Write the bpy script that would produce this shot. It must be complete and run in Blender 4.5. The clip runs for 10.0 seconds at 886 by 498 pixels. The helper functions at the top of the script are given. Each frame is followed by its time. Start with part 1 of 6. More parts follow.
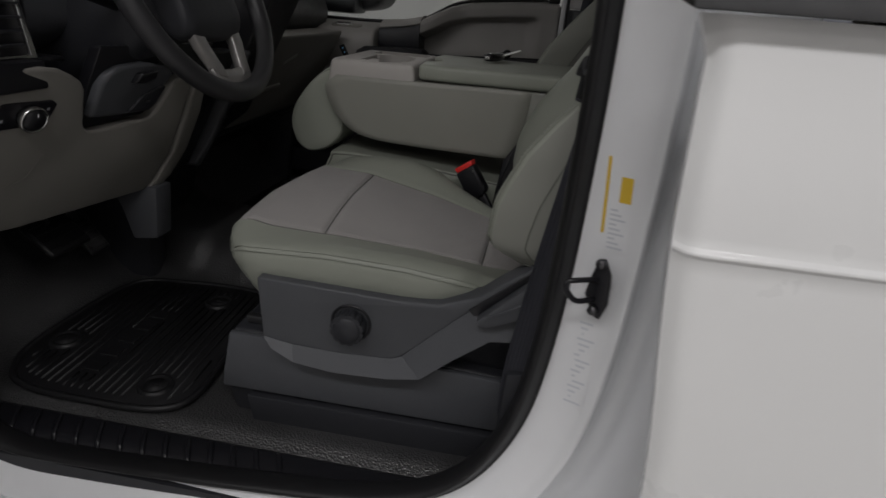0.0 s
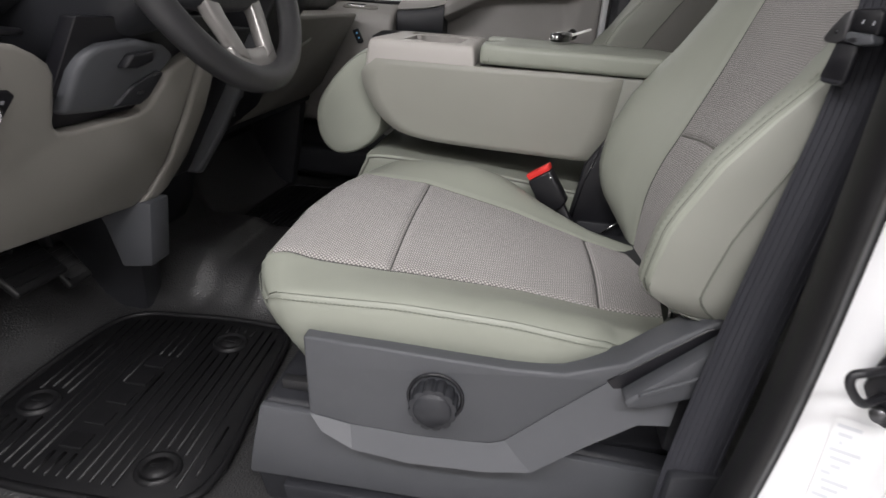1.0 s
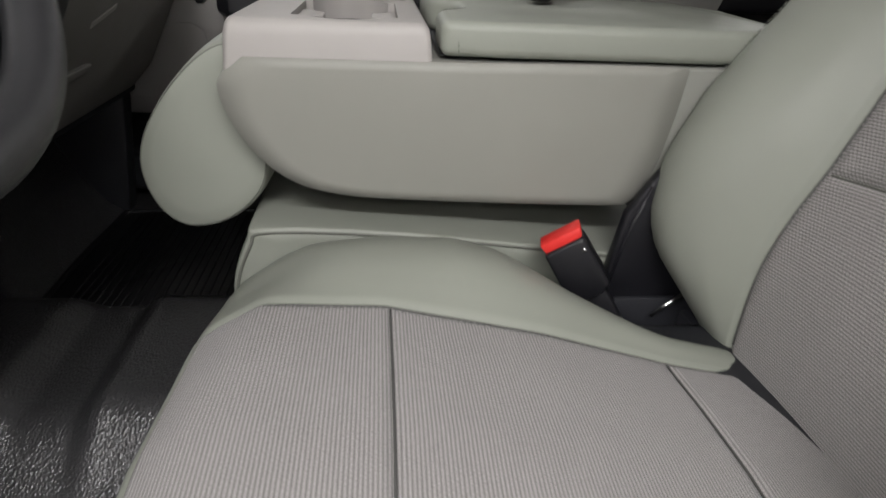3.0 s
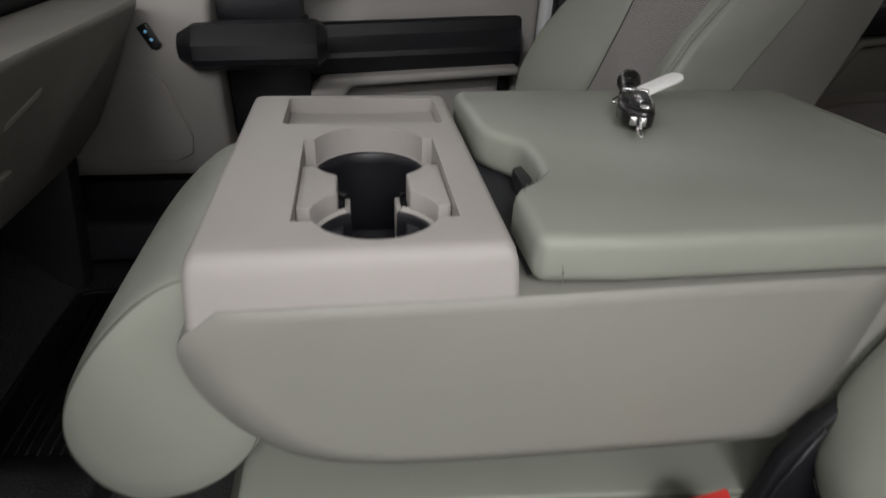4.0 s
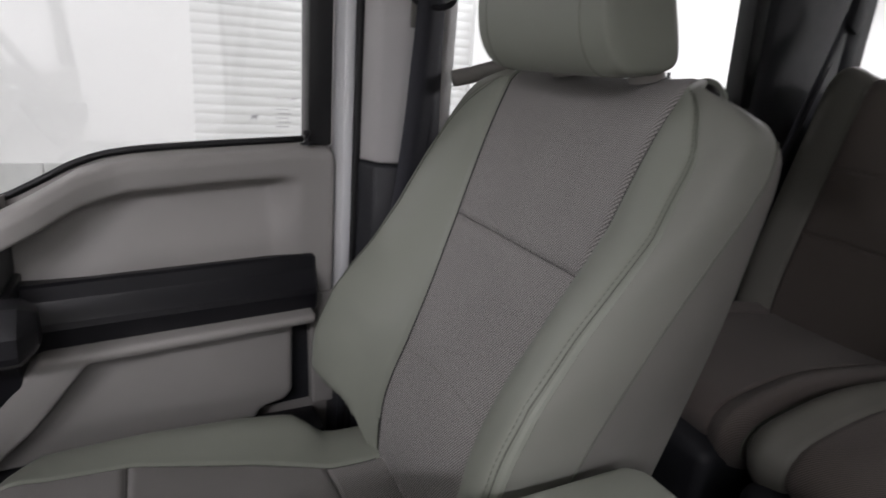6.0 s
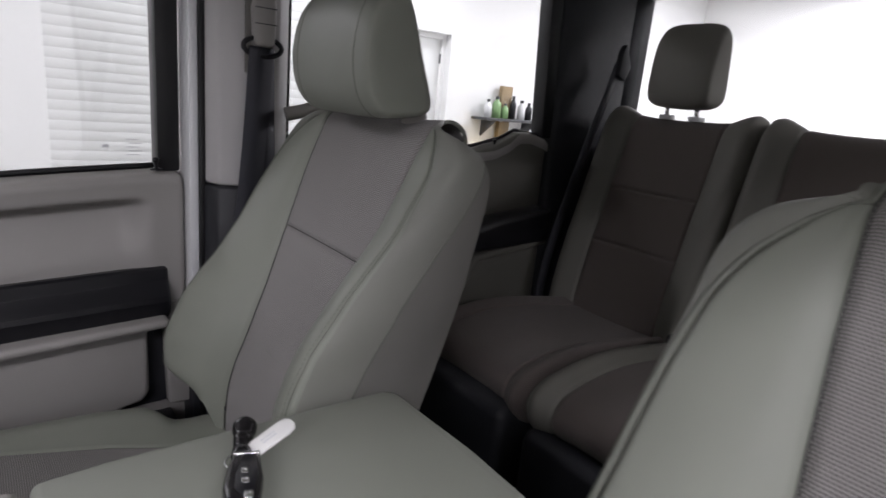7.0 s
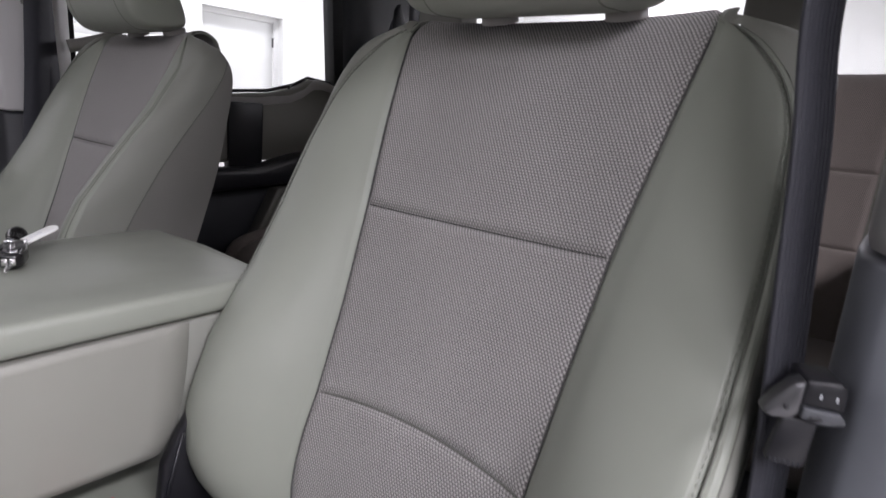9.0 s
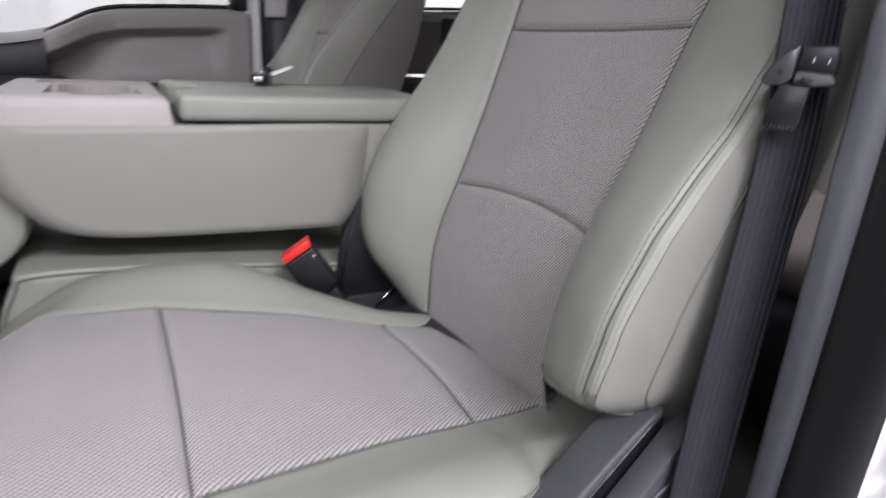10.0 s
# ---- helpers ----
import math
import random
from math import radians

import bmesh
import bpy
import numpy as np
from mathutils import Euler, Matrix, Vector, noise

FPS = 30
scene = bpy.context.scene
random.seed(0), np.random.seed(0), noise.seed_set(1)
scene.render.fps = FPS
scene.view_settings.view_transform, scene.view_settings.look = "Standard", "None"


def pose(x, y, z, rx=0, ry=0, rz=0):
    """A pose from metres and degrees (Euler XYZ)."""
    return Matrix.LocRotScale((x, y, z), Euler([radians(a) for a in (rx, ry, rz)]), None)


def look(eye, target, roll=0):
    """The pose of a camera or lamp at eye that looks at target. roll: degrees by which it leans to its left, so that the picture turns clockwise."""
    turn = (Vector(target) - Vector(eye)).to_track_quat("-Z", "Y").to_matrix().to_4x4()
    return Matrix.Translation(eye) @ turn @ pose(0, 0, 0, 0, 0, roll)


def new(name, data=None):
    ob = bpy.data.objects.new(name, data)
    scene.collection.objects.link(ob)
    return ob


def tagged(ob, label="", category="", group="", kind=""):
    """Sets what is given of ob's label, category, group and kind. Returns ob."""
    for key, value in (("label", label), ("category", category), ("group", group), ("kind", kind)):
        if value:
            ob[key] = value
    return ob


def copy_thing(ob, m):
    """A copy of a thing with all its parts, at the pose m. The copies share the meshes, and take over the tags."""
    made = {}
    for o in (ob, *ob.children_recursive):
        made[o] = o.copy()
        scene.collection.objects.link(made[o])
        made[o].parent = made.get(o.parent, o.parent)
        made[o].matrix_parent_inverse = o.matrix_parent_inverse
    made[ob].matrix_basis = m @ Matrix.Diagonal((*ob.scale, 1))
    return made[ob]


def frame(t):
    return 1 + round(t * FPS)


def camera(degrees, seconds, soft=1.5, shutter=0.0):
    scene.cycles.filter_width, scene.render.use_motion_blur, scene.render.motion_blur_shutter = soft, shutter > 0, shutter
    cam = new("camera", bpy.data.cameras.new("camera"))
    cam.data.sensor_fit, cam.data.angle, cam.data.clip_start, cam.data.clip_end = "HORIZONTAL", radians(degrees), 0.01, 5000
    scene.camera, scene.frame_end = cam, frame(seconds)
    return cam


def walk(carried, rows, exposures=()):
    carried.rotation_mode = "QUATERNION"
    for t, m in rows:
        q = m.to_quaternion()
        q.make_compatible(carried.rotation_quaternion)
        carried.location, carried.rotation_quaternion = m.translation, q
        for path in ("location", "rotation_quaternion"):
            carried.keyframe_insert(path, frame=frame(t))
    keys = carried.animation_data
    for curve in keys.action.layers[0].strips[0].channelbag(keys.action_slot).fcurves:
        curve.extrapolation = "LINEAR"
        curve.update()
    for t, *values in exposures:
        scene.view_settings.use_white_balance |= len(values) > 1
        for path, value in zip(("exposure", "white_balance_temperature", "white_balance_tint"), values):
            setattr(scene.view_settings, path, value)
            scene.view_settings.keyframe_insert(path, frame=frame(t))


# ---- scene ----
cam = camera(74.0, 10.0, soft=1.5, shutter=0.3)
PATH = [
    (0, (0.042, -0.343, 0.72), (-0.208, 1.486, -0.048), 4.7),
    (0.5, (-0.074, -0.259, 0.698), (-0.308, 1.57, -0.079), 4.4),
    (1, (-0.131, -0.128, 0.666), (-0.329, 1.703, -0.114), 4.5),
    (1.5, (-0.152, -0.029, 0.643), (-0.308, 1.803, -0.144), 4.3),
    (2, (-0.204, 0.076, 0.633), (-0.185, 1.893, -0.203), 4.6),
    (2.2, (-0.234, 0.112, 0.641), (-0.122, 1.907, -0.234), 4.9),
    (3.3, (-0.264, 0.427, 0.691), (-0.039, 2.169, -0.265), 2.8),
    (3.5, (-0.272, 0.484, 0.718), (-0.044, 2.209, -0.27), 2.6),
    (4, (-0.3, 0.609, 0.757), (-0.019, 2.31, -0.257), 2.5),
    (4.5, (-0.301, 0.739, 0.804), (0.068, 2.419, -0.216), 2.9),
    (5, (-0.279, 0.852, 0.841), (0.224, 2.535, -0.116), 4.1),
    (5.5, (-0.239, 0.895, 0.869), (0.43, 2.606, 0.078), 4.5),
    (6, (-0.2, 0.881, 0.895), (0.671, 2.577, 0.292), 4.6),
    (6.2, (-0.222, 0.859, 0.88), (0.766, 2.52, 0.364), 5.0),
    (7.3, (-0.205, 0.563, 0.936), (1.038, 2.05, 0.44), 5.0),
    (7.5, (-0.211, 0.508, 0.936), (1.079, 1.956, 0.446), 4.7),
    (8, (-0.221, 0.414, 0.91), (1.191, 1.746, 0.429), 4.4),
    (8.5, (-0.238, 0.357, 0.864), (1.26, 1.595, 0.392), 4.4),
    (9, (-0.257, 0.314, 0.805), (1.264, 1.526, 0.338), 4.3),
    (9.5, (-0.276, 0.22, 0.727), (1.124, 1.566, 0.251), 5.0),
    (10, (-0.274, 0.118, 0.661), (0.669, 1.77, 0.044), 3.5),
]
EXPOSURE = [(0.0, -2.15, 6500, 10), (0.2, -1.6, 6500, 10), (0.5, -1.02, 6500, 10), (1.0, -0.28, 6500, 11), (2.0, -0.26, 6500, 12), (3.3, -0.2, 6500, 10), (4.5, -0.4, 6500, 10), (5.0, 0.08, 6450, 11), (5.5, 0.28, 6400, 13), (6.2, -0.1, 6300, 15), (7.3, -0.08, 6200, 17), (9.0, 0.04, 6170, 18), (10.0, 0.06, 6150, 19)]
walk(cam, [(t, look(eye, target, roll)) for t, eye, target, roll in PATH], EXPOSURE)

# ---- light of the workshop ----
world = bpy.data.worlds.new("workshop_air")
scene.world = world
world.use_nodes = True
world.node_tree.nodes["Background"].inputs[0].default_value = (0.9, 0.95, 1.0, 1)
world.node_tree.nodes["Background"].inputs[1].default_value = 0.04
# Tubes, out of view; x 6.6 is added to brighten the rear window view.
TUBES = [(-2.9, -1.7, 140), (0.1, -1.7, 160), (3.1, -1.7, 100), (-0.2, -3.6, 60), (-3.8, 1.0, 6), (6.6, 3.6, 230), (-2.2, 5.2, 38), (2.2, 5.2, 50)]
CEIL = 2.75


# ---- small builders ----
def group_root(name, loc, label, category, group="", kind=""):
    ob = new(name)
    ob.empty_display_size = 0.05
    ob.location = loc
    ob["root"] = 1
    return tagged(ob, label, category, group, kind)


def part(name, data, material, parent=None, label="", smooth=True):
    """Links a bmesh or mesh, given in world coordinates, as one object under a thing or part."""
    if isinstance(data, bmesh.types.BMesh):
        me = bpy.data.meshes.new(name)
        data.to_mesh(me)
        data.free()
    else:
        me = data
    me.materials.append(material)
    if smooth:
        for p in me.polygons:
            p.use_smooth = True
    ob = new(name, me)
    if parent is not None:
        ob.parent = parent
        if "root" in parent:
            ob.matrix_parent_inverse = Matrix.Translation(-Vector(parent.location))
    if label:
        ob["label"] = label
    return ob


def sharp(ob, angle=35):
    """Keeps hard edges hard on a smooth-shaded mesh."""
    bm = bmesh.new()
    bm.from_mesh(ob.data)
    for e in bm.edges:
        if len(e.link_faces) == 2 and e.calc_face_angle(0) > radians(angle):
            e.smooth = False
    bm.to_mesh(ob.data)
    bm.free()
    return ob


def box_bm(x0, x1, y0, y1, z0, z1, bevel=0.0, seg=2):
    bm = bmesh.new()
    bmesh.ops.create_cube(bm, size=1)
    for v in bm.verts:
        v.co = ((x0 + x1) / 2 + v.co.x * (x1 - x0), (y0 + y1) / 2 + v.co.y * (y1 - y0), (z0 + z1) / 2 + v.co.z * (z1 - z0))
    if bevel:
        bmesh.ops.bevel(bm, geom=bm.edges[:], offset=bevel, segments=seg, profile=0.5, affect="EDGES")
    return bm


def box(name, x0, x1, y0, y1, z0, z1, material, parent=None, bevel=0.004, seg=2, label=""):
    return sharp(part(name, box_bm(x0, x1, y0, y1, z0, z1, bevel, seg), material, parent, label))


def slab_bm(pts, axis, a, b, bevel=0.0, seg=2):
    """A solid from a closed outline in the plane across the axis, between a and b."""
    bm = bmesh.new()

    def put(p, d):
        return {"x": (d, p[0], p[1]), "y": (p[0], d, p[1]), "z": (p[0], p[1], d)}[axis]

    lo = [bm.verts.new(put(p, a)) for p in pts]
    hi = [bm.verts.new(put(p, b)) for p in pts]
    n = len(pts)
    bm.faces.new(lo)
    bm.faces.new(hi[::-1])
    for i in range(n):
        bm.faces.new((lo[i], hi[i], hi[(i + 1) % n], lo[(i + 1) % n]))
    bmesh.ops.recalc_face_normals(bm, faces=bm.faces[:])
    if bevel:
        edges = [e for e in bm.edges if e.calc_face_angle(0) > radians(25)]
        bmesh.ops.bevel(bm, geom=edges, offset=bevel, segments=seg, profile=0.5, affect="EDGES", clamp_overlap=True)
    return bm


def slab(name, pts, axis, a, b, material, parent=None, bevel=0.004, seg=2, label=""):
    return sharp(part(name, slab_bm(pts, axis, a, b, bevel, seg), material, parent, label), 40)


def spline(keys, n, closed=False):
    """Points along a smooth curve through the keys."""
    k = np.array(keys, float)
    out = []
    m = len(k)
    spans = m if closed else m - 1
    for i in range(spans):
        if closed:
            p0, p1, p2, p3 = k[i - 1], k[i], k[(i + 1) % m], k[(i + 2) % m]
        else:
            p0, p1, p2, p3 = k[max(i - 1, 0)], k[i], k[i + 1], k[min(i + 2, m - 1)]
        for t in np.linspace(0, 1, n, endpoint=False):
            out.append(0.5 * (2 * p1 + (p2 - p0) * t + (2 * p0 - 5 * p1 + 4 * p2 - p3) * t**2 + (3 * p1 - p0 - 3 * p2 + p3) * t**3))
    if not closed:
        out.append(k[-1])
    return np.array(out)


def tube_bm(points, r, sides=8, closed=False, flat=1.0):
    """A round or flattened cord along points."""
    pts = [Vector(p) for p in points]
    bm = bmesh.new()
    rings = []
    n = len(pts)
    up = Vector((0, 0, 1))
    side = None
    for i, p in enumerate(pts):
        a = pts[(i - 1) % n] if closed or i else p
        b = pts[(i + 1) % n] if closed or i < n - 1 else p
        d = (b - a).normalized()
        if side is None:
            side = d.cross(up if abs(d.z) < 0.9 else Vector((1, 0, 0))).normalized()
        side = (side - d * side.dot(d)).normalized()
        top = d.cross(side)
        rings.append([bm.verts.new(p + r * (math.cos(t) * side + flat * math.sin(t) * top)) for t in (2 * math.pi * k / sides for k in range(sides))])
    for i in range(n if closed else n - 1):
        a, b = rings[i], rings[(i + 1) % n]
        for k in range(sides):
            bm.faces.new((a[k], a[(k + 1) % sides], b[(k + 1) % sides], b[k]))
    if not closed:
        bm.faces.new(rings[0][::-1])
        bm.faces.new(rings[-1])
    bmesh.ops.recalc_face_normals(bm, faces=bm.faces[:])
    return bm


def cord(name, points, r, material, parent=None, sides=8, closed=False, label=""):
    return part(name, tube_bm(points, r, sides, closed), material, parent, label)


def strap_bm(points, widths, thick=0.0015):
    """A flat woven strap: points of its middle line, and at each the half-width vector."""
    bm = bmesh.new()
    rows = []
    for i, (p, w) in enumerate(zip(points, widths)):
        p, w = Vector(p), Vector(w)
        a = Vector(points[max(i - 1, 0)])
        b = Vector(points[min(i + 1, len(points) - 1)])
        nrm = (b - a).cross(w).normalized() * thick
        rows.append([bm.verts.new(p - w + nrm), bm.verts.new(p + w + nrm), bm.verts.new(p + w - nrm), bm.verts.new(p - w - nrm)])
    for a, b in zip(rows, rows[1:]):
        for k in range(4):
            bm.faces.new((a[k], a[(k + 1) % 4], b[(k + 1) % 4], b[k]))
    bm.faces.new(rows[0][::-1])
    bm.faces.new(rows[-1])
    bmesh.ops.recalc_face_normals(bm, faces=bm.faces[:])
    return bm


def lathe_bm(profile, m, sides=32):
    """A turned solid from (radius, height) pairs, laid by the matrix m."""
    bm = bmesh.new()
    rings = []
    for r, h in profile:
        if r < 1e-6:
            rings.append([bm.verts.new(m @ Vector((0, 0, h)))])
        else:
            rings.append([bm.verts.new(m @ Vector((r * math.cos(2 * math.pi * k / sides), r * math.sin(2 * math.pi * k / sides), h))) for k in range(sides)])
    for a, b in zip(rings, rings[1:]):
        for k in range(sides):
            q = (a[k % len(a)], a[(k + 1) % len(a)], b[(k + 1) % len(b)], b[k % len(b)])
            q = list(dict.fromkeys(q))
            if len(q) > 2:
                bm.faces.new(q)
    bmesh.ops.recalc_face_normals(bm, faces=bm.faces[:])
    return bm


def pillow_bm(profile, y0, y1, power=4.0, stations=28, bulge=0.0, squash=0.75, hollow=None):
    """A padded body: a closed side outline (x, z) carried from y0 to y1 with rounded ends."""
    prof = np.array(profile)
    c = prof.mean(0)
    bm = bmesh.new()
    rings = []
    ts = np.sin(np.linspace(-math.pi / 2, math.pi / 2, stations)) * 0.9995
    for t in ts:
        f = (1 - abs(t) ** power) ** (1 / power)
        f = (1 - squash) + squash * f if abs(t) < 0.9994 else (1 - squash) * 0.9
        f += bulge * (1 - t * t)
        y = (y0 + y1) / 2 + t * (y1 - y0) / 2
        rings.append([bm.verts.new((c[0] + (p[0] - c[0]) * f, y, c[1] + (p[1] - c[1]) * f)) for p in prof])
    n = len(prof)
    for a, b in zip(rings, rings[1:]):
        for k in range(n):
            q = (a[k], a[(k + 1) % n], b[(k + 1) % n], b[k])
            m = sum((v.co for v in q), Vector()) / 4
            if hollow and hollow[0] < m.x < hollow[1] and hollow[2] < m.y < hollow[3] and m.z > hollow[4]:
                continue
            bm.faces.new(q)
    bm.faces.new(rings[0][::-1])
    bm.faces.new(rings[-1])
    bmesh.ops.recalc_face_normals(bm, faces=bm.faces[:])
    return bm


def grid_mesh(name, fn, us, vs, flip=False, uv=None):
    """A mesh of fn(u, v) over the two lists, with a metric uv map where uv(u, v) is given."""
    verts = [tuple(fn(u, v)) for u in us for v in vs]
    nv = len(vs)
    faces = []
    for i in range(len(us) - 1):
        for j in range(nv - 1):
            f = (i * nv + j, i * nv + j + 1, (i + 1) * nv + j + 1, (i + 1) * nv + j)
            faces.append(f[::-1] if flip else f)
    me = bpy.data.meshes.new(name)
    me.from_pydata(verts, [], faces)
    if uv:
        layer = me.uv_layers.new(name="UVMap")
        flat = [uv(u, v) for u in us for v in vs]
        for loop in me.loops:
            layer.data[loop.index].uv = flat[loop.vertex_index]
    me.update()
    return me


def rounded_rect(x0, x1, y0, y1, r, n=5):
    pts = []
    for cx, cy, a in ((x1 - r, y1 - r, 0), (x0 + r, y1 - r, 90), (x0 + r, y0 + r, 180), (x1 - r, y0 + r, 270)):
        for i in range(n + 1):
            t = radians(a + 90 * i / n)
            pts.append((cx + r * math.cos(t), cy + r * math.sin(t)))
    return pts


# ---- materials ----
def node_material(name):
    m = bpy.data.materials.new(name)
    m.use_nodes = True
    nt = m.node_tree
    return m, nt, nt.nodes["Principled BSDF"]


def coords(nt, scale=1.0, kind="Object"):
    tc = nt.nodes.new("ShaderNodeTexCoord")
    mp = nt.nodes.new("ShaderNodeMapping")
    mp.inputs["Scale"].default_value = (scale, scale, scale) if not isinstance(scale, tuple) else scale
    nt.links.new(tc.outputs[kind], mp.inputs[0])
    return mp.outputs[0]


def noise_tex(nt, vec, scale, detail=4, rough=0.6):
    n = nt.nodes.new("ShaderNodeTexNoise")
    n.inputs["Scale"].default_value = scale
    n.inputs["Detail"].default_value = detail
    n.inputs["Roughness"].default_value = rough
    nt.links.new(vec, n.inputs["Vector"])
    return n.outputs[0]


def ramp(nt, fac, a, b, lo=0.3, hi=0.7):
    r = nt.nodes.new("ShaderNodeValToRGB")
    r.color_ramp.elements[0].position, r.color_ramp.elements[1].position = lo, hi
    r.color_ramp.elements[0].color, r.color_ramp.elements[1].color = (*a, 1), (*b, 1)
    nt.links.new(fac, r.inputs[0])
    return r.outputs[0]


def bump(nt, height, strength, distance, normal=None):
    b = nt.nodes.new("ShaderNodeBump")
    b.inputs["Strength"].default_value, b.inputs["Distance"].default_value = strength, distance
    nt.links.new(height, b.inputs["Height"])
    if normal is not None:
        nt.links.new(normal, b.inputs["Normal"])
    return b.outputs[0]


def surface(name, colour, rough=0.5, vary=0.12, grain=0.0, grain_scale=900, mottle=6.0, metal=0.0, spec=0.5, rough_vary=0.08, kind="noise", coat=0.0):
    """A paint, plastic, leather or metal: mottled colour, uneven gloss and a fine relief."""
    m, nt, bsdf = node_material(name)
    vec = coords(nt)
    big = noise_tex(nt, vec, mottle, 5)
    lo = tuple(c * (1 - vary) for c in colour)
    hi = tuple(min(1, c * (1 + vary)) for c in colour)
    nt.links.new(ramp(nt, big, lo, hi), bsdf.inputs["Base Color"])
    mid = noise_tex(nt, vec, mottle * 9, 4)
    mr = nt.nodes.new("ShaderNodeMapRange")
    mr.inputs[3].default_value, mr.inputs[4].default_value = max(0.02, rough - rough_vary), min(1, rough + rough_vary)
    nt.links.new(mid, mr.inputs[0])
    nt.links.new(mr.outputs[0], bsdf.inputs["Roughness"])
    bsdf.inputs["Metallic"].default_value = metal
    bsdf.inputs["Specular IOR Level"].default_value = spec
    bsdf.inputs["Coat Weight"].default_value = coat
    bsdf.inputs["Coat Roughness"].default_value = 0.05
    if grain:
        if kind == "voronoi":
            v = nt.nodes.new("ShaderNodeTexVoronoi")
            v.inputs["Scale"].default_value = grain_scale
            nt.links.new(vec, v.inputs["Vector"])
            h = v.outputs[0]
        else:
            h = noise_tex(nt, vec, grain_scale, 3)
        nt.links.new(bump(nt, h, grain, 0.0012), bsdf.inputs["Normal"])
    return m


def weave(name, colour, dark, across=0.0034, along=0.0027):
    """A ribbed seat cloth: rows of raised knots, each row staggered, on the metric uv map."""
    m, nt, bsdf = node_material(name)
    tc = nt.nodes.new("ShaderNodeTexCoord")
    sep = nt.nodes.new("ShaderNodeSeparateXYZ")
    nt.links.new(tc.outputs["UV"], sep.inputs[0])

    def op(kind, a, b=None):
        n = nt.nodes.new("ShaderNodeMath")
        n.operation = kind
        for i, s in enumerate((a, b)):
            if s is None:
                continue
            if isinstance(s, (int, float)):
                n.inputs[i].default_value = s
            else:
                nt.links.new(s, n.inputs[i])
        return n.outputs[0]

    px = op("MULTIPLY", sep.outputs[0], math.pi / across)
    py = op("MULTIPLY", sep.outputs[1], math.pi / (2 * along))
    wide = lambda v: op("POWER", op("ABSOLUTE", v), 0.8)
    tall = lambda v: op("POWER", op("ABSOLUTE", v), 2.4)
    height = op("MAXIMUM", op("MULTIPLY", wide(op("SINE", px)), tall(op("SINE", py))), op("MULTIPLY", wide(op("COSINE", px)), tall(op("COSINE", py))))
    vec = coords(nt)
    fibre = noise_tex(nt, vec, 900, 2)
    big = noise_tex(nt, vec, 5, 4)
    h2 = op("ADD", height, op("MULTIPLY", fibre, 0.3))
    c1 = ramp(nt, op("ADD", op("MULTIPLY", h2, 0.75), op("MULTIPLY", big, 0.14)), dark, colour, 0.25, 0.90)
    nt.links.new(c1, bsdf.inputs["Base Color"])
    bsdf.inputs["Roughness"].default_value = 0.8
    bsdf.inputs["Specular IOR Level"].default_value = 0.3
    bsdf.inputs["Sheen Weight"].default_value = 0.15
    bsdf.inputs["Sheen Roughness"].default_value = 0.5
    nt.links.new(bump(nt, h2, 0.8, 0.0012), bsdf.inputs["Normal"])
    return m


def clear_glass(name, tint=(0.95, 0.97, 0.96), gloss=0.05):
    m, nt, bsdf = node_material(name)
    nt.nodes.remove(bsdf)
    tr = nt.nodes.new("ShaderNodeBsdfTransparent")
    tr.inputs[0].default_value = (*tint, 1)
    gl = nt.nodes.new("ShaderNodeBsdfGlossy")
    gl.inputs["Roughness"].default_value = 0.02
    mix = nt.nodes.new("ShaderNodeMixShader")
    mix.inputs[0].default_value = gloss
    nt.links.new(tr.outputs[0], mix.inputs[1])
    nt.links.new(gl.outputs[0], mix.inputs[2])
    nt.links.new(mix.outputs[0], nt.nodes["Material Output"].inputs[0])
    return m


def glow(name, colour, strength):
    m, nt, bsdf = node_material(name)
    bsdf.inputs["Base Color"].default_value = (*colour, 1)
    bsdf.inputs["Emission Color"].default_value = (*colour, 1)
    bsdf.inputs["Emission Strength"].default_value = strength
    return m


VINYL = surface("sage_vinyl", (0.262, 0.276, 0.236), 0.46, 0.05, 0.10, 1500, 3.0, spec=0.4)
ARM_VINYL = surface("taupe_vinyl", (0.262, 0.262, 0.232), 0.48, 0.05, 0.10, 1500, 3.0, spec=0.4)
VINYL_SIDE = surface("taupe_grey_vinyl", (0.238, 0.242, 0.215), 0.52, 0.05, 0.12, 1500, 3.0, spec=0.35)
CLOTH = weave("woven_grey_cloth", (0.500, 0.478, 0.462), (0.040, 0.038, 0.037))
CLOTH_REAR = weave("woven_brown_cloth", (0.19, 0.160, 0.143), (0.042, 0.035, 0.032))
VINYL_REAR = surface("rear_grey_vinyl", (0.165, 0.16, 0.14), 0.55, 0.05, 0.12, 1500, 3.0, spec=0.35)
DARK_THREAD = surface("dark_thread", (0.075, 0.075, 0.07), 0.8, 0.1)
THREAD = surface("grey_thread", (0.13, 0.135, 0.115), 0.7, 0.1)
STITCH = surface("sage_thread", (0.185, 0.195, 0.165), 0.65, 0.08)
TRAY = surface("warm_grey_plastic", (0.36, 0.343, 0.322), 0.5, 0.04, 0.10, 1800, 4.0, spec=0.4)
TRIM = surface("grey_door_plastic", (0.305, 0.294, 0.280), 0.55, 0.05, 0.14, 1600, 4.0, spec=0.4)
DASH = surface("taupe_dash_plastic", (0.198, 0.190, 0.174), 0.55, 0.05, 0.14, 1600, 4.0, spec=0.4)
SLATE = surface("slate_plastic", (0.066, 0.069, 0.076), 0.5, 0.08, 0.22, 900, 5.0, spec=0.45)
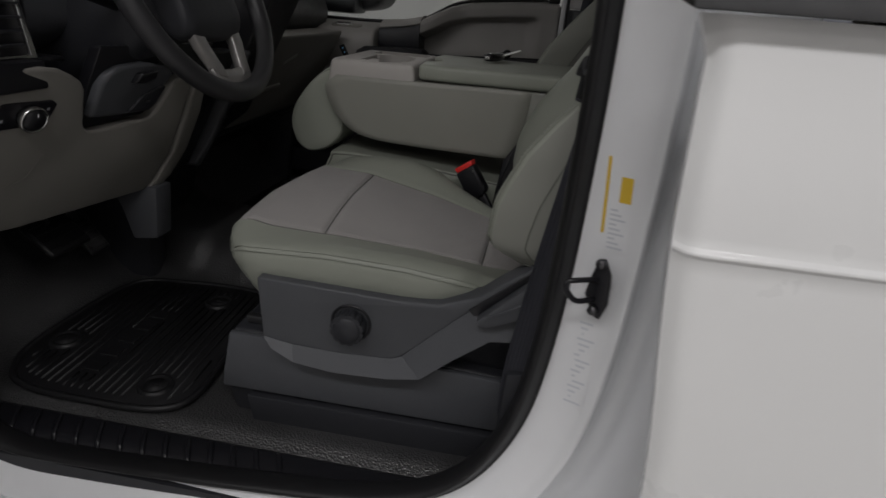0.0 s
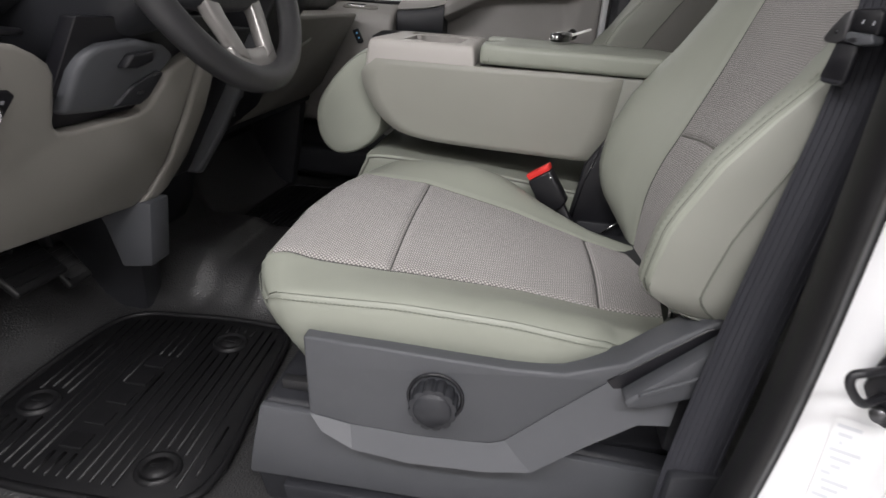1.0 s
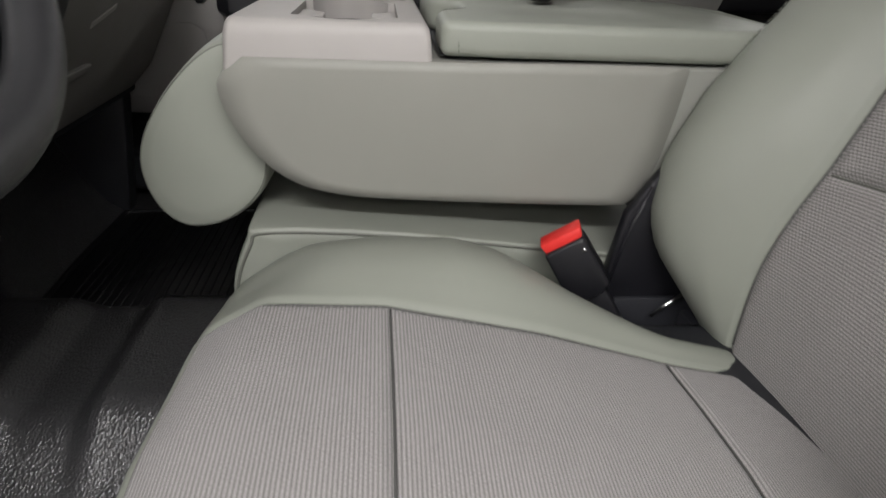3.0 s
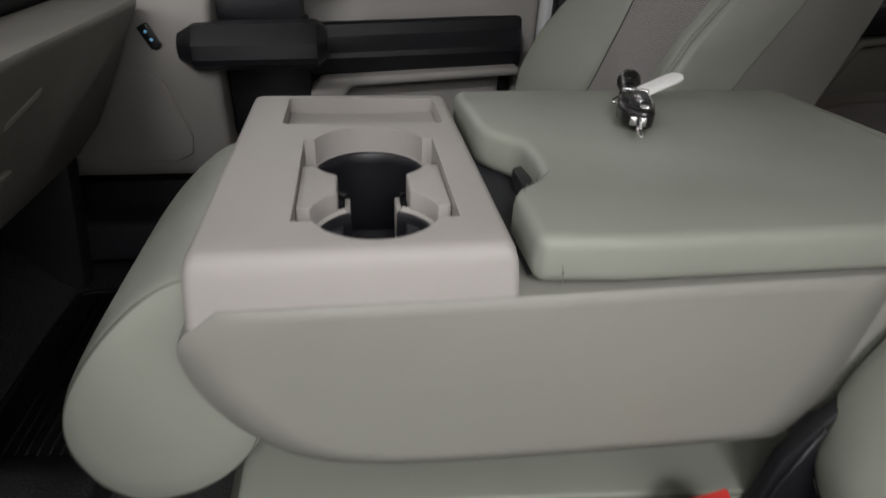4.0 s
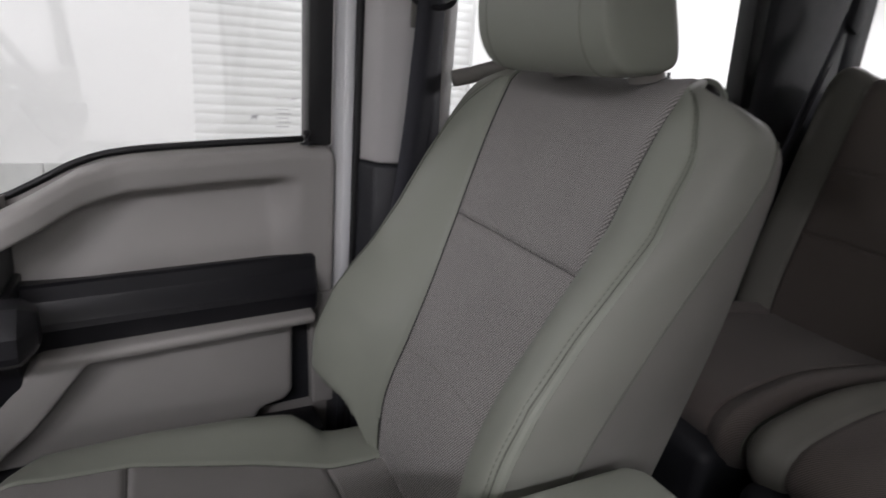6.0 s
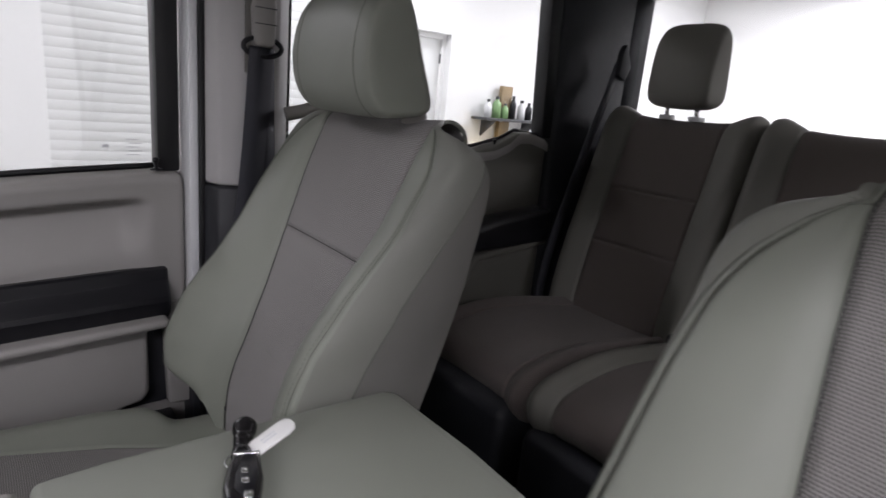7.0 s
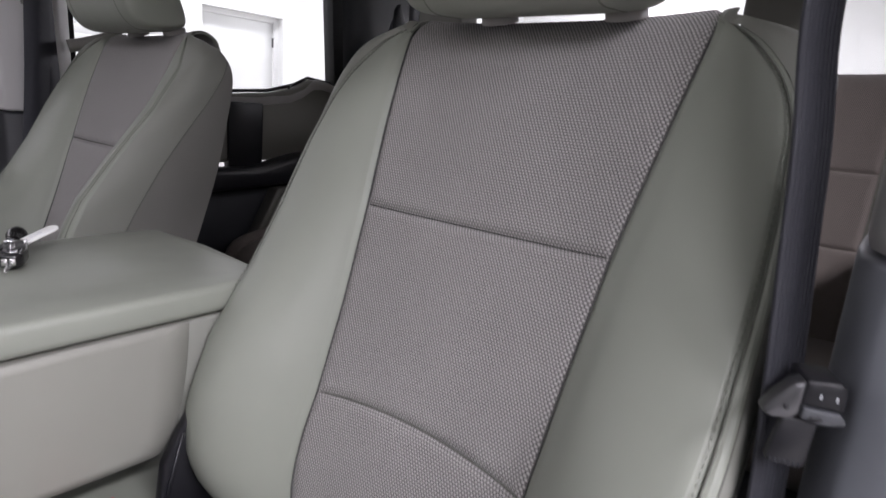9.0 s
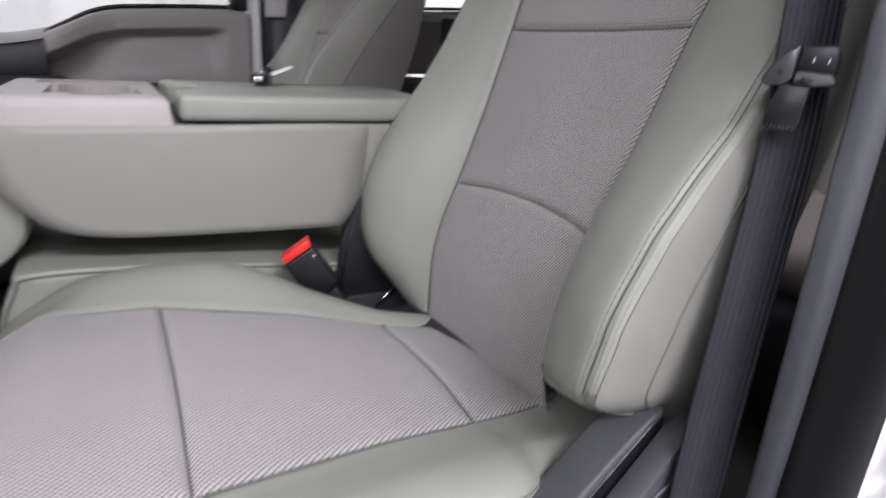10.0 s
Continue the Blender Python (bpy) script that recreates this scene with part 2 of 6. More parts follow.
BLACK = surface("black_plastic", (0.0095, 0.0095, 0.012), 0.36, 0.15, 0.18, 1100, 5.0, spec=0.45)
GLOSS_BLACK = surface("gloss_black_plastic", (0.012, 0.011, 0.012), 0.16, 0.1, 0.0, 900, 5.0, spec=0.5, rough_vary=0.04)
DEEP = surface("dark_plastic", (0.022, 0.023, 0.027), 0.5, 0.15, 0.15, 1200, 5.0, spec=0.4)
RUBBER = surface("black_rubber", (0.010, 0.010, 0.011), 0.45, 0.15, 0.1, 700, 5.0, spec=0.35)
FLOOR = surface("black_floor_vinyl", (0.036, 0.036, 0.037), 0.36, 0.3, 1.0, 300, 6.0, spec=1.0, kind="voronoi")
BELT = surface("belt_webbing", (0.030, 0.031, 0.039), 0.65, 0.1, 0.4, 1400, 8.0, spec=0.4)
PAINT = surface("white_car_paint", (0.80, 0.805, 0.80), 0.28, 0.015, 0.0, 900, 1.5, spec=0.5, rough_vary=0.02, coat=0.7)
JAMB = surface("white_jamb_paint", (0.77, 0.78, 0.795), 0.3, 0.03, 0.0, 900, 7.0, spec=0.5, rough_vary=0.05, coat=0.5)
CHROME = surface("bright_metal", (0.72, 0.72, 0.72), 0.22, 0.04, 0.0, 900, 8.0, metal=1.0)
STEEL = surface("dark_steel", (0.10, 0.10, 0.105), 0.35, 0.1, 0.1, 600, 20.0, metal=0.8)
SATIN = surface("satin_metal", (0.30, 0.29, 0.28), 0.38, 0.08, 0.05, 700, 20.0, metal=0.7)
RED = surface("red_plastic", (0.75, 0.035, 0.03), 0.4, 0.04)
TAG = surface("white_tag_card", (0.86, 0.86, 0.84), 0.5, 0.04)
PILLAR = surface("light_pillar_plastic", (0.50, 0.49, 0.485), 0.5, 0.04, 0.12, 1600, 4.0, spec=0.4)
SIDE_GREY = surface("grey_side_vinyl", (0.205, 0.200, 0.186), 0.55, 0.05, 0.25, 900, 6.0, spec=0.3)
PILLAR_DARK = surface("blue_grey_plastic", (0.235, 0.245, 0.275), 0.42, 0.06, 0.16, 1200, 5.0, spec=0.5)
INK_PALE = surface("pale_print", (0.60, 0.62, 0.655), 0.6, 0.05)
INK = surface("grey_print", (0.30, 0.31, 0.33), 0.6, 0.05)
LABEL = surface("label_film", (0.70, 0.70, 0.71), 0.35, 0.03)
YELLOW = surface("yellow_print", (0.72, 0.48, 0.04), 0.45, 0.05)
WALL = surface("white_wall_paint", (0.80, 0.795, 0.79), 0.7, 0.02, 0.1, 200, 0.8)
SHUTTER = surface("shutter_metal", (0.70, 0.70, 0.692), 0.55, 0.02, 0.0, 900, 1.0)
PLINTH = surface("grey_block", (0.48, 0.48, 0.47), 0.85, 0.12, 0.5, 90, 3.0)
CONCRETE = surface("sealed_concrete", (0.45, 0.44, 0.425), 0.5, 0.12, 0.2, 60, 1.5)
LINER = surface("grey_headliner", (0.36, 0.355, 0.34), 0.9, 0.04, 0.3, 900, 5.0)
GLASS = clear_glass("window_glass")
BLUE = glow("blue_backlight", (0.2, 0.5, 0.8), 0.3)
LAMP = glow("led_tube", (1.0, 0.98, 0.95), 9.0)
GREEN = surface("green_bottle", (0.22, 0.36, 0.16), 0.35, 0.1)
WOODY = surface("brown_board", (0.25, 0.18, 0.10), 0.7, 0.2)

# ---- workshop round the truck ----
GZ = -0.62
RX0, RX1, RY0, RY1 = -6.5, 8.5, -5.0, 5.95


def plain(name, x0, x1, y0, y1, z0, z1, material, kind="structure", label="", category=""):
    ob = part(name, box_bm(x0, x1, y0, y1, z0, z1), material, None, "", smooth=False)
    return tagged(ob, label, category, "", kind)


plain("ground", RX0, RX1, RY0, RY1, GZ - 0.2, GZ, CONCRETE, label="sealed grey concrete workshop floor", category="floor")
plain("wall_front", RX0 - 0.2, RX0, RY0, RY1, GZ, CEIL, WALL, label="plain white painted workshop wall", category="wall")
plain("wall_back", RX1, RX1 + 0.2, RY0, RY1, GZ, CEIL, WALL, label="plain white painted workshop wall", category="wall")
plain("wall_near", RX0, RX1, RY0 - 0.2, RY0, GZ, CEIL, WALL, label="plain white painted workshop wall", category="wall")
plain("ceiling", RX0, RX1, RY0, RY1, CEIL, CEIL + 0.2, WALL, label="white painted workshop ceiling", category="ceiling")
# far wall with the openings of the roller shutter and of the door
far = group_root("wall_far", (0, RY1, GZ), "white painted workshop wall above grey block plinth", "wall", kind="structure")
SX0, SX1, SZ = 0.13, 2.55, 2.45
DX0, DX1, DZ = 2.86, 3.78, 1.60
for x0, x1, z0, z1 in ((RX0, SX0, GZ, CEIL), (SX1, DX0, GZ, CEIL), (DX1, RX1, GZ, CEIL), (SX0, SX1, SZ, CEIL), (DX0, DX1, DZ, CEIL)):
    part("wall_panel", box_bm(x0, x1, RY1, RY1 + 0.2, z0, z1), WALL, far, smooth=False)
x = RX0
while x < SX0 - 0.02:
    box("block", x, min(x + 0.39, SX0 - 0.01), RY1 - 0.025, RY1 + 0.002, GZ, -0.02, PLINTH, far, 0.004)
    x += 0.4
shutter = group_root("door_1", ((SX0 + SX1) / 2, RY1 + 0.1, GZ), "closed white slatted roller shutter door", "roller door", kind="structure")
z = GZ
while z < SZ:
    slab("slat", [(RY1 + 0.10, z), (RY1 + 0.062, z + 0.0005), (RY1 + 0.0602, z + 0.005), (RY1 + 0.060, z + 0.038), (RY1 + 0.0602, z + 0.071), (RY1 + 0.062, z + 0.0752), (RY1 + 0.10, z + 0.0756)], "x", SX0, SX1, SHUTTER, shutter, 0)
    z += 0.0754
pdoor = group_root("door_2", ((DX0 + DX1) / 2, RY1 + 0.1, GZ), "closed white flush workshop door in a recess", "door", kind="structure")
box("door_leaf", DX0 + 0.05, DX1 - 0.05, RY1 + 0.12, RY1 + 0.165, GZ, DZ - 0.05, SHUTTER, pdoor, 0.003)
for x0, x1, z0, z1 in ((DX0, DX0 + 0.05, GZ, DZ), (DX1 - 0.05, DX1, GZ, DZ), (DX0 + 0.05, DX1 - 0.05, DZ - 0.05, DZ)):
    box("door_frame", x0, x1, RY1 + 0.09, RY1 + 0.18, z0, z1, WALL, pdoor, 0.003)
for hz in (-0.3, 0.55, 1.3):
    box("hinge", DX1 - 0.062, DX1 - 0.04, RY1 + 0.10, RY1 + 0.12, hz, hz + 0.1, STEEL, pdoor, 0.002)
detector = group_root("ceiling_sensor", (2.95, RY1, 2.0), "small round white sensor on the white wall", "sensor")
part("housing", lathe_bm([(0, 0), (0.05, 0), (0.05, 0.02), (0.035, 0.035), (0, 0.04)], Matrix.Translation((2.95, RY1, 1.95)) @ Matrix.Rotation(radians(90), 4, "X"), 20), SHUTTER, detector)

# shelf with supplies on the far wall
SHX, SHZ = 4.15, 0.78
shelf = group_root("wall_shelf", (SHX + 0.4, RY1 - 0.15, SHZ), "dark narrow shelf board on brackets against the wall", "shelf")
box("board", SHX, SHX + 1.0, RY1 - 0.28, RY1 - 0.005, SHZ - 0.03, SHZ, STEEL, shelf, 0.004)
for bx in (SHX + 0.15, SHX + 0.8):
    slab("bracket", [(RY1 - 0.25, SHZ - 0.031), (RY1 - 0.004, SHZ - 0.031), (RY1 - 0.004, SHZ - 0.22)], "x", bx, bx + 0.025, STEEL, shelf, 0.002)


def bottle(bx, by, bz, r, h, mat_body, label):
    b = group_root("bottle", (bx, by, bz), label, "bottle", "bottles on the shelf")
    m = Matrix.Translation((bx, by, bz))
    part("body", lathe_bm([(0, 0), (r, 0), (r, h * 0.66), (r * 0.45, h * 0.82), (r * 0.4, h * 0.88)], m, 16), mat_body, b)
    part("cap", lathe_bm([(r * 0.5, h * 0.86), (r * 0.5, h), (0, h)], m, 14), BLACK, b)


for bx, r, h, mm, lab in ((0.12, 0.04, 0.2, LABEL, "small clear plastic bottle on the shelf"), (0.25, 0.05, 0.24, GREEN, "green plastic bottle on the shelf"), (0.38, 0.04, 0.17, GREEN, "short green bottle on the shelf"),
                          (0.5, 0.035, 0.26, BLACK, "tall black spray bottle on the shelf"), (0.64, 0.045, 0.22, LABEL, "white plastic bottle on the shelf"), (0.76, 0.04, 0.2, BLACK, "black bottle on the shelf")):
    bottle(SHX + bx, RY1 - 0.14, SHZ, r, h, mm, lab)
bin1 = group_root("storage_bin", (SHX + 0.15, RY1 - 0.2, GZ), "yellow and green plastic storage bin by the wall", "bin")
box("body", SHX - 0.02, SHX + 0.30, RY1 - 0.36, RY1 - 0.03, GZ, 0.38, GREEN, bin1, 0.02)
box("lid", SHX - 0.04, SHX + 0.32, RY1 - 0.38, RY1 - 0.01, 0.38, 0.45, YELLOW, bin1, 0.015)
panel = group_root("leaning_board", (4.57, RY1 - 0.1, GZ), "brown board leaning against the white wall", "board")
box("board", 4.50, 4.66, RY1 - 0.1, RY1 - 0.04, GZ, 1.14, WOODY, panel, 0.004)

# ceiling tubes, placed out of view
tube_fix = None
for tx, ty, power in TUBES:
    lamp = bpy.data.lights.new("tube_light", "AREA")
    lamp.shape, lamp.size, lamp.size_y = "RECTANGLE", 2.4, 0.35
    lamp.energy, lamp.color = power, (1.0, 0.975, 0.985)
    lo = new("tube_light", lamp)
    lo.location = (tx, ty, CEIL - 0.10)
    if tube_fix is None:
        tube_fix = group_root("ceiling_light", (tx, ty, CEIL - 0.07), "long white led tube fitting placed out of view on the ceiling", "ceiling light", "ceiling lights")
        box("housing", tx - 1.2, tx + 1.2, ty - 0.08, ty + 0.08, CEIL - 0.05, CEIL, SHUTTER, tube_fix, 0.01)
        box("diffuser", tx - 1.18, tx + 1.18, ty - 0.06, ty + 0.06, CEIL - 0.075, CEIL - 0.05, LAMP, tube_fix, 0.01)
    else:
        copy_thing(tube_fix, Matrix.Translation((tx, ty, CEIL - 0.07)))

# ---- truck body ----
CY = 1.03
body = group_root("truck_cab", (0.2, CY, GZ), "white crew cab pickup body with its door standing open", "pickup truck")


def table(z, rows):
    return float(np.interp(z, [r[0] for r in rows], [r[1] for r in rows]))


def ease(a, b, t):
    t = min(1, max(0, (t - a) / (b - a)))
    return t * t * (3 - 2 * t)


# floor sheet: footwells, centre hump, rise to the toe board and to the sill
def floor_z(x, y):
    z = 0.066
    hump = ease(0.80, 0.925, y) - ease(1.14, 1.26, y)
    z += 0.085 * hump * (1 - 0.4 * ease(-0.3, 0.2, x))
    # fold of the covering over the cross member, with a low bead along it
    z -= 0.020 * hump * (ease(-0.600, -0.630, x) - ease(-0.69, -0.74, x)) - 0.004 * hump * max(0.0, 1 - abs(x + 0.592) / 0.012)
    z += 0.45 * ease(-0.84, -1.15, x)
    z -= 0.02 * ease(0.345, 0.325, y)
    z += 0.10 * ease(0.30, 0.45, x)
    return z


us = sorted([-1.2 + i * 0.035 for i in range(75)] + [-0.75 + i * 0.006 for i in range(30)])
vs = [0.30 + j * 0.0248 for j in range(63)]
part("floor", grid_mesh("floor", lambda x, y: (x, y, floor_z(x, y)), us, vs), FLOOR, body, "black grained vinyl floor covering")
part("underbody", box_bm(-1.25, 1.5, 0.25, 1.85, -0.30, 0.04), DEEP, body, smooth=False)

# door opening: rubber seal and painted jamb swept along it
SEAL = spline([(0.075, 1.24), (0.088, 1.0), (0.097, 0.75), (0.097, 0.56), (0.088, 0.37), (0.062, 0.235), (0.0, 0.135), (-0.10, 0.085), (-0.28, 0.062), (-0.55, 0.045), (-0.68, 0.048), (-0.75, 0.095), (-0.79, 0.22), (-0.83, 0.48), (-0.85, 0.72)], 8)


def out_normals(c):
    d = np.gradient(c, axis=0)
    n = np.stack([-d[:, 1], d[:, 0]], 1)
    return n / np.linalg.norm(n, axis=1)[:, None]


SN = out_normals(SEAL)


def swept(name, keys, material, parent, label="", i0=0, i1=None):
    i1 = len(SEAL) if i1 is None else i1
    me = grid_mesh(name, lambda i, k: (SEAL[i][0] + SN[i][0] * keys[k][0], keys[k][1], SEAL[i][1] + SN[i][1] * keys[k][0]), list(range(i0, i1)), list(range(len(keys))))
    return part(name, me, material, parent, label)


swept("jamb", [tuple(k) for k in spline([(0.002, 0.272), (0.004, 0.266), (0.007, 0.262), (0.03, 0.248), (0.055, 0.238), (0.064, 0.231), (0.070, 0.229), (0.077, 0.244), (0.084, 0.262), (0.094, 0.270), (0.110, 0.264), (0.121, 0.240), (0.128, 0.20), (0.130, 0.13)], 4)], JAMB, body, "white painted door jamb")
swept("door_seal", [tuple(k) for k in spline([(0.004, 0.288), (-0.005, 0.285), (-0.011, 0.278), (-0.014, 0.262), (-0.012, 0.248), (-0.006, 0.243), (0.001, 0.250), (0.009, 0.259), (0.0165, 0.257)], 4)], RUBBER, body, "black rubber door seal")
# rocker and body side below the opening
part("rocker", slab_bm([(0.30, -0.02), (0.16, -0.05), (0.10, -0.10), (0.09, -0.18), (0.16, -0.25), (0.30, -0.25)], "x", -1.1, 1.2, 0.01), JAMB, body)

# pillar trim inside the opening
part("pillar_trim_lower", slab_bm([(0.092, 0.272), (0.097, 0.282), (0.100, 0.299), (0.113, 0.317), (0.145, 0.334), (0.20, 0.338), (0.27, 0.338), (0.31, 0.31), (0.31, 0.272)], "z", 0.06, 0.742, 0.004), PILLAR_DARK, body, "dark grey pillar trim")
part("pillar_trim_upper", slab_bm([(0.094, 0.272), (0.099, 0.284), (0.102, 0.301), (0.116, 0.318), (0.146, 0.331), (0.20, 0.335), (0.27, 0.335), (0.305, 0.31), (0.305, 0.272)], "z", 0.744, 1.28, 0.006), PILLAR, body, "light grey pillar trim")
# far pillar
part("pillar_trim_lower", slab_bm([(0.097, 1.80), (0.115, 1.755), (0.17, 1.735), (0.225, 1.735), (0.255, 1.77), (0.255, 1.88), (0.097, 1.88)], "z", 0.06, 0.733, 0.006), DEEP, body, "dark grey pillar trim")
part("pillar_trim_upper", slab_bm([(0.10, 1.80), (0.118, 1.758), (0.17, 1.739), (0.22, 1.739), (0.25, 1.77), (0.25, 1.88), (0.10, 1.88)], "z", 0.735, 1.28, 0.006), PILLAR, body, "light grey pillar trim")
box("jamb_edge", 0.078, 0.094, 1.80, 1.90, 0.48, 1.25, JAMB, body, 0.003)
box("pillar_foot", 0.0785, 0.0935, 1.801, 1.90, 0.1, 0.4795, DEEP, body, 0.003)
box("pillar_seal", 0.094, 0.104, 1.79, 1.86, 0.1, 1.25, RUBBER, body, 0.003)
box("far_sill", -1.02, 0.30, 1.795, 1.90, 0.02, 0.0985, DEEP, body, 0.008, 3, "black plastic sill under the far door")
# roof, headliner, windscreen frame, rear wall
part("roof", box_bm(-0.45, 1.48, 0.17, 1.89, 1.33, 1.37, 0.01), PAINT, body)
part("headliner", box_bm(-0.42, 1.45, 0.20, 1.86, 1.28, 1.329), LINER, body)
for y0 in (0.19, 1.80):
    slab("windscreen_pillar", [(-1.02, 0.72), (-0.94, 0.72), (-0.40, 1.33), (-0.48, 1.33)], "y", y0, y0 + 0.07, TRIM, body, 0.006)
part("cowl", box_bm(-1.4, -0.97, 0.18, 1.88, -0.2, 0.74), DEEP, body)
part("windscreen", grid_mesh("windscreen", lambda u, v: (-0.96 + 0.52 * u, 0.24 + 1.58 * v, 0.74 + 0.57 * u), [0, 1], [0, 1]), GLASS, body).visible_shadow = False
slab("rear_quarter", [(1.10, 0.05), (1.48, 0.05), (1.48, 1.33), (1.40, 1.33), (1.08, 1.33)], "y", 1.86, 1.93, JAMB, body, 0.01)
slab("rear_quarter", [(1.10, 0.05), (1.48, 0.05), (1.48, 1.33), (1.40, 1.33), (1.08, 1.33)], "y", 0.13, 0.20, JAMB, body, 0.01)
part("rear_panel", box_bm(1.36, 1.46, 0.18, 1.88, -0.2, 0.90), DEEP, body)
part("rear_header", box_bm(1.36, 1.46, 0.18, 1.88, 1.30, 1.33), LINER, body)
for y0, y1 in ((0.18, 0.215), (1.845, 1.88)):
    part("rear_window_post", box_bm(1.37, 1.46, y0, y1, 0.90, 1.285), DEEP, body)
part("rear_window", box_bm(1.41, 1.416, 0.215, 1.845, 0.90, 1.285), GLASS, body, smooth=False).visible_shadow = False
# dark rear corner trims
for s in (1, -1):
    yy = lambda d: CY + s * d
    pts = [(1.055, yy(0.83)), (1.075, yy(0.80)), (1.13, yy(0.785)), (1.28, yy(0.795)), (1.385, yy(0.818)), (1.40, yy(0.84))]
    part("rear_pillar_trim", slab_bm(pts, "z", 0.06, 1.279, 0.01), DEEP, body, "dark rear pillar trim")

# ---- rear side doors ----


def rear_door_outer(x, z, s=1):
    y = 0.092 - 0.02 * math.sin(math.pi * (z + 0.2) / 1.1)
    y += 0.012 * ease(0.60, 0.72, z) - 0.0042 * max(0.0, 1 - abs(z - 0.567) / 0.0050)
    y += 0.06 * ease(0.05, -0.2, z)
    return y


rear_door = group_root("rear_door", (0.6, 0.1, -0.1), "closed white rear side door of the pickup cab", "car door")


def door_edge(z):
    return 0.152 + 0.028 * ease(0.62, 0.30, z) - 0.01 * ease(0.70, 0.73, z)


zs = sorted([-0.2 + 0.03 * i for i in range(31)] + [0.562, 0.5632, 0.5634, 0.5652, 0.567, 0.5688, 0.5706, 0.5708, 0.572, 0.728])
ws = [0, 0.003, 0.008, 0.02] + [0.05 + 0.06 * i for i in range(16)]


def door_skin(z, w):
    y = rear_door_outer(w, z)
    y += 0.012 * (1 - ease(0, 0.012, w))
    return (door_edge(z) + w, y, z)


part("outer_panel", grid_mesh("outer_panel", door_skin, [z for z in zs if z <= 0.73], ws), PAINT, rear_door, "white painted door skin")
part("door_hem", grid_mesh("door_hem", lambda z, k: (door_edge(z) + (0.0, 0.002, 0.012)[k], rear_door_outer(0, z) + (0.012, 0.03, 0.06)[k], z), [z for z in zs if z <= 0.73], [0, 1, 2]), PAINT, rear_door)
box("inner_panel", 0.32, 1.09, 0.155, 0.20, 0.08, 0.77, TRIM, rear_door, 0.01)
slab("waist_strip", [(0.075, 0.729), (0.125, 0.735), (0.125, 0.76), (0.085, 0.75)], "x", 0.13, 1.1, RUBBER, rear_door, 0.002)
box("window_frame", 0.11, 0.16, 0.11, 0.16, 0.76, 1.26, RUBBER, rear_door, 0.004)
box("window_frame", 0.161, 1.1, 0.11, 0.16, 1.24, 1.30, RUBBER, rear_door, 0.004)
part("window_pane", box_bm(0.16, 1.1, 0.125, 0.129, 0.76, 1.24), clear_glass("dark_glass", (0.35, 0.36, 0.36), 0.08), rear_door, "dark tinted glass", smooth=False).visible_shadow = False
plug = part("grommet", slab_bm(rounded_rect(-0.014, 0.014, -0.03, 0.03, 0.012), "y", 0, 0.012, 0.004, 2), RUBBER, body, "black rubber plug in the jamb")
plug.matrix_basis = Matrix.Translation((0.211, 0.241, 0.535)) @ Matrix.Rotation(radians(-55), 4, "Z")
for k in range(12):
    part("clip_tooth", lathe_bm([(0, 0.004), (0.0028, 0)], Matrix.Translation((0.2195, 0.210, 0.405 + k * 0.0088)) @ Matrix.Rotation(radians(-90), 4, "Y"), 6), RUBBER, body)
for k, (bx, by, bz) in enumerate(((0.206, 0.256, 0.650), (0.206, 0.256, 0.614))):
    part("hinge_bolt", lathe_bm([(0, 0.012), (0.008, 0.012), (0.009, 0.004), (0.012, 0.003), (0.012, 0), (0, 0)], Matrix.Translation((bx, by, bz)) @ Matrix.Rotation(radians(70), 4, "X"), 6), JAMB, body)

# near front door, standing open on its hinges ahead of the opening
od = group_root("open_front_door", (-0.93, 0.1, 0.1), "white front door standing wide open", "car door")
OM = Matrix.Translation((-0.93, 0.13, 0)) @ Matrix.Rotation(radians(-68), 4, "Z")


def hinged(name, pts, y0, y1, material, label="", bevel=0.01):
    bm = slab_bm(pts, "y", y0, y1, bevel, 2)
    bmesh.ops.transform(bm, matrix=OM, verts=bm.verts[:])
    return sharp(part(name, bm, material, od, label), 40)


hinged("outer_panel", [(0.0, -0.15), (1.0, -0.15), (1.04, 0.2), (1.03, 0.73), (0.0, 0.66)], -0.05, 0.0, PAINT)
hinged("inner_trim", [(0.03, 0.08), (0.99, 0.08), (1.0, 0.72), (0.6, 0.70), (0.45, 0.64), (0.03, 0.63)], 0.002, 0.06, TRIM)
hinged("armrest", [(0.35, 0.46), (0.95, 0.46), (0.95, 0.56), (0.35, 0.55)], 0.058, 0.11, BLACK)
hinged("window_frame", [(0.98, 0.73), (1.03, 0.73), (0.95, 1.27), (0.52, 1.27), (0.06, 0.68), (0.12, 0.68), (0.54, 1.22), (0.92, 1.22)], -0.03, 0.03, RUBBER, "", 0.004)

# far rear door: inner trim under its window
frd = group_root("far_rear_door", (0.7, 1.86, 0.1), "closed rear side door with dark grey trim and black armrest", "car door")
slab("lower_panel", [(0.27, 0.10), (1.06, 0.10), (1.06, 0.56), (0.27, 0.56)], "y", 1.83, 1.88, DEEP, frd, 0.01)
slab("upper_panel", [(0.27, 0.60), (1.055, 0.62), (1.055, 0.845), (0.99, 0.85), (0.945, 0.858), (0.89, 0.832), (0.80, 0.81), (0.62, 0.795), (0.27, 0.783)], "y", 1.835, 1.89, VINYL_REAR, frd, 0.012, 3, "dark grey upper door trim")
REAR_SILL = [(0.27, 0.786), (0.62, 0.798), (0.75, 0.805), (0.86, 0.818), (0.91, 0.838), (0.945, 0.862), (0.985, 0.864), (1.04, 0.850), (1.055, 0.842)]


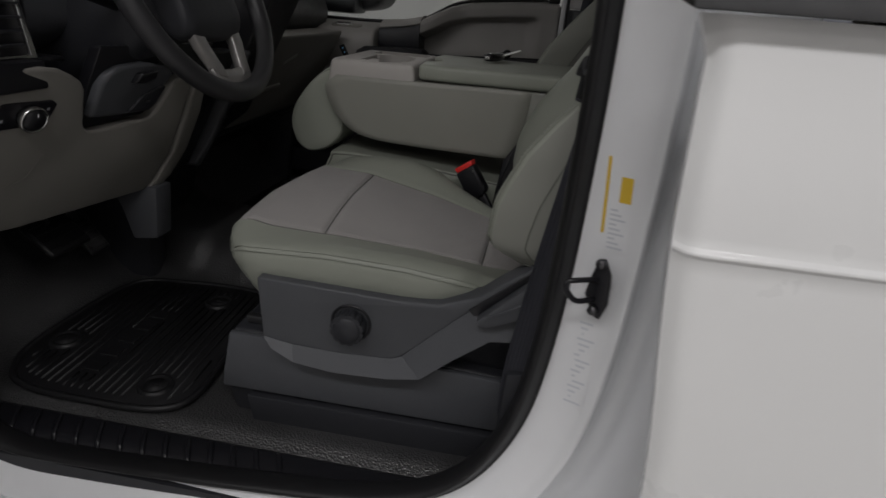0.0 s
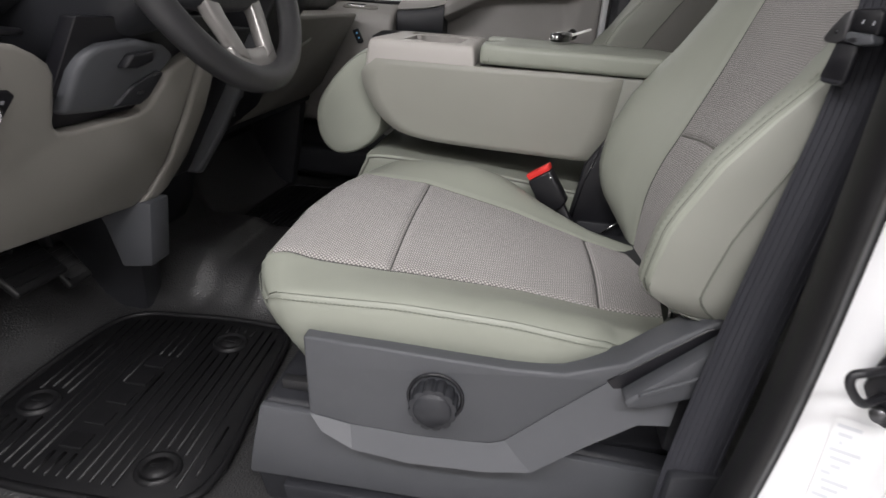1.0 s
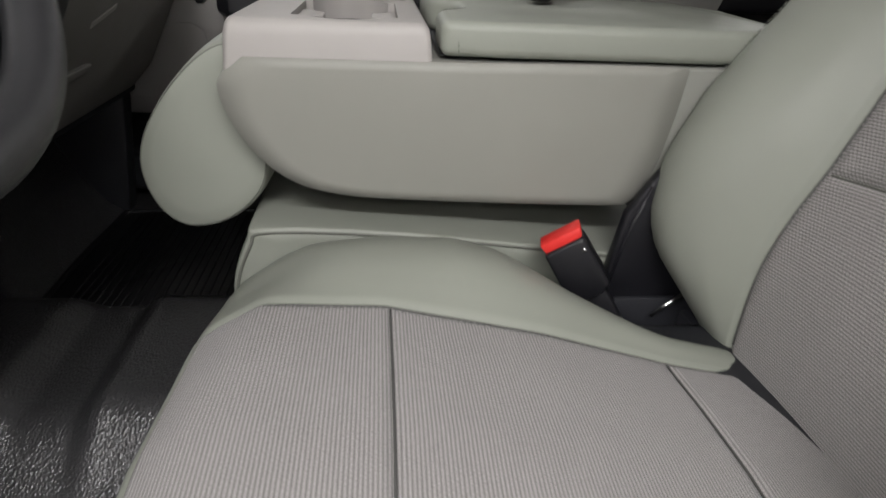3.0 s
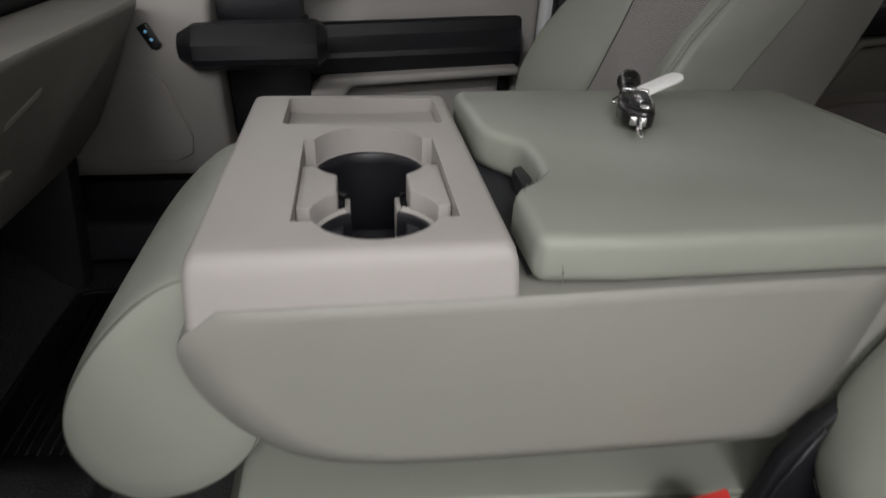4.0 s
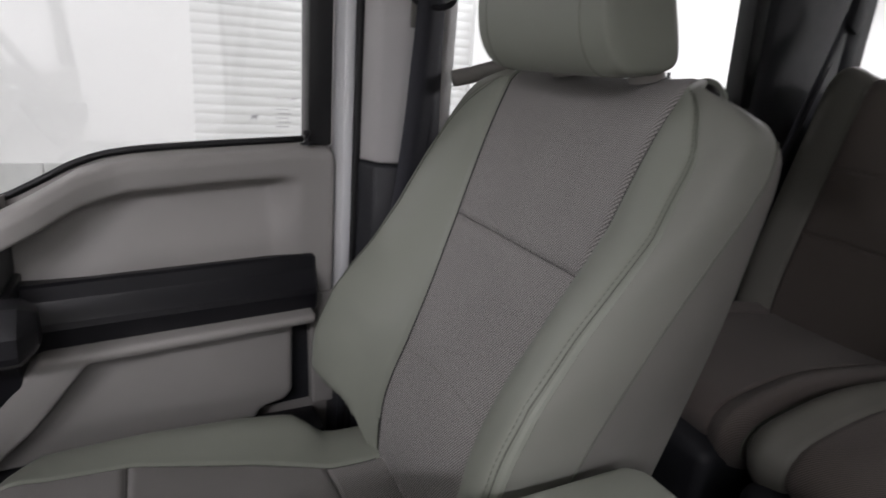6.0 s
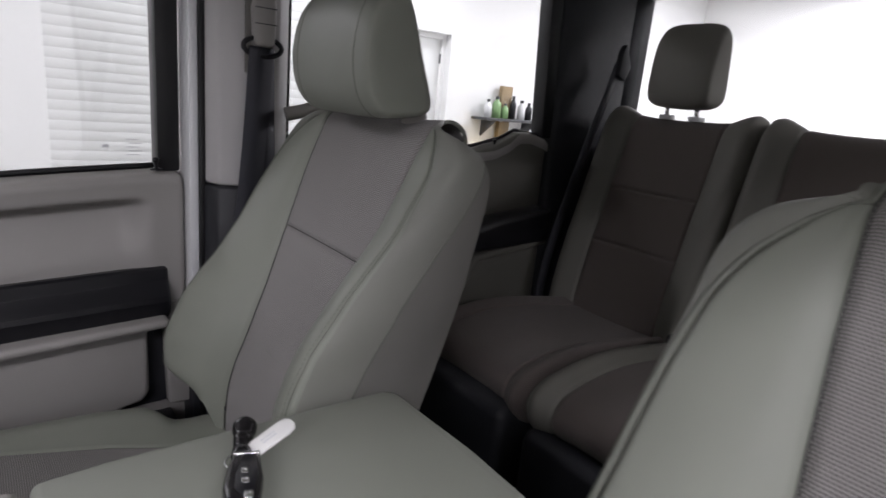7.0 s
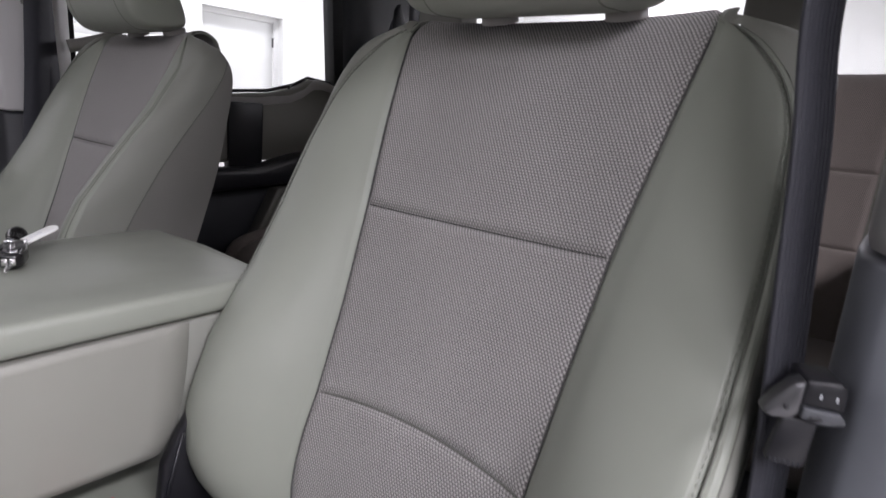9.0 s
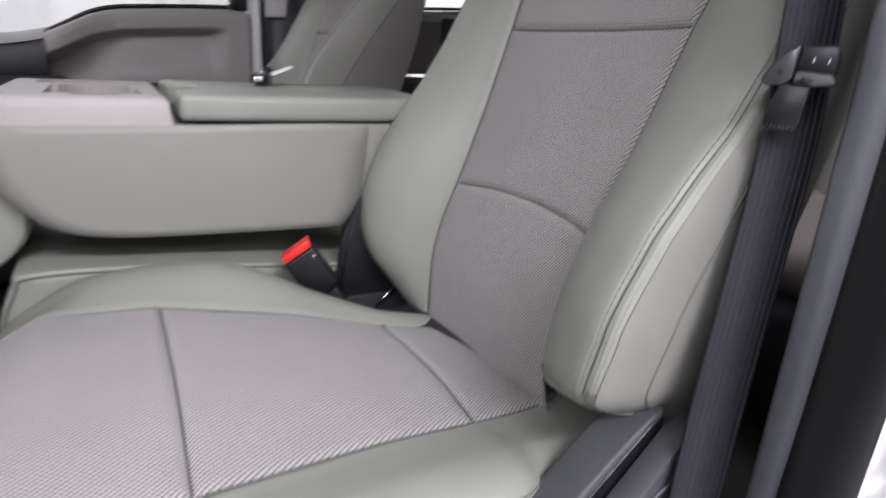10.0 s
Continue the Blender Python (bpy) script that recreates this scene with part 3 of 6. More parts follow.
def rear_cap(x, k):
    """Top roll of the rear door trim, below the window."""
    z = table(x, REAR_SILL)
    d, drop = ((0.030, 0.0), (0.012, 0.0005), (0.003, 0.004), (-0.001, 0.010), (-0.002, 0.020), (0.0, 0.030))[k]
    return (x, 1.834 + d, z - drop - 0.004)


# Lighter plastic than the panel below puts the window's light into the colour.
part("lit_sill_cap", grid_mesh("lit_sill_cap", rear_cap, list(np.linspace(0.27, 1.055, 60)), list(range(6))), TRIM, frd, "padded sill cap in lighter grey for window light")
slab("trim_band", [(0.65, 0.58), (0.76, 0.58), (0.765, 0.78), (0.65, 0.78)], "y", 1.826, 1.86, BLACK, frd, 0.01)
slab("armrest", [(0.40, 0.53), (1.05, 0.56), (1.05, 0.655), (0.86, 0.635), (0.72, 0.60), (0.40, 0.60)], "y", 1.77, 1.85, BLACK, frd, 0.015, 3, "black moulded armrest")
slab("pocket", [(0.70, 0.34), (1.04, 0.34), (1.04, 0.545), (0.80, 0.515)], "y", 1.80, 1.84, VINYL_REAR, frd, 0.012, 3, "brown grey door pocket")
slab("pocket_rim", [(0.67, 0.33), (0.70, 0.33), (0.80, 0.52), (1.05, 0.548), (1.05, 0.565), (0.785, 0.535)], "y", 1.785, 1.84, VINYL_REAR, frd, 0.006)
part("lock_pin", lathe_bm([(0.0035, 0), (0.0035, 0.016), (0.006, 0.018), (0.006, 0.024), (0, 0.026)], Matrix.Translation((0.862, 1.845, 0.812)), 10), BLACK, frd)
slab("window_frame", [(1.035, 0.845), (1.075, 0.845), (1.05, 1.28), (1.005, 1.28)], "y", 1.84, 1.89, RUBBER, frd, 0.005)
box("window_frame", 0.27, 1.06, 1.84, 1.89, 1.245, 1.28, RUBBER, frd, 0.005)
box("window_frame", 0.258, 0.285, 1.84, 1.89, 0.79, 1.245, RUBBER, frd, 0.005)
cord("waist_seal", [(0.285, 1.865, 0.789), (0.62, 1.865, 0.803), (0.80, 1.865, 0.816), (0.89, 1.865, 0.838), (0.945, 1.865, 0.863), (1.04, 1.865, 0.853)], 0.005, RUBBER, frd)
part("window_pane", slab_bm([(0.283, 0.778), (0.62, 0.79), (0.80, 0.80), (0.95, 0.83), (1.04, 0.84), (1.02, 1.25), (0.283, 1.25)], "y", 1.868, 1.872), GLASS, frd, smooth=False).visible_shadow = False

# ---- far front door ----
fd = group_root("front_door", (-0.4, 1.86, 0.1), "closed front door with light grey trim and black armrest", "car door")
SILL = [(-1.0, 0.64), (-0.62, 0.640), (-0.52, 0.643), (-0.45, 0.650), (-0.395, 0.662), (-0.345, 0.687), (-0.295, 0.714), (-0.232, 0.731), (-0.1, 0.743), (0.03, 0.752), (0.068, 0.749), (0.082, 0.735)]
slab("door_shell", SILL + [(0.082, 0.10), (-1.0, 0.10)], "y", 1.871, 1.91, TRIM, fd, 0.004)


def sill_z(x):
    return table(x, SILL[1:])


def trim_face(x, k):
    """Upper door trim: a facet under the window, an upright lip and a soft concave recess above the armrest."""
    top = sill_z(x) - 0.001
    ds = k * (top - 0.497)
    base = 1.830 - 0.066 * ease(-0.235, -0.39, x)
    face = base + 0.026 * (1 - ease(0.0, 0.008, ds)) ** 2 + 0.009 * max(0.0, 1 - ds / 0.020)
    back = 1.869 - 0.029 * ease(0.060, 0.17, ds)
    hollow = ease(0.045, 0.066, ds) * (1 - ease(-0.035, 0.022, x))
    y = face + (back - face) * hollow
    return (x, y + 0.03 * max(0.0, (x - 0.068) / 0.014) ** 2, top - ds)


part("sill_trim", grid_mesh("sill_trim", trim_face, list(np.linspace(-0.389, 0.082, 76)), [k / 60 for k in range(61)]), TRIM, fd, "light grey upper door trim with a soft recess")
slab("rear_edge", [(0.082, 0.4965), (0.082, 0.27), (0.040, 0.27), (0.032, 0.4965)], "y", 1.8302, 1.8615, TRIM, fd, 0.006, 3)
# Dark strip standing in for the shadow in the gap beside the pocket panel.
slab("gap_shade", [(0.034, 0.478), (0.040, 0.27), (-0.10, 0.262), (-0.10, 0.30), (-0.02, 0.32), (-0.02, 0.46)], "y", 1.858, 1.8695, DEEP, fd, 0.001)


def sheared(bm, f):
    for v in bm.verts:
        v.co = f(v.co)
    return bm


def loft_bm(rings):
    """Solid through closed rings of points, capped at both ends."""
    bm = bmesh.new()
    loops = [[bm.verts.new(p) for p in ring] for ring in rings]
    n = len(loops[0])
    for a, b in zip(loops, loops[1:]):
        for k in range(n):
            bm.faces.new((a[k], a[(k + 1) % n], b[(k + 1) % n], b[k]))
    bm.faces.new(loops[0])
    bm.faces.new(loops[-1][::-1])
    bmesh.ops.recalc_face_normals(bm, faces=bm.faces)
    return bm


def bar_rings(profile, stations, centre, rise=0.0):
    """Sections of a moulded bar along the door, drawn in towards a centre at its ends."""
    return [[(x, centre[0] + (y - centre[0]) * ky, centre[1] + (z - centre[1]) * kz + rise * x) for y, z in profile] for x, ky, kz in stations]


ARM = [(1.861, 0.567), (1.829, 0.567), (1.824, 0.563), (1.821, 0.542), (1.818, 0.537), (1.805, 0.523), (1.799, 0.515), (1.797, 0.505), (1.801, 0.478), (1.806, 0.470), (1.818, 0.465), (1.861, 0.463)]
arm = loft_bm(bar_rings(ARM, [(-0.395, 1, 1), (0.030, 1, 1), (0.037, 0.97, 0.97), (0.041, 0.90, 0.92), (0.043, 0.80, 0.84)], (1.861, 0.515), 0.05))
sharp(part("armrest", arm, BLACK, fd, "black moulded armrest"), 16)
PULL = [(1.715, 0.574), (1.694, 0.574), (1.684, 0.572), (1.662, 0.550), (1.657, 0.543), (1.654, 0.520), (1.657, 0.510), (1.668, 0.501), (1.684, 0.498), (1.715, 0.500)]
pull = loft_bm(bar_rings(PULL, [(-0.594, 0.35, 0.42), (-0.590, 0.55, 0.58), (-0.563, 0.97, 0.96), (-0.556, 1, 1), (-0.366, 1, 1), (-0.358, 0.97, 0.97), (-0.345, 0.62, 0.72), (-0.341, 0.45, 0.55)], (1.712, 0.536), 0.03))
for v in pull.verts:
    v.co.z += 0.012
sharp(part("pull_handle", pull, BLACK, fd, "black faceted door pull handle"), 16)
BAND = [(1.862, 0.674), (1.835, 0.676), (1.800, 0.671), (1.774, 0.660), (1.760, 0.645), (1.754, 0.625), (1.753, 0.600), (1.757, 0.572), (1.766, 0.545)]


def band_rings(profile, x0, x1):
    return [[(x, y, z + (sill_z(x) - sill_z(-0.388)) * ease(0.54, 0.62, z)) for y, z in profile + [(1.862, profile[-1][1])]] for x in np.linspace(x0, x1, 12)]


BAND_CURVE = [tuple(p) for p in spline(BAND, 4)]
cut = [k for k, p in enumerate(BAND_CURVE) if p[1] < 0.652 and p[0] < 1.79][0]
sharp(part("band_top", loft_bm(band_rings(BAND_CURVE[:cut], -0.5315, -0.387)), TRIM, fd, "light grey cap of the trim band"), 40)
low = [(y + 0.0015, z) for y, z in BAND_CURVE[cut:]]
sharp(part("band", loft_bm([[(x, y, z + (sill_z(x) - sill_z(-0.388)) * ease(0.54, 0.62, z)) for y, z in low + [(1.862, low[-1][1]), (1.862, low[0][1])]] for x in np.linspace(-0.5315, -0.388, 12)]), DEEP, fd, "slate black door trim band"), 40)
slab("grip_well", [(1.861, 0.559), (1.760, 0.559), (1.776, 0.345), (1.79, 0.335), (1.861, 0.33)], "x", -0.530, -0.380, BLACK, fd, 0.004, 2, "black grip recess")
slab("front_block", [(1.861, 0.640), (1.80, 0.634), (1.725, 0.618), (1.703, 0.60), (1.696, 0.57), (1.708, 0.32), (1.722, 0.285), (1.75, 0.278), (1.861, 0.278)], "x", -1.0, -0.533, TRIM, fd, 0.014, 3, "light grey door trim block")
slab("speaker_panel", [(-0.83, 0.33), (-0.63, 0.32), (-0.60, 0.335), (-0.595, 0.37), (-0.628, 0.47), (-0.65, 0.488), (-0.83, 0.49)], "y", 1.6985, 1.712, TRIM, fd, 0.005, 3)
slab("pocket_frame", [(0.032, 0.480), (-0.36, 0.456), (-0.39, 0.422), (-0.462, 0.332), (-0.545, 0.320), (-0.565, 0.318), (-0.565, 0.236), (-0.476, 0.252), (-0.372, 0.350), (-0.302, 0.440), (0.032, 0.463)], "y", 1.770, 1.862, TRIM, fd, 0.008, 3)
slab("pocket_panel", [(0.004, 0.458), (-0.305, 0.437), (-0.375, 0.345), (-0.47, 0.25), (-0.07, 0.25), (-0.05, 0.283), (-0.014, 0.290), (-0.002, 0.298), (0.004, 0.312)], "y", 1.824, 1.8625, TRIM, fd, 0.012, 3)
slab("lower_edge", [(-1.0, 0.10), (0.06, 0.10), (0.06, 0.18), (-1.0, 0.19)], "y", 1.71, 1.8619, DEEP, fd, 0.014, 3)
box("map_pocket", -1.0, 0.05, 1.78, 1.8615, 0.17, 0.249, DEEP, fd, 0.004, label="dark open door pocket")
sw = slab("window_switch", [(-0.652, 0.561), (-0.634, 0.569), (-0.616, 0.533), (-0.622, 0.526), (-0.634, 0.525)], "y", 1.690, 1.699, BLACK, fd, 0.003, 2, "black switch plate with blue lit symbols")
for k in range(2):
    part("switch_light", lathe_bm([(0, 0.001), (0.0028, 0.001), (0.0028, 0)], Matrix.Translation((-0.637 + 0.007 * k, 1.6895, 0.555 - 0.013 * k)) @ Matrix.Rotation(radians(90), 4, "X"), 10), BLUE, sw)
BLOCK_TOP = lambda x, y, h: Vector((x, y, 0.618 + (y - 1.725) * 0.2133 + h))
rel = part("release_bezel", sheared(slab_bm(rounded_rect(-0.70, -0.592, 1.738, 1.782, 0.018), "z", 0.0004, 0.003, 0.001, 2), lambda c: BLOCK_TOP(c.x, c.y, c.z)), DASH, fd, "recessed door release")
part("release_lever", sheared(slab_bm(rounded_rect(-0.688, -0.628, 1.748, 1.772, 0.010), "z", 0.002, 0.008, 0.002, 2), lambda c: BLOCK_TOP(c.x, c.y, c.z)), CHROME, rel)
part("lock_pin", lathe_bm([(0.011, 0), (0.011, 0.003), (0.0035, 0.004), (0.0035, 0.014), (0.006, 0.016), (0.006, 0.022), (0, 0.024)], Matrix.Translation((0.028, 1.838, 0.7515)), 12), BLACK, fd)
cord("waist_seal", [(-1.0, 1.872, 0.645)] + [(p[0], 1.872, p[1] + 0.004) for p in spline(SILL[1:10], 4)], 0.0055, RUBBER, fd)
part("window_pane", slab_bm([(p[0], p[1] - 0.01) for p in SILL[:10]] + [(0.03, 1.25), (-0.45, 1.25)], "y", 1.876, 1.880), GLASS, fd, smooth=False).visible_shadow = False
slab("window_frame", [(0.034, 0.748), (0.073, 0.748), (0.073, 1.28), (0.034, 1.28)], "y", 1.85, 1.905, RUBBER, fd, 0.004)
box("window_frame", -0.47, 0.034, 1.85, 1.905, 1.25, 1.28, RUBBER, fd, 0.004)
# faint maker's stamp on the pane
for k in range(5):
    box("stamp_bar", -0.014 + 0.005 * (k % 2), 0.012 - 0.005 * ((k + 1) % 2), 1.8752, 1.8758, 0.774 + 0.007 * k, 0.7752 + 0.007 * k, INK, fd, 0)
box("stamp_bar", -0.052, -0.042, 1.8752, 1.8758, 0.787, 0.792, INK_PALE, fd, 0)
for sx, sz in ((0.034, 0.78), (0.034, 0.80), (-0.012, 0.818), (0.012, 0.818)):
    box("stamp_bar", sx, sx + 0.005, 1.8752, 1.8758, sz, sz + 0.003, INK_PALE, fd, 0)
mirror = group_root("side_mirror", (-0.75, 2.1, 0.66), "black outside mirror on the far front door", "car mirror")
part("housing", pillow_bm(spline([(-0.90, 0.70), (-0.74, 0.668), (-0.60, 0.69), (-0.575, 0.78), (-0.61, 0.95), (-0.80, 0.97), (-0.92, 0.93)], 6, True), 1.98, 2.22, 6, 16, 0, 0.4), BLACK, mirror)
box("arm", -0.80, -0.66, 1.90, 2.05, 0.66, 0.72, BLACK, mirror, 0.015)


# ---- padded seat covers ----
class Shell:
    """A padded cover: a side path (x, z) and, at each place along it, a section across."""

    def __init__(self, keys, section, yc, out):
        pts = spline(keys, 14)
        seg = np.linalg.norm(np.diff(pts, axis=0), axis=1)
        self.s = np.r_[0, np.cumsum(seg)]
        self.len = self.s[-1]
        self.pts, self.section, self.yc, self.out = pts, section, yc, out
        d = np.gradient(pts, self.s, axis=0)
        self.nrm = np.stack([-d[:, 1], d[:, 0]], 1)
        self.nrm /= np.linalg.norm(self.nrm, axis=1)[:, None]
        self.cache = {}

    def at(self, s):
        key = round(float(s), 6)
        if key not in self.cache:
            p = [np.interp(s, self.s, self.pts[:, k]) for k in (0, 1)]
            n = [np.interp(s, self.s, self.nrm[:, k]) for k in (0, 1)]
            ks, ys, hs, *other = self.section(s, p[0], p[1])
            fine = spline(np.stack([ks, ys, hs], 1), 6)
            self.cache[key] = (p, n, fine, spline(np.stack([ks, *other], 1), 6) if other else fine)
        return self.cache[key]

    def across(self, s, v):
        """The metric place across the cover, for its uv map."""
        fine = self.at(s)[2 if v >= 0 else 3]
        return math.copysign(np.interp(abs(v), fine[:, 0], fine[:, 1]), v)

    def raw(self, s, v):
        p, n, *both = self.at(s)
        fine = both[0 if v >= 0 else 1]
        a = abs(v)
        y = np.interp(a, fine[:, 0], fine[:, 1])
        h = np.interp(a, fine[:, 0], fine[:, 2])
        return Vector((p[0] + n[0] * h, self.yc + self.out * math.copysign(y, v), p[1] + n[1] * h))

    def s_where(self, axis, value, upto=None):
        k = 0 if axis == "x" else 1
        last = len(self.pts) if upto is None else upto
        order = np.argsort(self.pts[:last, k])
        return float(np.interp(value, self.pts[:last, k][order], self.s[:last][order]))

    def lift(self, s, v, d):
        e = 1e-3
        a, b = self.raw(min(s + e, self.len), v), self.raw(max(s - e, 0), v)
        c, f = self.raw(s, min(v + 0.004, 1)), self.raw(s, max(v - 0.004, -1))
        n = (c - f).cross(a - b).normalized() * self.out
        nn = self.at(s)[1]
        if n.dot(Vector((nn[0], 0, nn[1]))) < -0.2:
            n = -n
        return self.raw(s, v) + n * d

    def panel(self, name, s0, s1, v0, v1, material, parent, ns=24, nv=12, dip=0.005, seams="lrtb", label="", arc=(0.0, 0.0), at_v=None):
        rad = 0.0042

        def steps(a, b, n, lo, hi, scale):
            base = list(np.linspace(a, b, n + 1))
            extra = [0.0012, 0.003, 0.006, 0.010]
            if lo:
                base += [a + x / scale for x in extra]
            if hi:
                base += [b - x / scale for x in extra]
            return sorted({round(x, 6) for x in base if a - 1e-9 <= x <= b + 1e-9})

        vscale = 0.28
        us = steps(s0, s1, ns, "b" in seams, "t" in seams, 1.0)
        vs = steps(v0, v1, nv, "l" in seams, "r" in seams, vscale)

        def fn(s, v):
            d = []
            if "b" in seams:
                d.append(s - s0)
            if "t" in seams:
                d.append(s1 - s)
            if "l" in seams:
                d.append((v - v0) * vscale)
            if "r" in seams:
                d.append((v1 - v) * vscale)
            edge = 0.35 if abs(abs(v) - 0.85) < 0.06 else 1.0
            depth = -dip * edge * math.exp(-((min(d) / rad) ** 2)) if d else 0.0
            f = (s - s0) / (s1 - s0)
            if at_v:
                v = at_v(s, v)
            s += (1 - 4 * v * v) * (arc[0] * (1 - f) + arc[1] * f)
            return self.lift(s, v, depth) if depth < -1e-5 else self.raw(s, v)

        me = grid_mesh(name, fn, us, vs, flip=self.out > 0, uv=lambda s, v: (self.across(s, v), s))
        return part(name, me, material, parent, label)

    def line(self, v, s0, s1, n=60, d=0.0, at_v=None):
        return [self.lift(s, at_v(s, v) if at_v else v, d) for s in np.linspace(s0, s1, n)]

    def cross(self, s, v0, v1, n=24, d=0.0, arc=0.0):
        return [self.lift(s + arc * (1 - 4 * v * v), v, d) for v in np.linspace(v0, v1, n)]


def stitches(name, pts, r, length, gap, material, parent):
    """A row of thread stitches along a line, as one mesh."""
    pts = [Vector(p) for p in pts]
    run = [0.0]
    for a, b in zip(pts, pts[1:]):
        run.append(run[-1] + (b - a).length)
    arr = np.array([tuple(p) for p in pts])
    verts, faces = [], []
    s = 0.0
    while s + length < run[-1]:
        a = Vector([np.interp(s, run, arr[:, k]) for k in range(3)])
        b = Vector([np.interp(s + length, run, arr[:, k]) for k in range(3)])
        d = (b - a).normalized()
        side = d.orthogonal().normalized()
        top = d.cross(side)
        base = len(verts)
        for p in (a, (a + b) / 2, b):
            rr = r if p is not a and p is not b else r * 0.5
            verts += [tuple(p + rr * (math.cos(t) * side + math.sin(t) * top)) for t in (0, math.pi / 2, math.pi, 1.5 * math.pi)]
        for k in range(2):
            for q in range(4):
                faces.append((base + 4 * k + q, base + 4 * k + (q + 1) % 4, base + 4 * k + 4 + (q + 1) % 4, base + 4 * k + 4 + q))
        s += length + gap
    me = bpy.data.meshes.new(name)
    me.from_pydata(verts, [], faces)
    return part(name, me, material, parent)


OUT_EDGE = [(-0.40, 0.382), (-0.36, 0.388), (-0.24, 0.384), (-0.10, 0.367), (0.0, 0.347), (0.04, 0.346), (0.10, 0.350)]
OUT_RIM = [(-0.40, 0.362), (-0.36, 0.372), (-0.225, 0.377), (-0.109, 0.374), (-0.038, 0.366), (-0.018, 0.358), (0.0, 0.346), (0.03, 0.342), (0.10, 0.342)]
IN_EDGE = [(-0.40, 0.385), (-0.35, 0.414), (-0.257, 0.410), (-0.123, 0.382), (0.0, 0.347), (0.10, 0.325)]
IN_TOP = [(-0.40, 0.380), (-0.32, 0.414), (-0.265, 0.421), (-0.194, 0.420), (-0.15, 0.408), (-0.08, 0.378), (0.0, 0.350), (0.10, 0.325)]


def front_cushion_section(s, x, z):
    """Outer half: crowned and rolling down to the rim. Inner half: a raised edge, waisted beside the buckle."""
    nose = 1 - ease(-0.02, 0.10, s)
    k = 1 - 0.085 * nose
    ks = [0, 0.25, 0.5, 0.62, 0.74, 0.85, 1.0]
    oe = float(np.interp(x, [-0.25, 0.0], [0.136, 0.092]))
    ie = float(np.interp(x, [-0.25, 0.0], [0.130, 0.124]))
    ro = 0.206 * (1 - 0.15 * ease(-0.045, 0.012, x))
    ri = 0.254 - 0.080 * ease(-0.17, 0.02, x)
    ys = [0, oe * 0.5, oe * (1 - 0.05 * nose)] + [(oe + (ro - oe) * f) * k for f in (0.38, 0.72, 1.0, 1.04)]
    yi = [0, ie * 0.5, ie * (1 - 0.05 * nose)] + [(ie + (ri - ie) * f) * k for f in (0.38, 0.72, 1.0, 1.04)]
    flat = 1 - nose
    eo, rim = table(x, OUT_EDGE) - z, table(x, OUT_RIM) - z
    ei, top = table(x, IN_EDGE) - z, table(x, IN_TOP) - z
    c = 0.004 * nose
    ho = [c, 0.35 * eo * flat, eo * flat - 0.005 * nose, ((eo + rim) / 2 + 0.004) * flat - 0.013 * nose, (rim + 0.009) * flat - 0.025 * nose, (rim + 0.003) * flat - 0.042 * nose, (rim - 0.02) * flat - 0.05 * nose]
    hi = [c, 0.35 * ei * flat, ei * flat - 0.004 * nose, (top + 0.002) * flat - 0.011 * nose, top * flat - 0.019 * nose, (top - 0.016) * flat - 0.030 * nose, (top - 0.04) * flat - 0.05 * nose]
    return ks, ys, ho, yi, hi


YF = [(0.31, 0.120), (0.44, 0.120), (0.515, 0.118), (0.60, 0.123), (0.70, 0.132), (0.80, 0.147), (0.88, 0.158)]
YO = [(0.31, 0.165), (0.345, 0.198), (0.38, 0.226), (0.42, 0.246), (0.46, 0.255), (0.53, 0.259), (0.6, 0.259), (0.7, 0.255), (0.75, 0.251), (0.80, 0.243), (0.84, 0.231), (0.87, 0.215), (0.89, 0.195), (0.905, 0.175)]
HB = [(0.31, -0.01), (0.345, 0.014), (0.37, 0.034), (0.395, 0.056), (0.425, 0.071), (0.47, 0.079), (0.53, 0.075), (0.575, 0.062), (0.61, 0.049), (0.68, 0.032), (0.75, 0.023), (0.80, 0.016), (0.87, 0.008), (0.90, 0.0)]


PUFF = [(0.48, 0.0), (0.56, 0.030), (0.61, 0.042), (0.68, 0.034), (0.76, 0.014), (0.83, 0.0)]
SLIM = [(0.48, 0.0), (0.60, 0.006), (0.67, 0.012), (0.76, 0.012), (0.80, 0.019), (0.85, 0.016), (0.89, 0.0)]


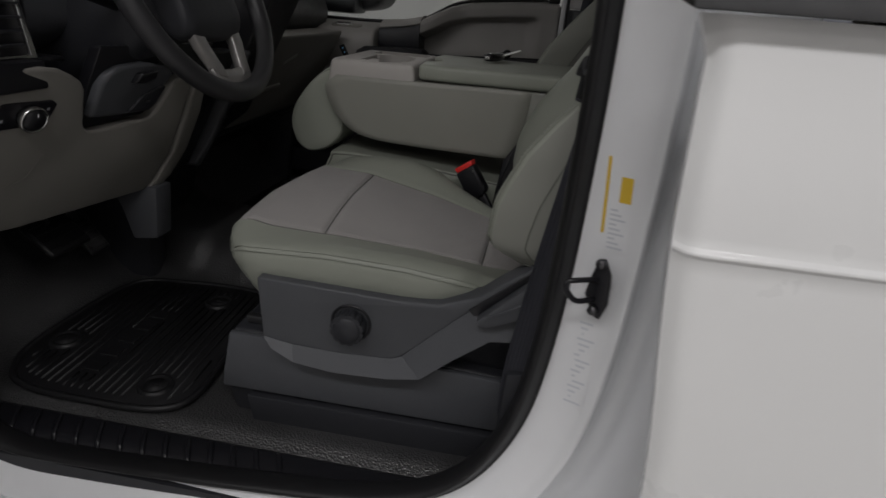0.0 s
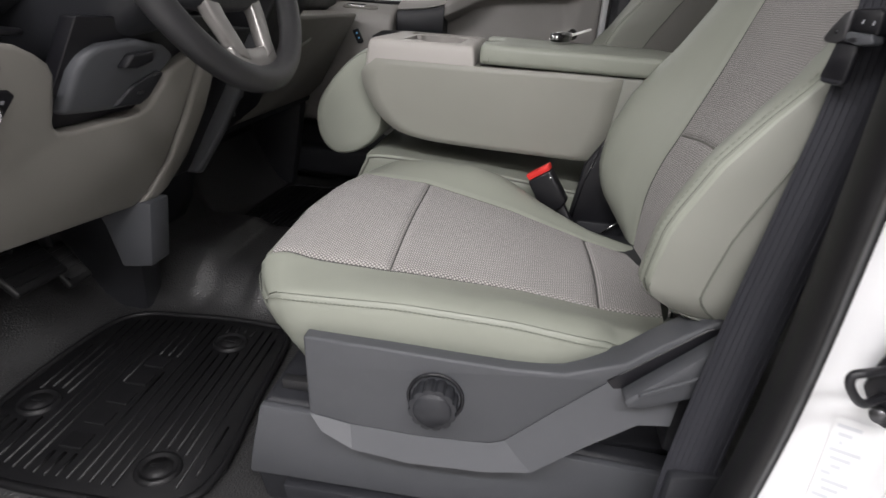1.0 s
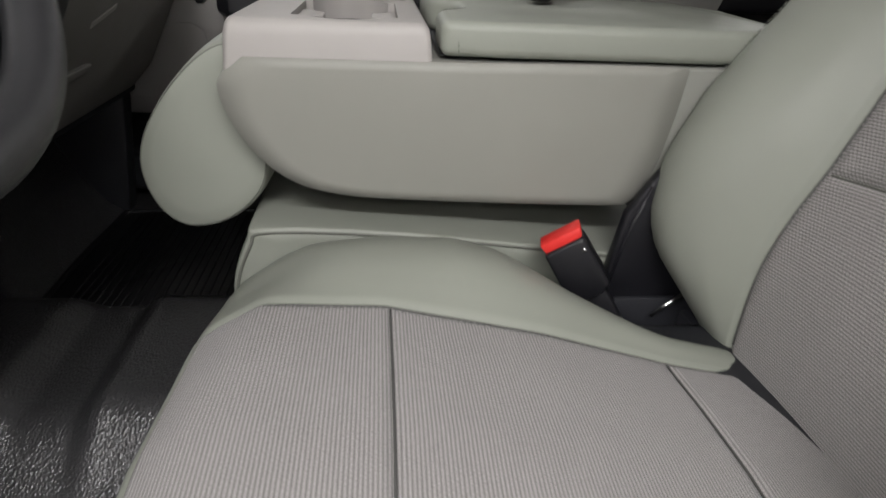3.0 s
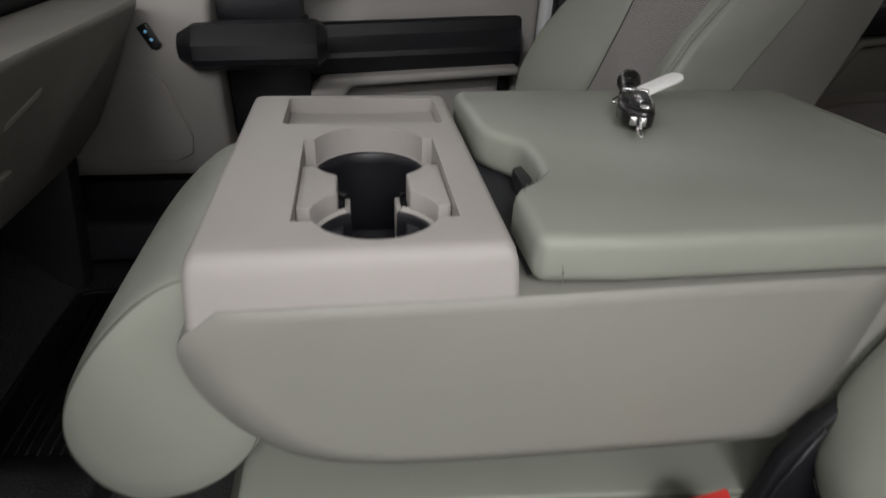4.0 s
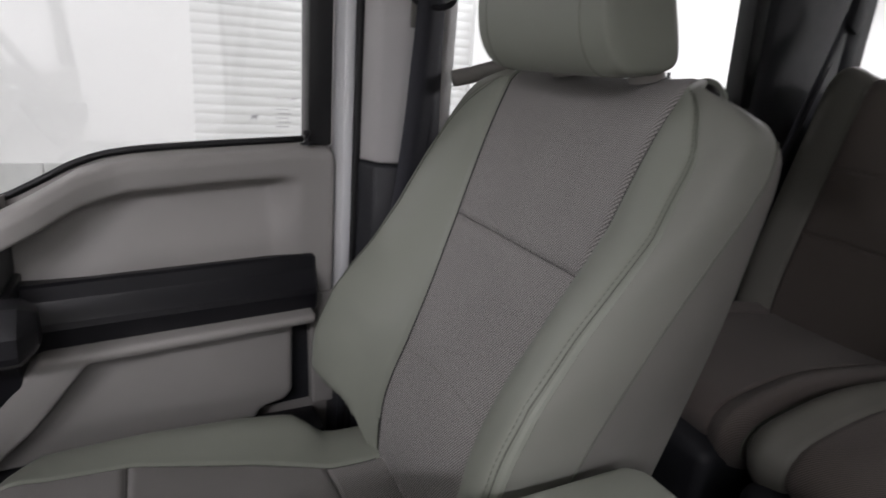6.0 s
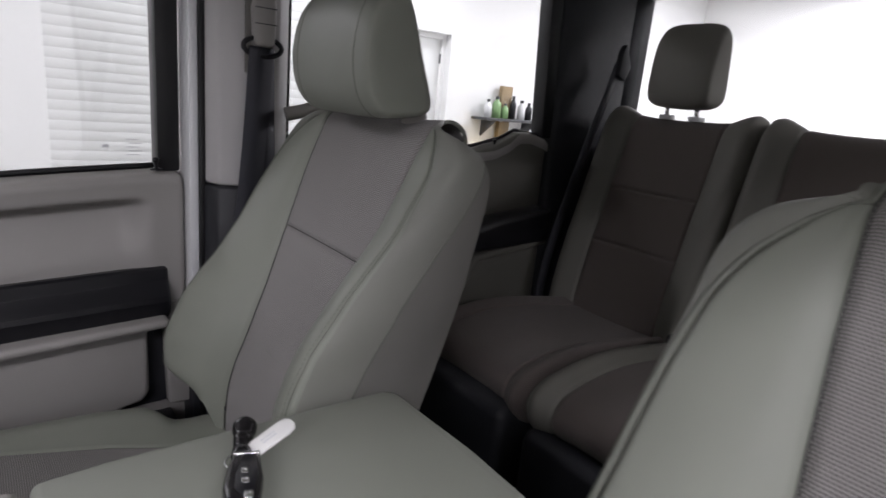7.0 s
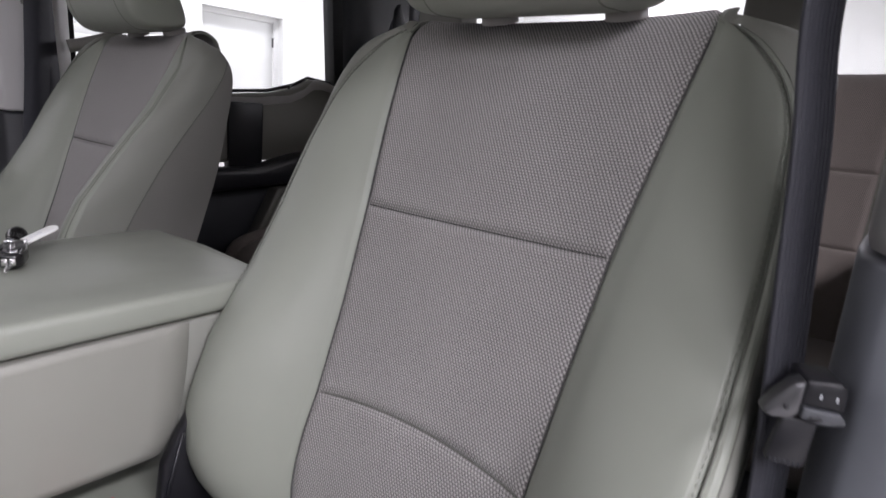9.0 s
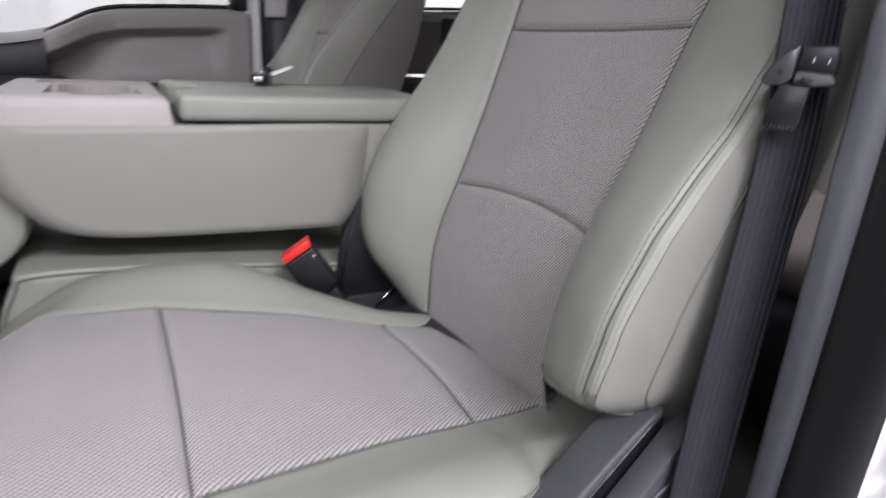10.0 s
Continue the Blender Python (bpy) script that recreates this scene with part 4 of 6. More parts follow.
def front_back_section(s, x, z, tuck=1.0, driver=True):
    """Bolsters that rise to the welt; the driver's inner one is rounder, the passenger's fuller."""
    if s > 0.61:
        z = 0.905
    yf, yo, hb = table(z, YF), table(z, YO), table(z, HB)
    g = yo - yf
    q = 1 - 0.12 * ease(0.80, 0.895, z)
    deep = 1 - 0.72 * ease(0.50, 0.60, s)
    ks = [0, 0.25, 0.5, 0.58, 0.66, 0.74, 0.80, 0.86, 0.93, 1.0]
    ys = [0, yf * 0.5, yf, yf + 0.24 * g * q, yf + 0.54 * g * q, yf + 0.85 * g * q, yf + 0.985 * g * q, yo + 0.006, yo + 0.005, yo - 0.008]
    hs = [-0.006, -0.005, 0.0, hb * 0.50, hb * 0.87, hb * 1.04, hb * 0.93, hb * 0.55 - 0.006, hb * 0.1 - 0.036 * deep, -0.078 * deep]
    curl = tuck * (1 - ease(0.395, 0.430, z)) ** 1.5
    hs = hs[:4] + [h - curl * w * (0.4 * max(h, 0) + 0.020) for h, w in zip(hs[4:], (0.5, 0.8, 1, 1, 1, 1))]
    ys = ys[:5] + [y - 0.012 * curl for y in ys[5:]]
    if driver:
        wide = [0, 0.004, 0.008, 0.006, 0.003, 0, 0, 0, 0, 0]
        hi = hs[:3] + [hb * 0.5, hb * 0.86, hb * 0.86, hb * 0.62, hb * 0.28 - 0.010] + hs[8:]
    else:
        w = 0.014 * ease(0.72, 0.86, z)
        q = table(z, SLIM)
        wide = [0, -0.5 * w, -w, -0.7 * w - 0.3 * q, -0.4 * w - 0.6 * q, -q, -q, -q, -0.5 * q, 0]
        p = table(z, PUFF)
        hi = hs[:3] + [h + p * f for h, f in zip(hs[3:8], (0.45, 0.9, 1.05, 1.0, 0.6))] + hs[8:]
    return ks, ys, hs, [y + w for y, w in zip(ys, wide)], hi


CUSHION_PATH = [(-0.408, 0.364), (-0.404, 0.379), (-0.389, 0.396), (-0.352, 0.411), (-0.25, 0.408), (-0.15, 0.390), (-0.05, 0.366), (0.03, 0.346), (0.10, 0.330)]
BACK_PATH = [(0.070, 0.31), (0.068, 0.36), (0.071, 0.42), (0.083, 0.47), (0.100, 0.514), (0.136, 0.605), (0.172, 0.701), (0.21, 0.795), (0.243, 0.865), (0.258, 0.888), (0.279, 0.900), (0.302, 0.896), (0.318, 0.877), (0.320, 0.83)]
HEAD = [(0.200, 0.896), (0.176, 0.925), (0.168, 0.975), (0.178, 1.03), (0.200, 1.062), (0.222, 1.066), (0.240, 1.04), (0.262, 0.975), (0.282, 0.915), (0.270, 0.899), (0.235, 0.894)]


REAR_EDGE = spline([(0.130, 0.30), (0.150, 0.38), (0.180, 0.46), (0.216, 0.56), (0.255, 0.675), (0.276, 0.765), (0.285, 0.815), (0.281, 0.848), (0.268, 0.872), (0.250, 0.888)], 8)


def shoulder(s, v):
    """Bolster and welt run in to the corner of the cloth at the top of the backrest."""
    t = min(1.0, max(0.0, (s - 0.525) / 0.09))
    k = 1 - 0.94 * (1 - math.sqrt(1 - t * t))
    return math.copysign(0.5 + (abs(v) - 0.5) * k, v)


def seat_flank(sh, s, sgn, w):
    """The side of a backrest, carried from the welt back to the rear edge."""
    a = sh.raw(s, shoulder(s, sgn * 0.80))
    f = min(1.0, s / 0.61)
    k = f * (len(REAR_EDGE) - 1)
    x, z = (float(np.interp(k, range(len(REAR_EDGE)), REAR_EDGE[:, c])) for c in (0, 1))
    half = 0.240 - 0.016 * ease(0.72, 0.90, f) - 0.052 * ease(0.84, 1.0, f)
    b = Vector((x, sh.yc + sh.out * sgn * half, z))
    p = a.lerp(b, w)
    swell = math.sin(math.pi * w) ** 0.8
    p.y += sh.out * sgn * (0.010 + 0.008 * ease(0.75, 0.88, f) - 0.012 * ease(0.9, 1.0, f)) * swell
    p.z += 0.010 * swell * (ease(0.75, 0.9, f) - 0.6 * ease(0.92, 1.0, f))
    return p


def front_seat(yc, out, label, detail):
    seat = group_root("front_seat", (-0.1, yc, 0.066), label, "car seat", "front bucket seats")
    cu = Shell(CUSHION_PATH, front_cushion_section, yc + out * 0.022, out)
    s1, s2 = cu.s_where("x", -0.25), cu.s_where("x", -0.008)
    sc = 0.022
    cushion = cu.panel("cushion", 0, cu.len, 0.5, 0.85, VINYL, seat, 50, 12, dip=0.004, seams="l", label="sage grey vinyl seat bolster")
    cu.panel("bolster", 0, cu.len, -0.85, -0.5, VINYL, cushion, 50, 12, dip=0.004, seams="r")
    cu.panel("front_band", 0, sc, -0.5, 0.5, VINYL, cushion, 6, 22, dip=0.004, seams="t")
    # side wall hanging from the outline of the top, all round the front
    rim = [cu.raw(s, 0.85) for s in np.linspace(cu.len - 0.05, 0, 46)] + [cu.raw(0, v) for v in np.linspace(0.85, -0.85, 36)[1:-1]] + [cu.raw(s, -0.85) for s in np.linspace(0, cu.len - 0.05, 46)]
    arr = np.array([tuple(p) for p in rim])
    tan = np.gradient(arr, axis=0)[:, :2]
    tan /= np.linalg.norm(tan, axis=1)[:, None]
    nor = np.stack([tan[:, 1], -tan[:, 0]], 1)
    for _ in range(14):
        nor[1:-1] = 0.25 * nor[:-2] + 0.5 * nor[1:-1] + 0.25 * nor[2:]
        nor /= np.linalg.norm(nor, axis=1)[:, None]
    mid_pt = np.array((-0.1, yc))
    if np.dot(nor[20], arr[20, :2] - mid_pt) < 0:
        nor = -nor

    soft_rim = arr.copy()
    for _ in range(24):
        soft_rim[1:-1] = 0.25 * soft_rim[:-2] + 0.5 * soft_rim[1:-1] + 0.25 * soft_rim[2:]

    def wall(i, k):
        fr = max(0.0, -nor[i][0]) ** 2
        z = arr[i][2]
        d, drop = ((-0.0035, 0.0), (-0.0012, 0.0022), (0.0012, 0.006), (0.003 - 0.001 * fr, 0.016), (0.001 - 0.010 * fr, 0.038), (-0.008 - 0.022 * fr, 0.066), (-0.020 - 0.050 * fr, 0.092), (-0.06 - 0.08 * fr, 0.112))[k]
        drop *= 1 - 0.5 * ease(-0.09, -0.01, arr[i][0])
        w = (0, 0, 0.15, 0.4, 0.75, 1, 1, 1)[k]
        q = arr[i] * (1 - w) + soft_rim[i] * w
        return (q[0] + nor[i][0] * d, q[1] + nor[i][1] * d, q[2] - drop)

    part("side", grid_mesh("side", wall, list(range(len(arr))), list(range(8))), VINYL, cushion)
    cord("seam", [(p[0] - n[0] * 0.0022, p[1] - n[1] * 0.0022, p[2] - 0.0002) for p, n in zip(arr, nor)], 0.0011, THREAD, cushion, 6)
    stitches("stitching", [(p[0] + n[0] * 0.0026, p[1] + n[1] * 0.0026, p[2] - 0.0062) for p, n in zip(arr, nor)], 0.0008, 0.0042, 0.0007, STITCH, cushion)
    core = [(p[0] + 0.045, p[1] - 0.05) for p in spline(CUSHION_PATH, 3)]
    slab("padding", core[:-2] + [(0.03, 0.30), (-0.10, 0.28), (-0.27, 0.262)], "y", yc + out * 0.022 - 0.14, yc + out * 0.022 + 0.14, DEEP, cushion, 0.02, 3)
    for a, b in ((sc, s1), (s1, s2), (s2, cu.len)):
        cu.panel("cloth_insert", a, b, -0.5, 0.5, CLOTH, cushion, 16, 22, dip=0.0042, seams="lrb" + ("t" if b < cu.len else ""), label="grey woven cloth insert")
    for a in (s1, s2):
        cord("seam", cu.cross(a, -0.49, 0.49, 30, -0.0035), 0.0010, DARK_THREAD, cushion, 5)
    for v in (0.5, -0.5):
        cord("seam", cu.line(v, sc, cu.len - 0.04, 60, -0.0035), 0.0009, DARK_THREAD, cushion, 5)
    bk = Shell(BACK_PATH, lambda s, x, z: front_back_section(s, x, z, 1.0, detail), yc + 0.007, out)
    inner = Shell(BACK_PATH, lambda s, x, z: front_back_section(s, x, z, 0.0, detail), yc + 0.007, out)
    top = len(bk.pts) - 45
    b1, b2 = bk.s_where("z", 0.513, top), bk.s_where("z", 0.701, top)
    f0 = bk.s_where("z", 0.392, top)
    back = bk.panel("backrest", f0, bk.len, 0.5, 0.77, VINYL, seat, 56, 12, seams="lr", label="sage grey vinyl backrest bolster", at_v=shoulder)
    inner.panel("bolster", 0, bk.len, -0.77, -0.5, VINYL, back, 56, 12, seams="lr", at_v=shoulder)
    inner.panel("bolster_root", 0, f0 + 0.01, 0.5, 0.58, VINYL, back, 8, 6, seams="")
    for sgn in (1, -1):
        sh = bk if sgn > 0 else inner
        lo = f0 if sgn > 0 else 0
        turn = bk.s_where("z", 0.80 if detail else 0.772, top)
        flank = lambda s, w, sh=sh, sgn=sgn: seat_flank(sh, s, sgn, w)
        if detail:
            split = lambda s: 0.27 + 0.73 * ease(turn - 0.11, turn, s) ** 1.5
        else:
            split = lambda s, a=bk.s_where("z", 0.50, top), b=turn: 0.30 + 0.70 * min(1.0, max(0.0, (s - a) / (b - a))) ** 1.6
        us = list(np.linspace(lo, 0.632, 84))
        flip = (sgn > 0) != (out > 0)
        part("side", grid_mesh("side", lambda s, w: flank(s, w * split(s)), us, [k / 8 for k in range(9)], flip), VINYL_SIDE, back)
        part("lower_side", grid_mesh("lower_side", lambda s, w: flank(s, split(s) + (1 - split(s)) * w), list(np.linspace(lo, turn, 60)), [k / 6 for k in range(7)], flip), VINYL_SIDE if detail or sgn > 0 else SIDE_GREY, back, "grey lower side panel")
        cord("seam", [flank(s, split(s)) for s in np.linspace(lo, turn - 0.002, 80)], 0.0012, THREAD, back, 5)
        sh.panel("welt", f0 if sgn > 0 else 0, bk.len, min(sgn * 0.77, sgn * 0.80), max(sgn * 0.77, sgn * 0.80), VINYL, back, 50, 4, dip=0.0022, seams="lr", at_v=shoulder)
        cord("seam", sh.line(sgn * 0.80, f0, bk.len * 0.86, 80, -0.0022, shoulder), 0.0009, THREAD, back, 6)
        cord("seam", sh.line(sgn * 0.77, f0, bk.len * 0.86, 80, -0.0026, shoulder), 0.0009, THREAD, back, 6)
        stitches("stitching", sh.line(sgn * 0.758, f0, bk.len * 0.84, 80, 0.0002, shoulder), 0.0006, 0.0042, 0.0016, STITCH, back)
    rise = 0.012
    for a, b in ((0, b1), (b1, b2), (b2, bk.len)) if detail else ((0, b2), (b2, bk.len)):
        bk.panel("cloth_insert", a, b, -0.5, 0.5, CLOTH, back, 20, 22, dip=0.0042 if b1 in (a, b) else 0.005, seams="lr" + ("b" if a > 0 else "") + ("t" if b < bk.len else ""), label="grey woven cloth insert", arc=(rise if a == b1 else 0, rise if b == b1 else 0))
    cord("seam", bk.cross(b2, -0.49, 0.49, 30, -0.0036), 0.0009, DARK_THREAD, back, 5)
    if detail:
        cord("seam", bk.cross(b1, -0.49, 0.49, 30, -0.0036, rise), 0.0008, THREAD, back, 5)
    else:
        stitches("stitching", bk.cross(b1, -0.49, 0.49, 40, 0.0004, rise), 0.0006, 0.0034, 0.0018, STITCH, back)
    for v in (0.5, -0.5):
        cord("seam", bk.line(v, 0.03, bk.len * 0.88, 60, -0.004), 0.0011, DARK_THREAD, back, 5)
    if detail:
        cord("hem", bk.cross(f0 + 0.012, 0.55, 0.90, 24, 0.0), 0.0012, THREAD, back, 6)
    for sgn in (1, -1):
        box("recliner_cover", 0.062, 0.115, min(yc + sgn * 0.15, yc + sgn * 0.222), max(yc + sgn * 0.15, yc + sgn * 0.222), 0.24, 0.325, DEEP, seat, 0.006)
    edge = [(p[0], p[1]) for p in REAR_EDGE[:44:4]]
    rear = slab_bm([(p[0] - 0.006, p[1] - 0.012) for p in edge] + [(p[0] - 0.022, p[1] - 0.02) for p in edge[::-1]], "y", yc - 0.198, yc + 0.212, 0.012, 2)
    part("back_panel", rear, VINYL_SIDE if detail else SIDE_GREY, seat)
    part("seat_frame", box_bm(-0.30, 0.10, yc - 0.19, yc + 0.19, 0.20, 0.335, 0.02), DEEP, seat)
    head = part("headrest", pillow_bm(spline(HEAD, 7, True), yc - 0.107, yc + 0.132, 5.5, 34, 0.0, 0.30), VINYL, seat, "padded sage grey headrest")
    for sgn in (1, -1):
        ring = spline(HEAD, 7, True)
        c = ring.mean(0)
        pts = [(c[0] + (p[0] - c[0]) * 0.985, yc + 0.0125 + sgn * 0.088, c[1] + (p[1] - c[1]) * 0.985) for p in ring]
        cord("seam", pts, 0.0011, STITCH, head, 5, True)
        cord("post", [(0.262, yc + sgn * 0.068, 0.93), (0.280, yc + sgn * 0.068, 0.88)], 0.006, CHROME, seat, 10)
        part("guide", lathe_bm([(0.019, 0), (0.019, 0.008), (0.008, 0.012)], Matrix.Translation((0.276, yc + sgn * 0.068, 0.894)) @ Matrix.Rotation(radians(-18), 4, "Y"), 14), TRAY, seat)
    # pedestal and rails
    o = lambda d: yc + out * d
    ped = slab_bm([(-0.386, 0.222), (-0.406, 0.118), (-0.39, 0.062), (0.16, 0.062), (0.16, 0.20), (-0.06, 0.215)], "y", min(o(0.208), o(-0.205)), max(o(0.208), o(-0.205)), 0.008)
    part("pedestal", ped, DEEP, seat, "dark plastic seat riser")
    slab("riser_cover", [(-0.386, 0.222), (-0.400, 0.150), (-0.404, 0.118), (0.14, 0.118), (0.14, 0.205), (-0.06, 0.215)], "y", min(o(0.209), o(0.222)), max(o(0.209), o(0.222)), SLATE, seat, 0.005)
    slab("riser_foot", [(-0.36, 0.112), (0.16, 0.112), (0.16, 0.062), (-0.35, 0.062)], "y", min(o(0.209), o(0.228)), max(o(0.209), o(0.228)), DEEP, seat, 0.004)
    for d in (0.188, -0.188):
        box("rail", -0.372, 0.12, min(o(d), o(d) + 0.014), max(o(d), o(d) + 0.014), 0.2225, 0.236, STEEL, seat, 0.002)
    if detail:
        shield(seat, o)
    return seat


def shield(seat, o):
    """Outer plastic side cover with its wheel and lever."""
    f = lambda d: (min(o(d[0]), o(d[1])), max(o(d[0]), o(d[1])))
    up = [(-0.324, 0.336), (-0.322, 0.30), (-0.318, 0.238), (-0.272, 0.231), (-0.196, 0.229), (-0.120, 0.233), (-0.104, 0.240), (-0.056, 0.288), (-0.013, 0.329), (0.002, 0.331), (0.06, 0.345), (0.074, 0.37), (0.080, 0.414), (0.066, 0.408), (0.030, 0.381), (0.0, 0.355), (-0.026, 0.345), (-0.054, 0.334), (-0.109, 0.331), (-0.167, 0.332), (-0.231, 0.334)]
    plate = slab("side_shield", up, "y", *f((0.205, 0.243)), SLATE, seat, 0.0035, 3, "slate grey plastic seat side cover")
    # bevelled lip along the lower edge, crisp at the crease
    crease = [(-0.318, 0.238), (-0.272, 0.231), (-0.196, 0.229), (-0.120, 0.233), (-0.104, 0.240), (-0.056, 0.288), (-0.013, 0.329), (0.06, 0.345)]
    base = [(-0.300, 0.228), (-0.266, 0.210), (-0.2056, 0.203), (-0.1206, 0.207), (-0.0734, 0.216), (-0.0262, 0.258), (0.021, 0.296), (0.051, 0.300)]
    verts, faces = [], []
    for (x0, z0), (x1, z1) in zip(crease, base):
        verts += [(x0, o(0.230), z0 + 0.003), (x0, o(0.2425), z0 + 0.001), (x1, o(0.256), z1), (x1 + 0.004, o(0.215), z1 - 0.002)]
    for i in range(len(crease) - 1):
        for k in range(3):
            faces.append((4 * i + k, 4 * i + k + 1, 4 * i + k + 5, 4 * i + k + 4))
    verts += [(crease[0][0], o(0.21), crease[0][1]), (base[0][0], o(0.21), base[0][1])]
    faces.append((1, 2, len(verts) - 1, len(verts) - 2))
    me = bpy.data.meshes.new("shield_lip")
    me.from_pydata(verts, [], faces)
    sharp(part("shield_lip", me, SLATE, plate), 12)
    n = 120
    ring = []
    for i in range(n):
        t = 2 * math.pi * i / n
        r = 0.0250 - 0.0022 * max(0, math.cos(12 * t)) ** 2
        ring.append((-0.181 + r * math.cos(t), 0.284 + r * math.sin(t)))
    wheel = slab("adjuster_wheel", ring, "y", *f((0.244, 0.266)), DEEP, plate, 0.0025, 2, "black scalloped adjuster wheel")
    part("wheel_cap", lathe_bm([(0, 0.003), (0.018, 0.003), (0.020, 0)], Matrix.Translation((-0.181, o(0.266), 0.284)) @ Matrix.Rotation(radians(90), 4, "X"), 30), DEEP, wheel)
    ringo = [(-0.181 + 0.0285 * math.cos(2 * math.pi * i / 40), o(0.2435), 0.284 + 0.0285 * math.sin(2 * math.pi * i / 40)) for i in range(40)]
    cord("wheel_well", ringo, 0.0022, BLACK, plate, 6, True)
    lever = slab("recline_lever", [(0.0, 0.330), (0.004, 0.322), (0.020, 0.324), (0.075, 0.350), (0.100, 0.372), (0.100, 0.416), (0.072, 0.401)], "y", *f((0.246, 0.268)), SLATE, plate, 0.003, 2, "slate plastic recline lever")
    slab("lever_gap", [(-0.014, 0.334), (0.0, 0.318), (0.02, 0.319), (0.076, 0.345), (0.078, 0.408), (0.066, 0.404), (0.0, 0.346)], "y", *f((0.2405, 0.2442)), BLACK, plate, 0.001, 1)
    slab("lever_rib", [(0.012, 0.3365), (0.075, 0.372), (0.098, 0.388), (0.098, 0.392), (0.075, 0.3765), (0.012, 0.3415)], "y", *f((0.2665, 0.2705)), SLATE, lever, 0.001, 1)


DY, PY = 0.617, 1.437
front_seat(DY, -1, "sage grey vinyl driver seat with woven cloth inserts", True)
front_seat(PY, 1, "sage grey vinyl passenger seat with woven cloth inserts", False)

# ---- middle seat folded down as an armrest ----
mid = group_root("centre_console", (-0.1, 1.016, 0.15), "folded middle seat forming a sage grey console", "centre console")
Y0, Y1 = 0.868, 1.164
PADP = spline([(-0.392, 0.392), (-0.372, 0.408), (-0.25, 0.404), (-0.08, 0.386), (0.06, 0.365), (0.08, 0.32), (-0.05, 0.26), (-0.30, 0.22), (-0.39, 0.25), (-0.410, 0.33)], 7, True)
pad0 = part("seat_pad", pillow_bm(PADP, Y0 - 0.004, Y1 + 0.004, 14, 30, 0, 0.10), VINYL, mid, "sage grey middle seat cushion")
for y in (Y0 - 0.0030, Y1 + 0.0030):
    cord("seam", [(-0.16 + (p[0] + 0.16) * 0.975, y, 0.33 + (p[1] - 0.33) * 0.93) for p in PADP], 0.0018, THREAD, pad0, 6, True)
part("pad_base", box_bm(-0.34, 0.10, 0.90, 1.13, 0.10, 0.26, 0.02), DEEP, mid)
SIDE = [(-0.394, 0.556), (-0.400, 0.543), (-0.393, 0.515), (-0.373, 0.482), (-0.34, 0.455), (-0.295, 0.442), (-0.23, 0.437), (-0.1, 0.433), (-0.020, 0.432), (-0.004, 0.436), (0.008, 0.450), (0.018, 0.480), (0.026, 0.530)]
bolster = part("arm_body", pillow_bm(np.array([p for p in spline(SIDE, 5)] + [np.array((0.028, 0.553)), np.array((0.029, 0.570)), np.array((0.020, 0.571)), np.array((-0.05, 0.571))] + [np.array((-0.205 - 0.009 * k, 0.569)) for k in range(20)] + [np.array((-0.387, 0.560))]), Y0, Y1, 30, 44, 0, 0.05, hollow=(-0.352, -0.222, 0.878, 1.150, 0.56)), ARM_VINYL, mid, "sage grey padded armrest body")
slab("rear_block", [(0.000, 0.450), (0.014, 0.50), (0.020, 0.5705), (0.128, 0.5705), (0.128, 0.50), (0.07, 0.462)], "y", Y0 + 0.002, Y1 - 0.002, VINYL_SIDE, mid, 0.004, 3, "taupe vinyl rear of the armrest")
# top tray with the holders
TX0, TX1 = -0.391, -0.2155


def holed_top(outline, holes, z, dz):
    """A flat top with holes, and walls going down from each hole's rim."""
    bm = bmesh.new()
    loops = []
    edges = []
    for ring in [outline] + holes:
        vs_ = [bm.verts.new((p[0], p[1], z)) for p in ring]
        es_ = [bm.edges.new((vs_[i], vs_[(i + 1) % len(vs_)])) for i in range(len(vs_))]
        loops.append(vs_)
        edges += es_
    bmesh.ops.triangle_fill(bm, use_beauty=True, use_dissolve=False, edges=edges)
    for vs_ in loops[1:]:
        lo = [bm.verts.new((v.co.x, v.co.y, z - 0.0025)) for v in vs_]
        lo2 = [bm.verts.new((v.co.x, v.co.y, z - dz)) for v in vs_]
        n = len(vs_)
        for i in range(n):
            bm.faces.new((vs_[i], vs_[(i + 1) % n], lo[(i + 1) % n], lo[i]))
            bm.faces.new((lo[i], lo[(i + 1) % n], lo2[(i + 1) % n], lo2[i]))
    out = loops[0]
    cx = sum(v.co.x for v in out) / len(out)
    cy = sum(v.co.y for v in out) / len(out)
    prev = out
    for grow, drop in ((0.0030, 0.0010), (0.0062, 0.0044), (0.0082, 0.011), (0.0108, 0.034), (0.0112, 0.039)):
        cur = []
        for v in out:
            d = Vector((1 if v.co.x > cx else -1, 1 if v.co.y > cy else -1, 0))
            cur.append(bm.verts.new((v.co.x + d.x * grow * 0.9, v.co.y + d.y * grow, z - drop * (1 + 0.28 * ease(-0.26, -0.38, v.co.x)))))
        n = len(out)
        for i in range(n):
            bm.faces.new((prev[i], prev[(i + 1) % n], cur[(i + 1) % n], cur[i]))
        prev = cur
    bmesh.ops.recalc_face_normals(bm, faces=bm.faces[:])
    return bm


CX = -0.2895
CUPS = ((0.9245, 0.0395, 0.0380), (1.0255, 0.0435, 0.0418))
HW, SLOT0, SLOT1 = 0.0485, 0.909, 1.0405


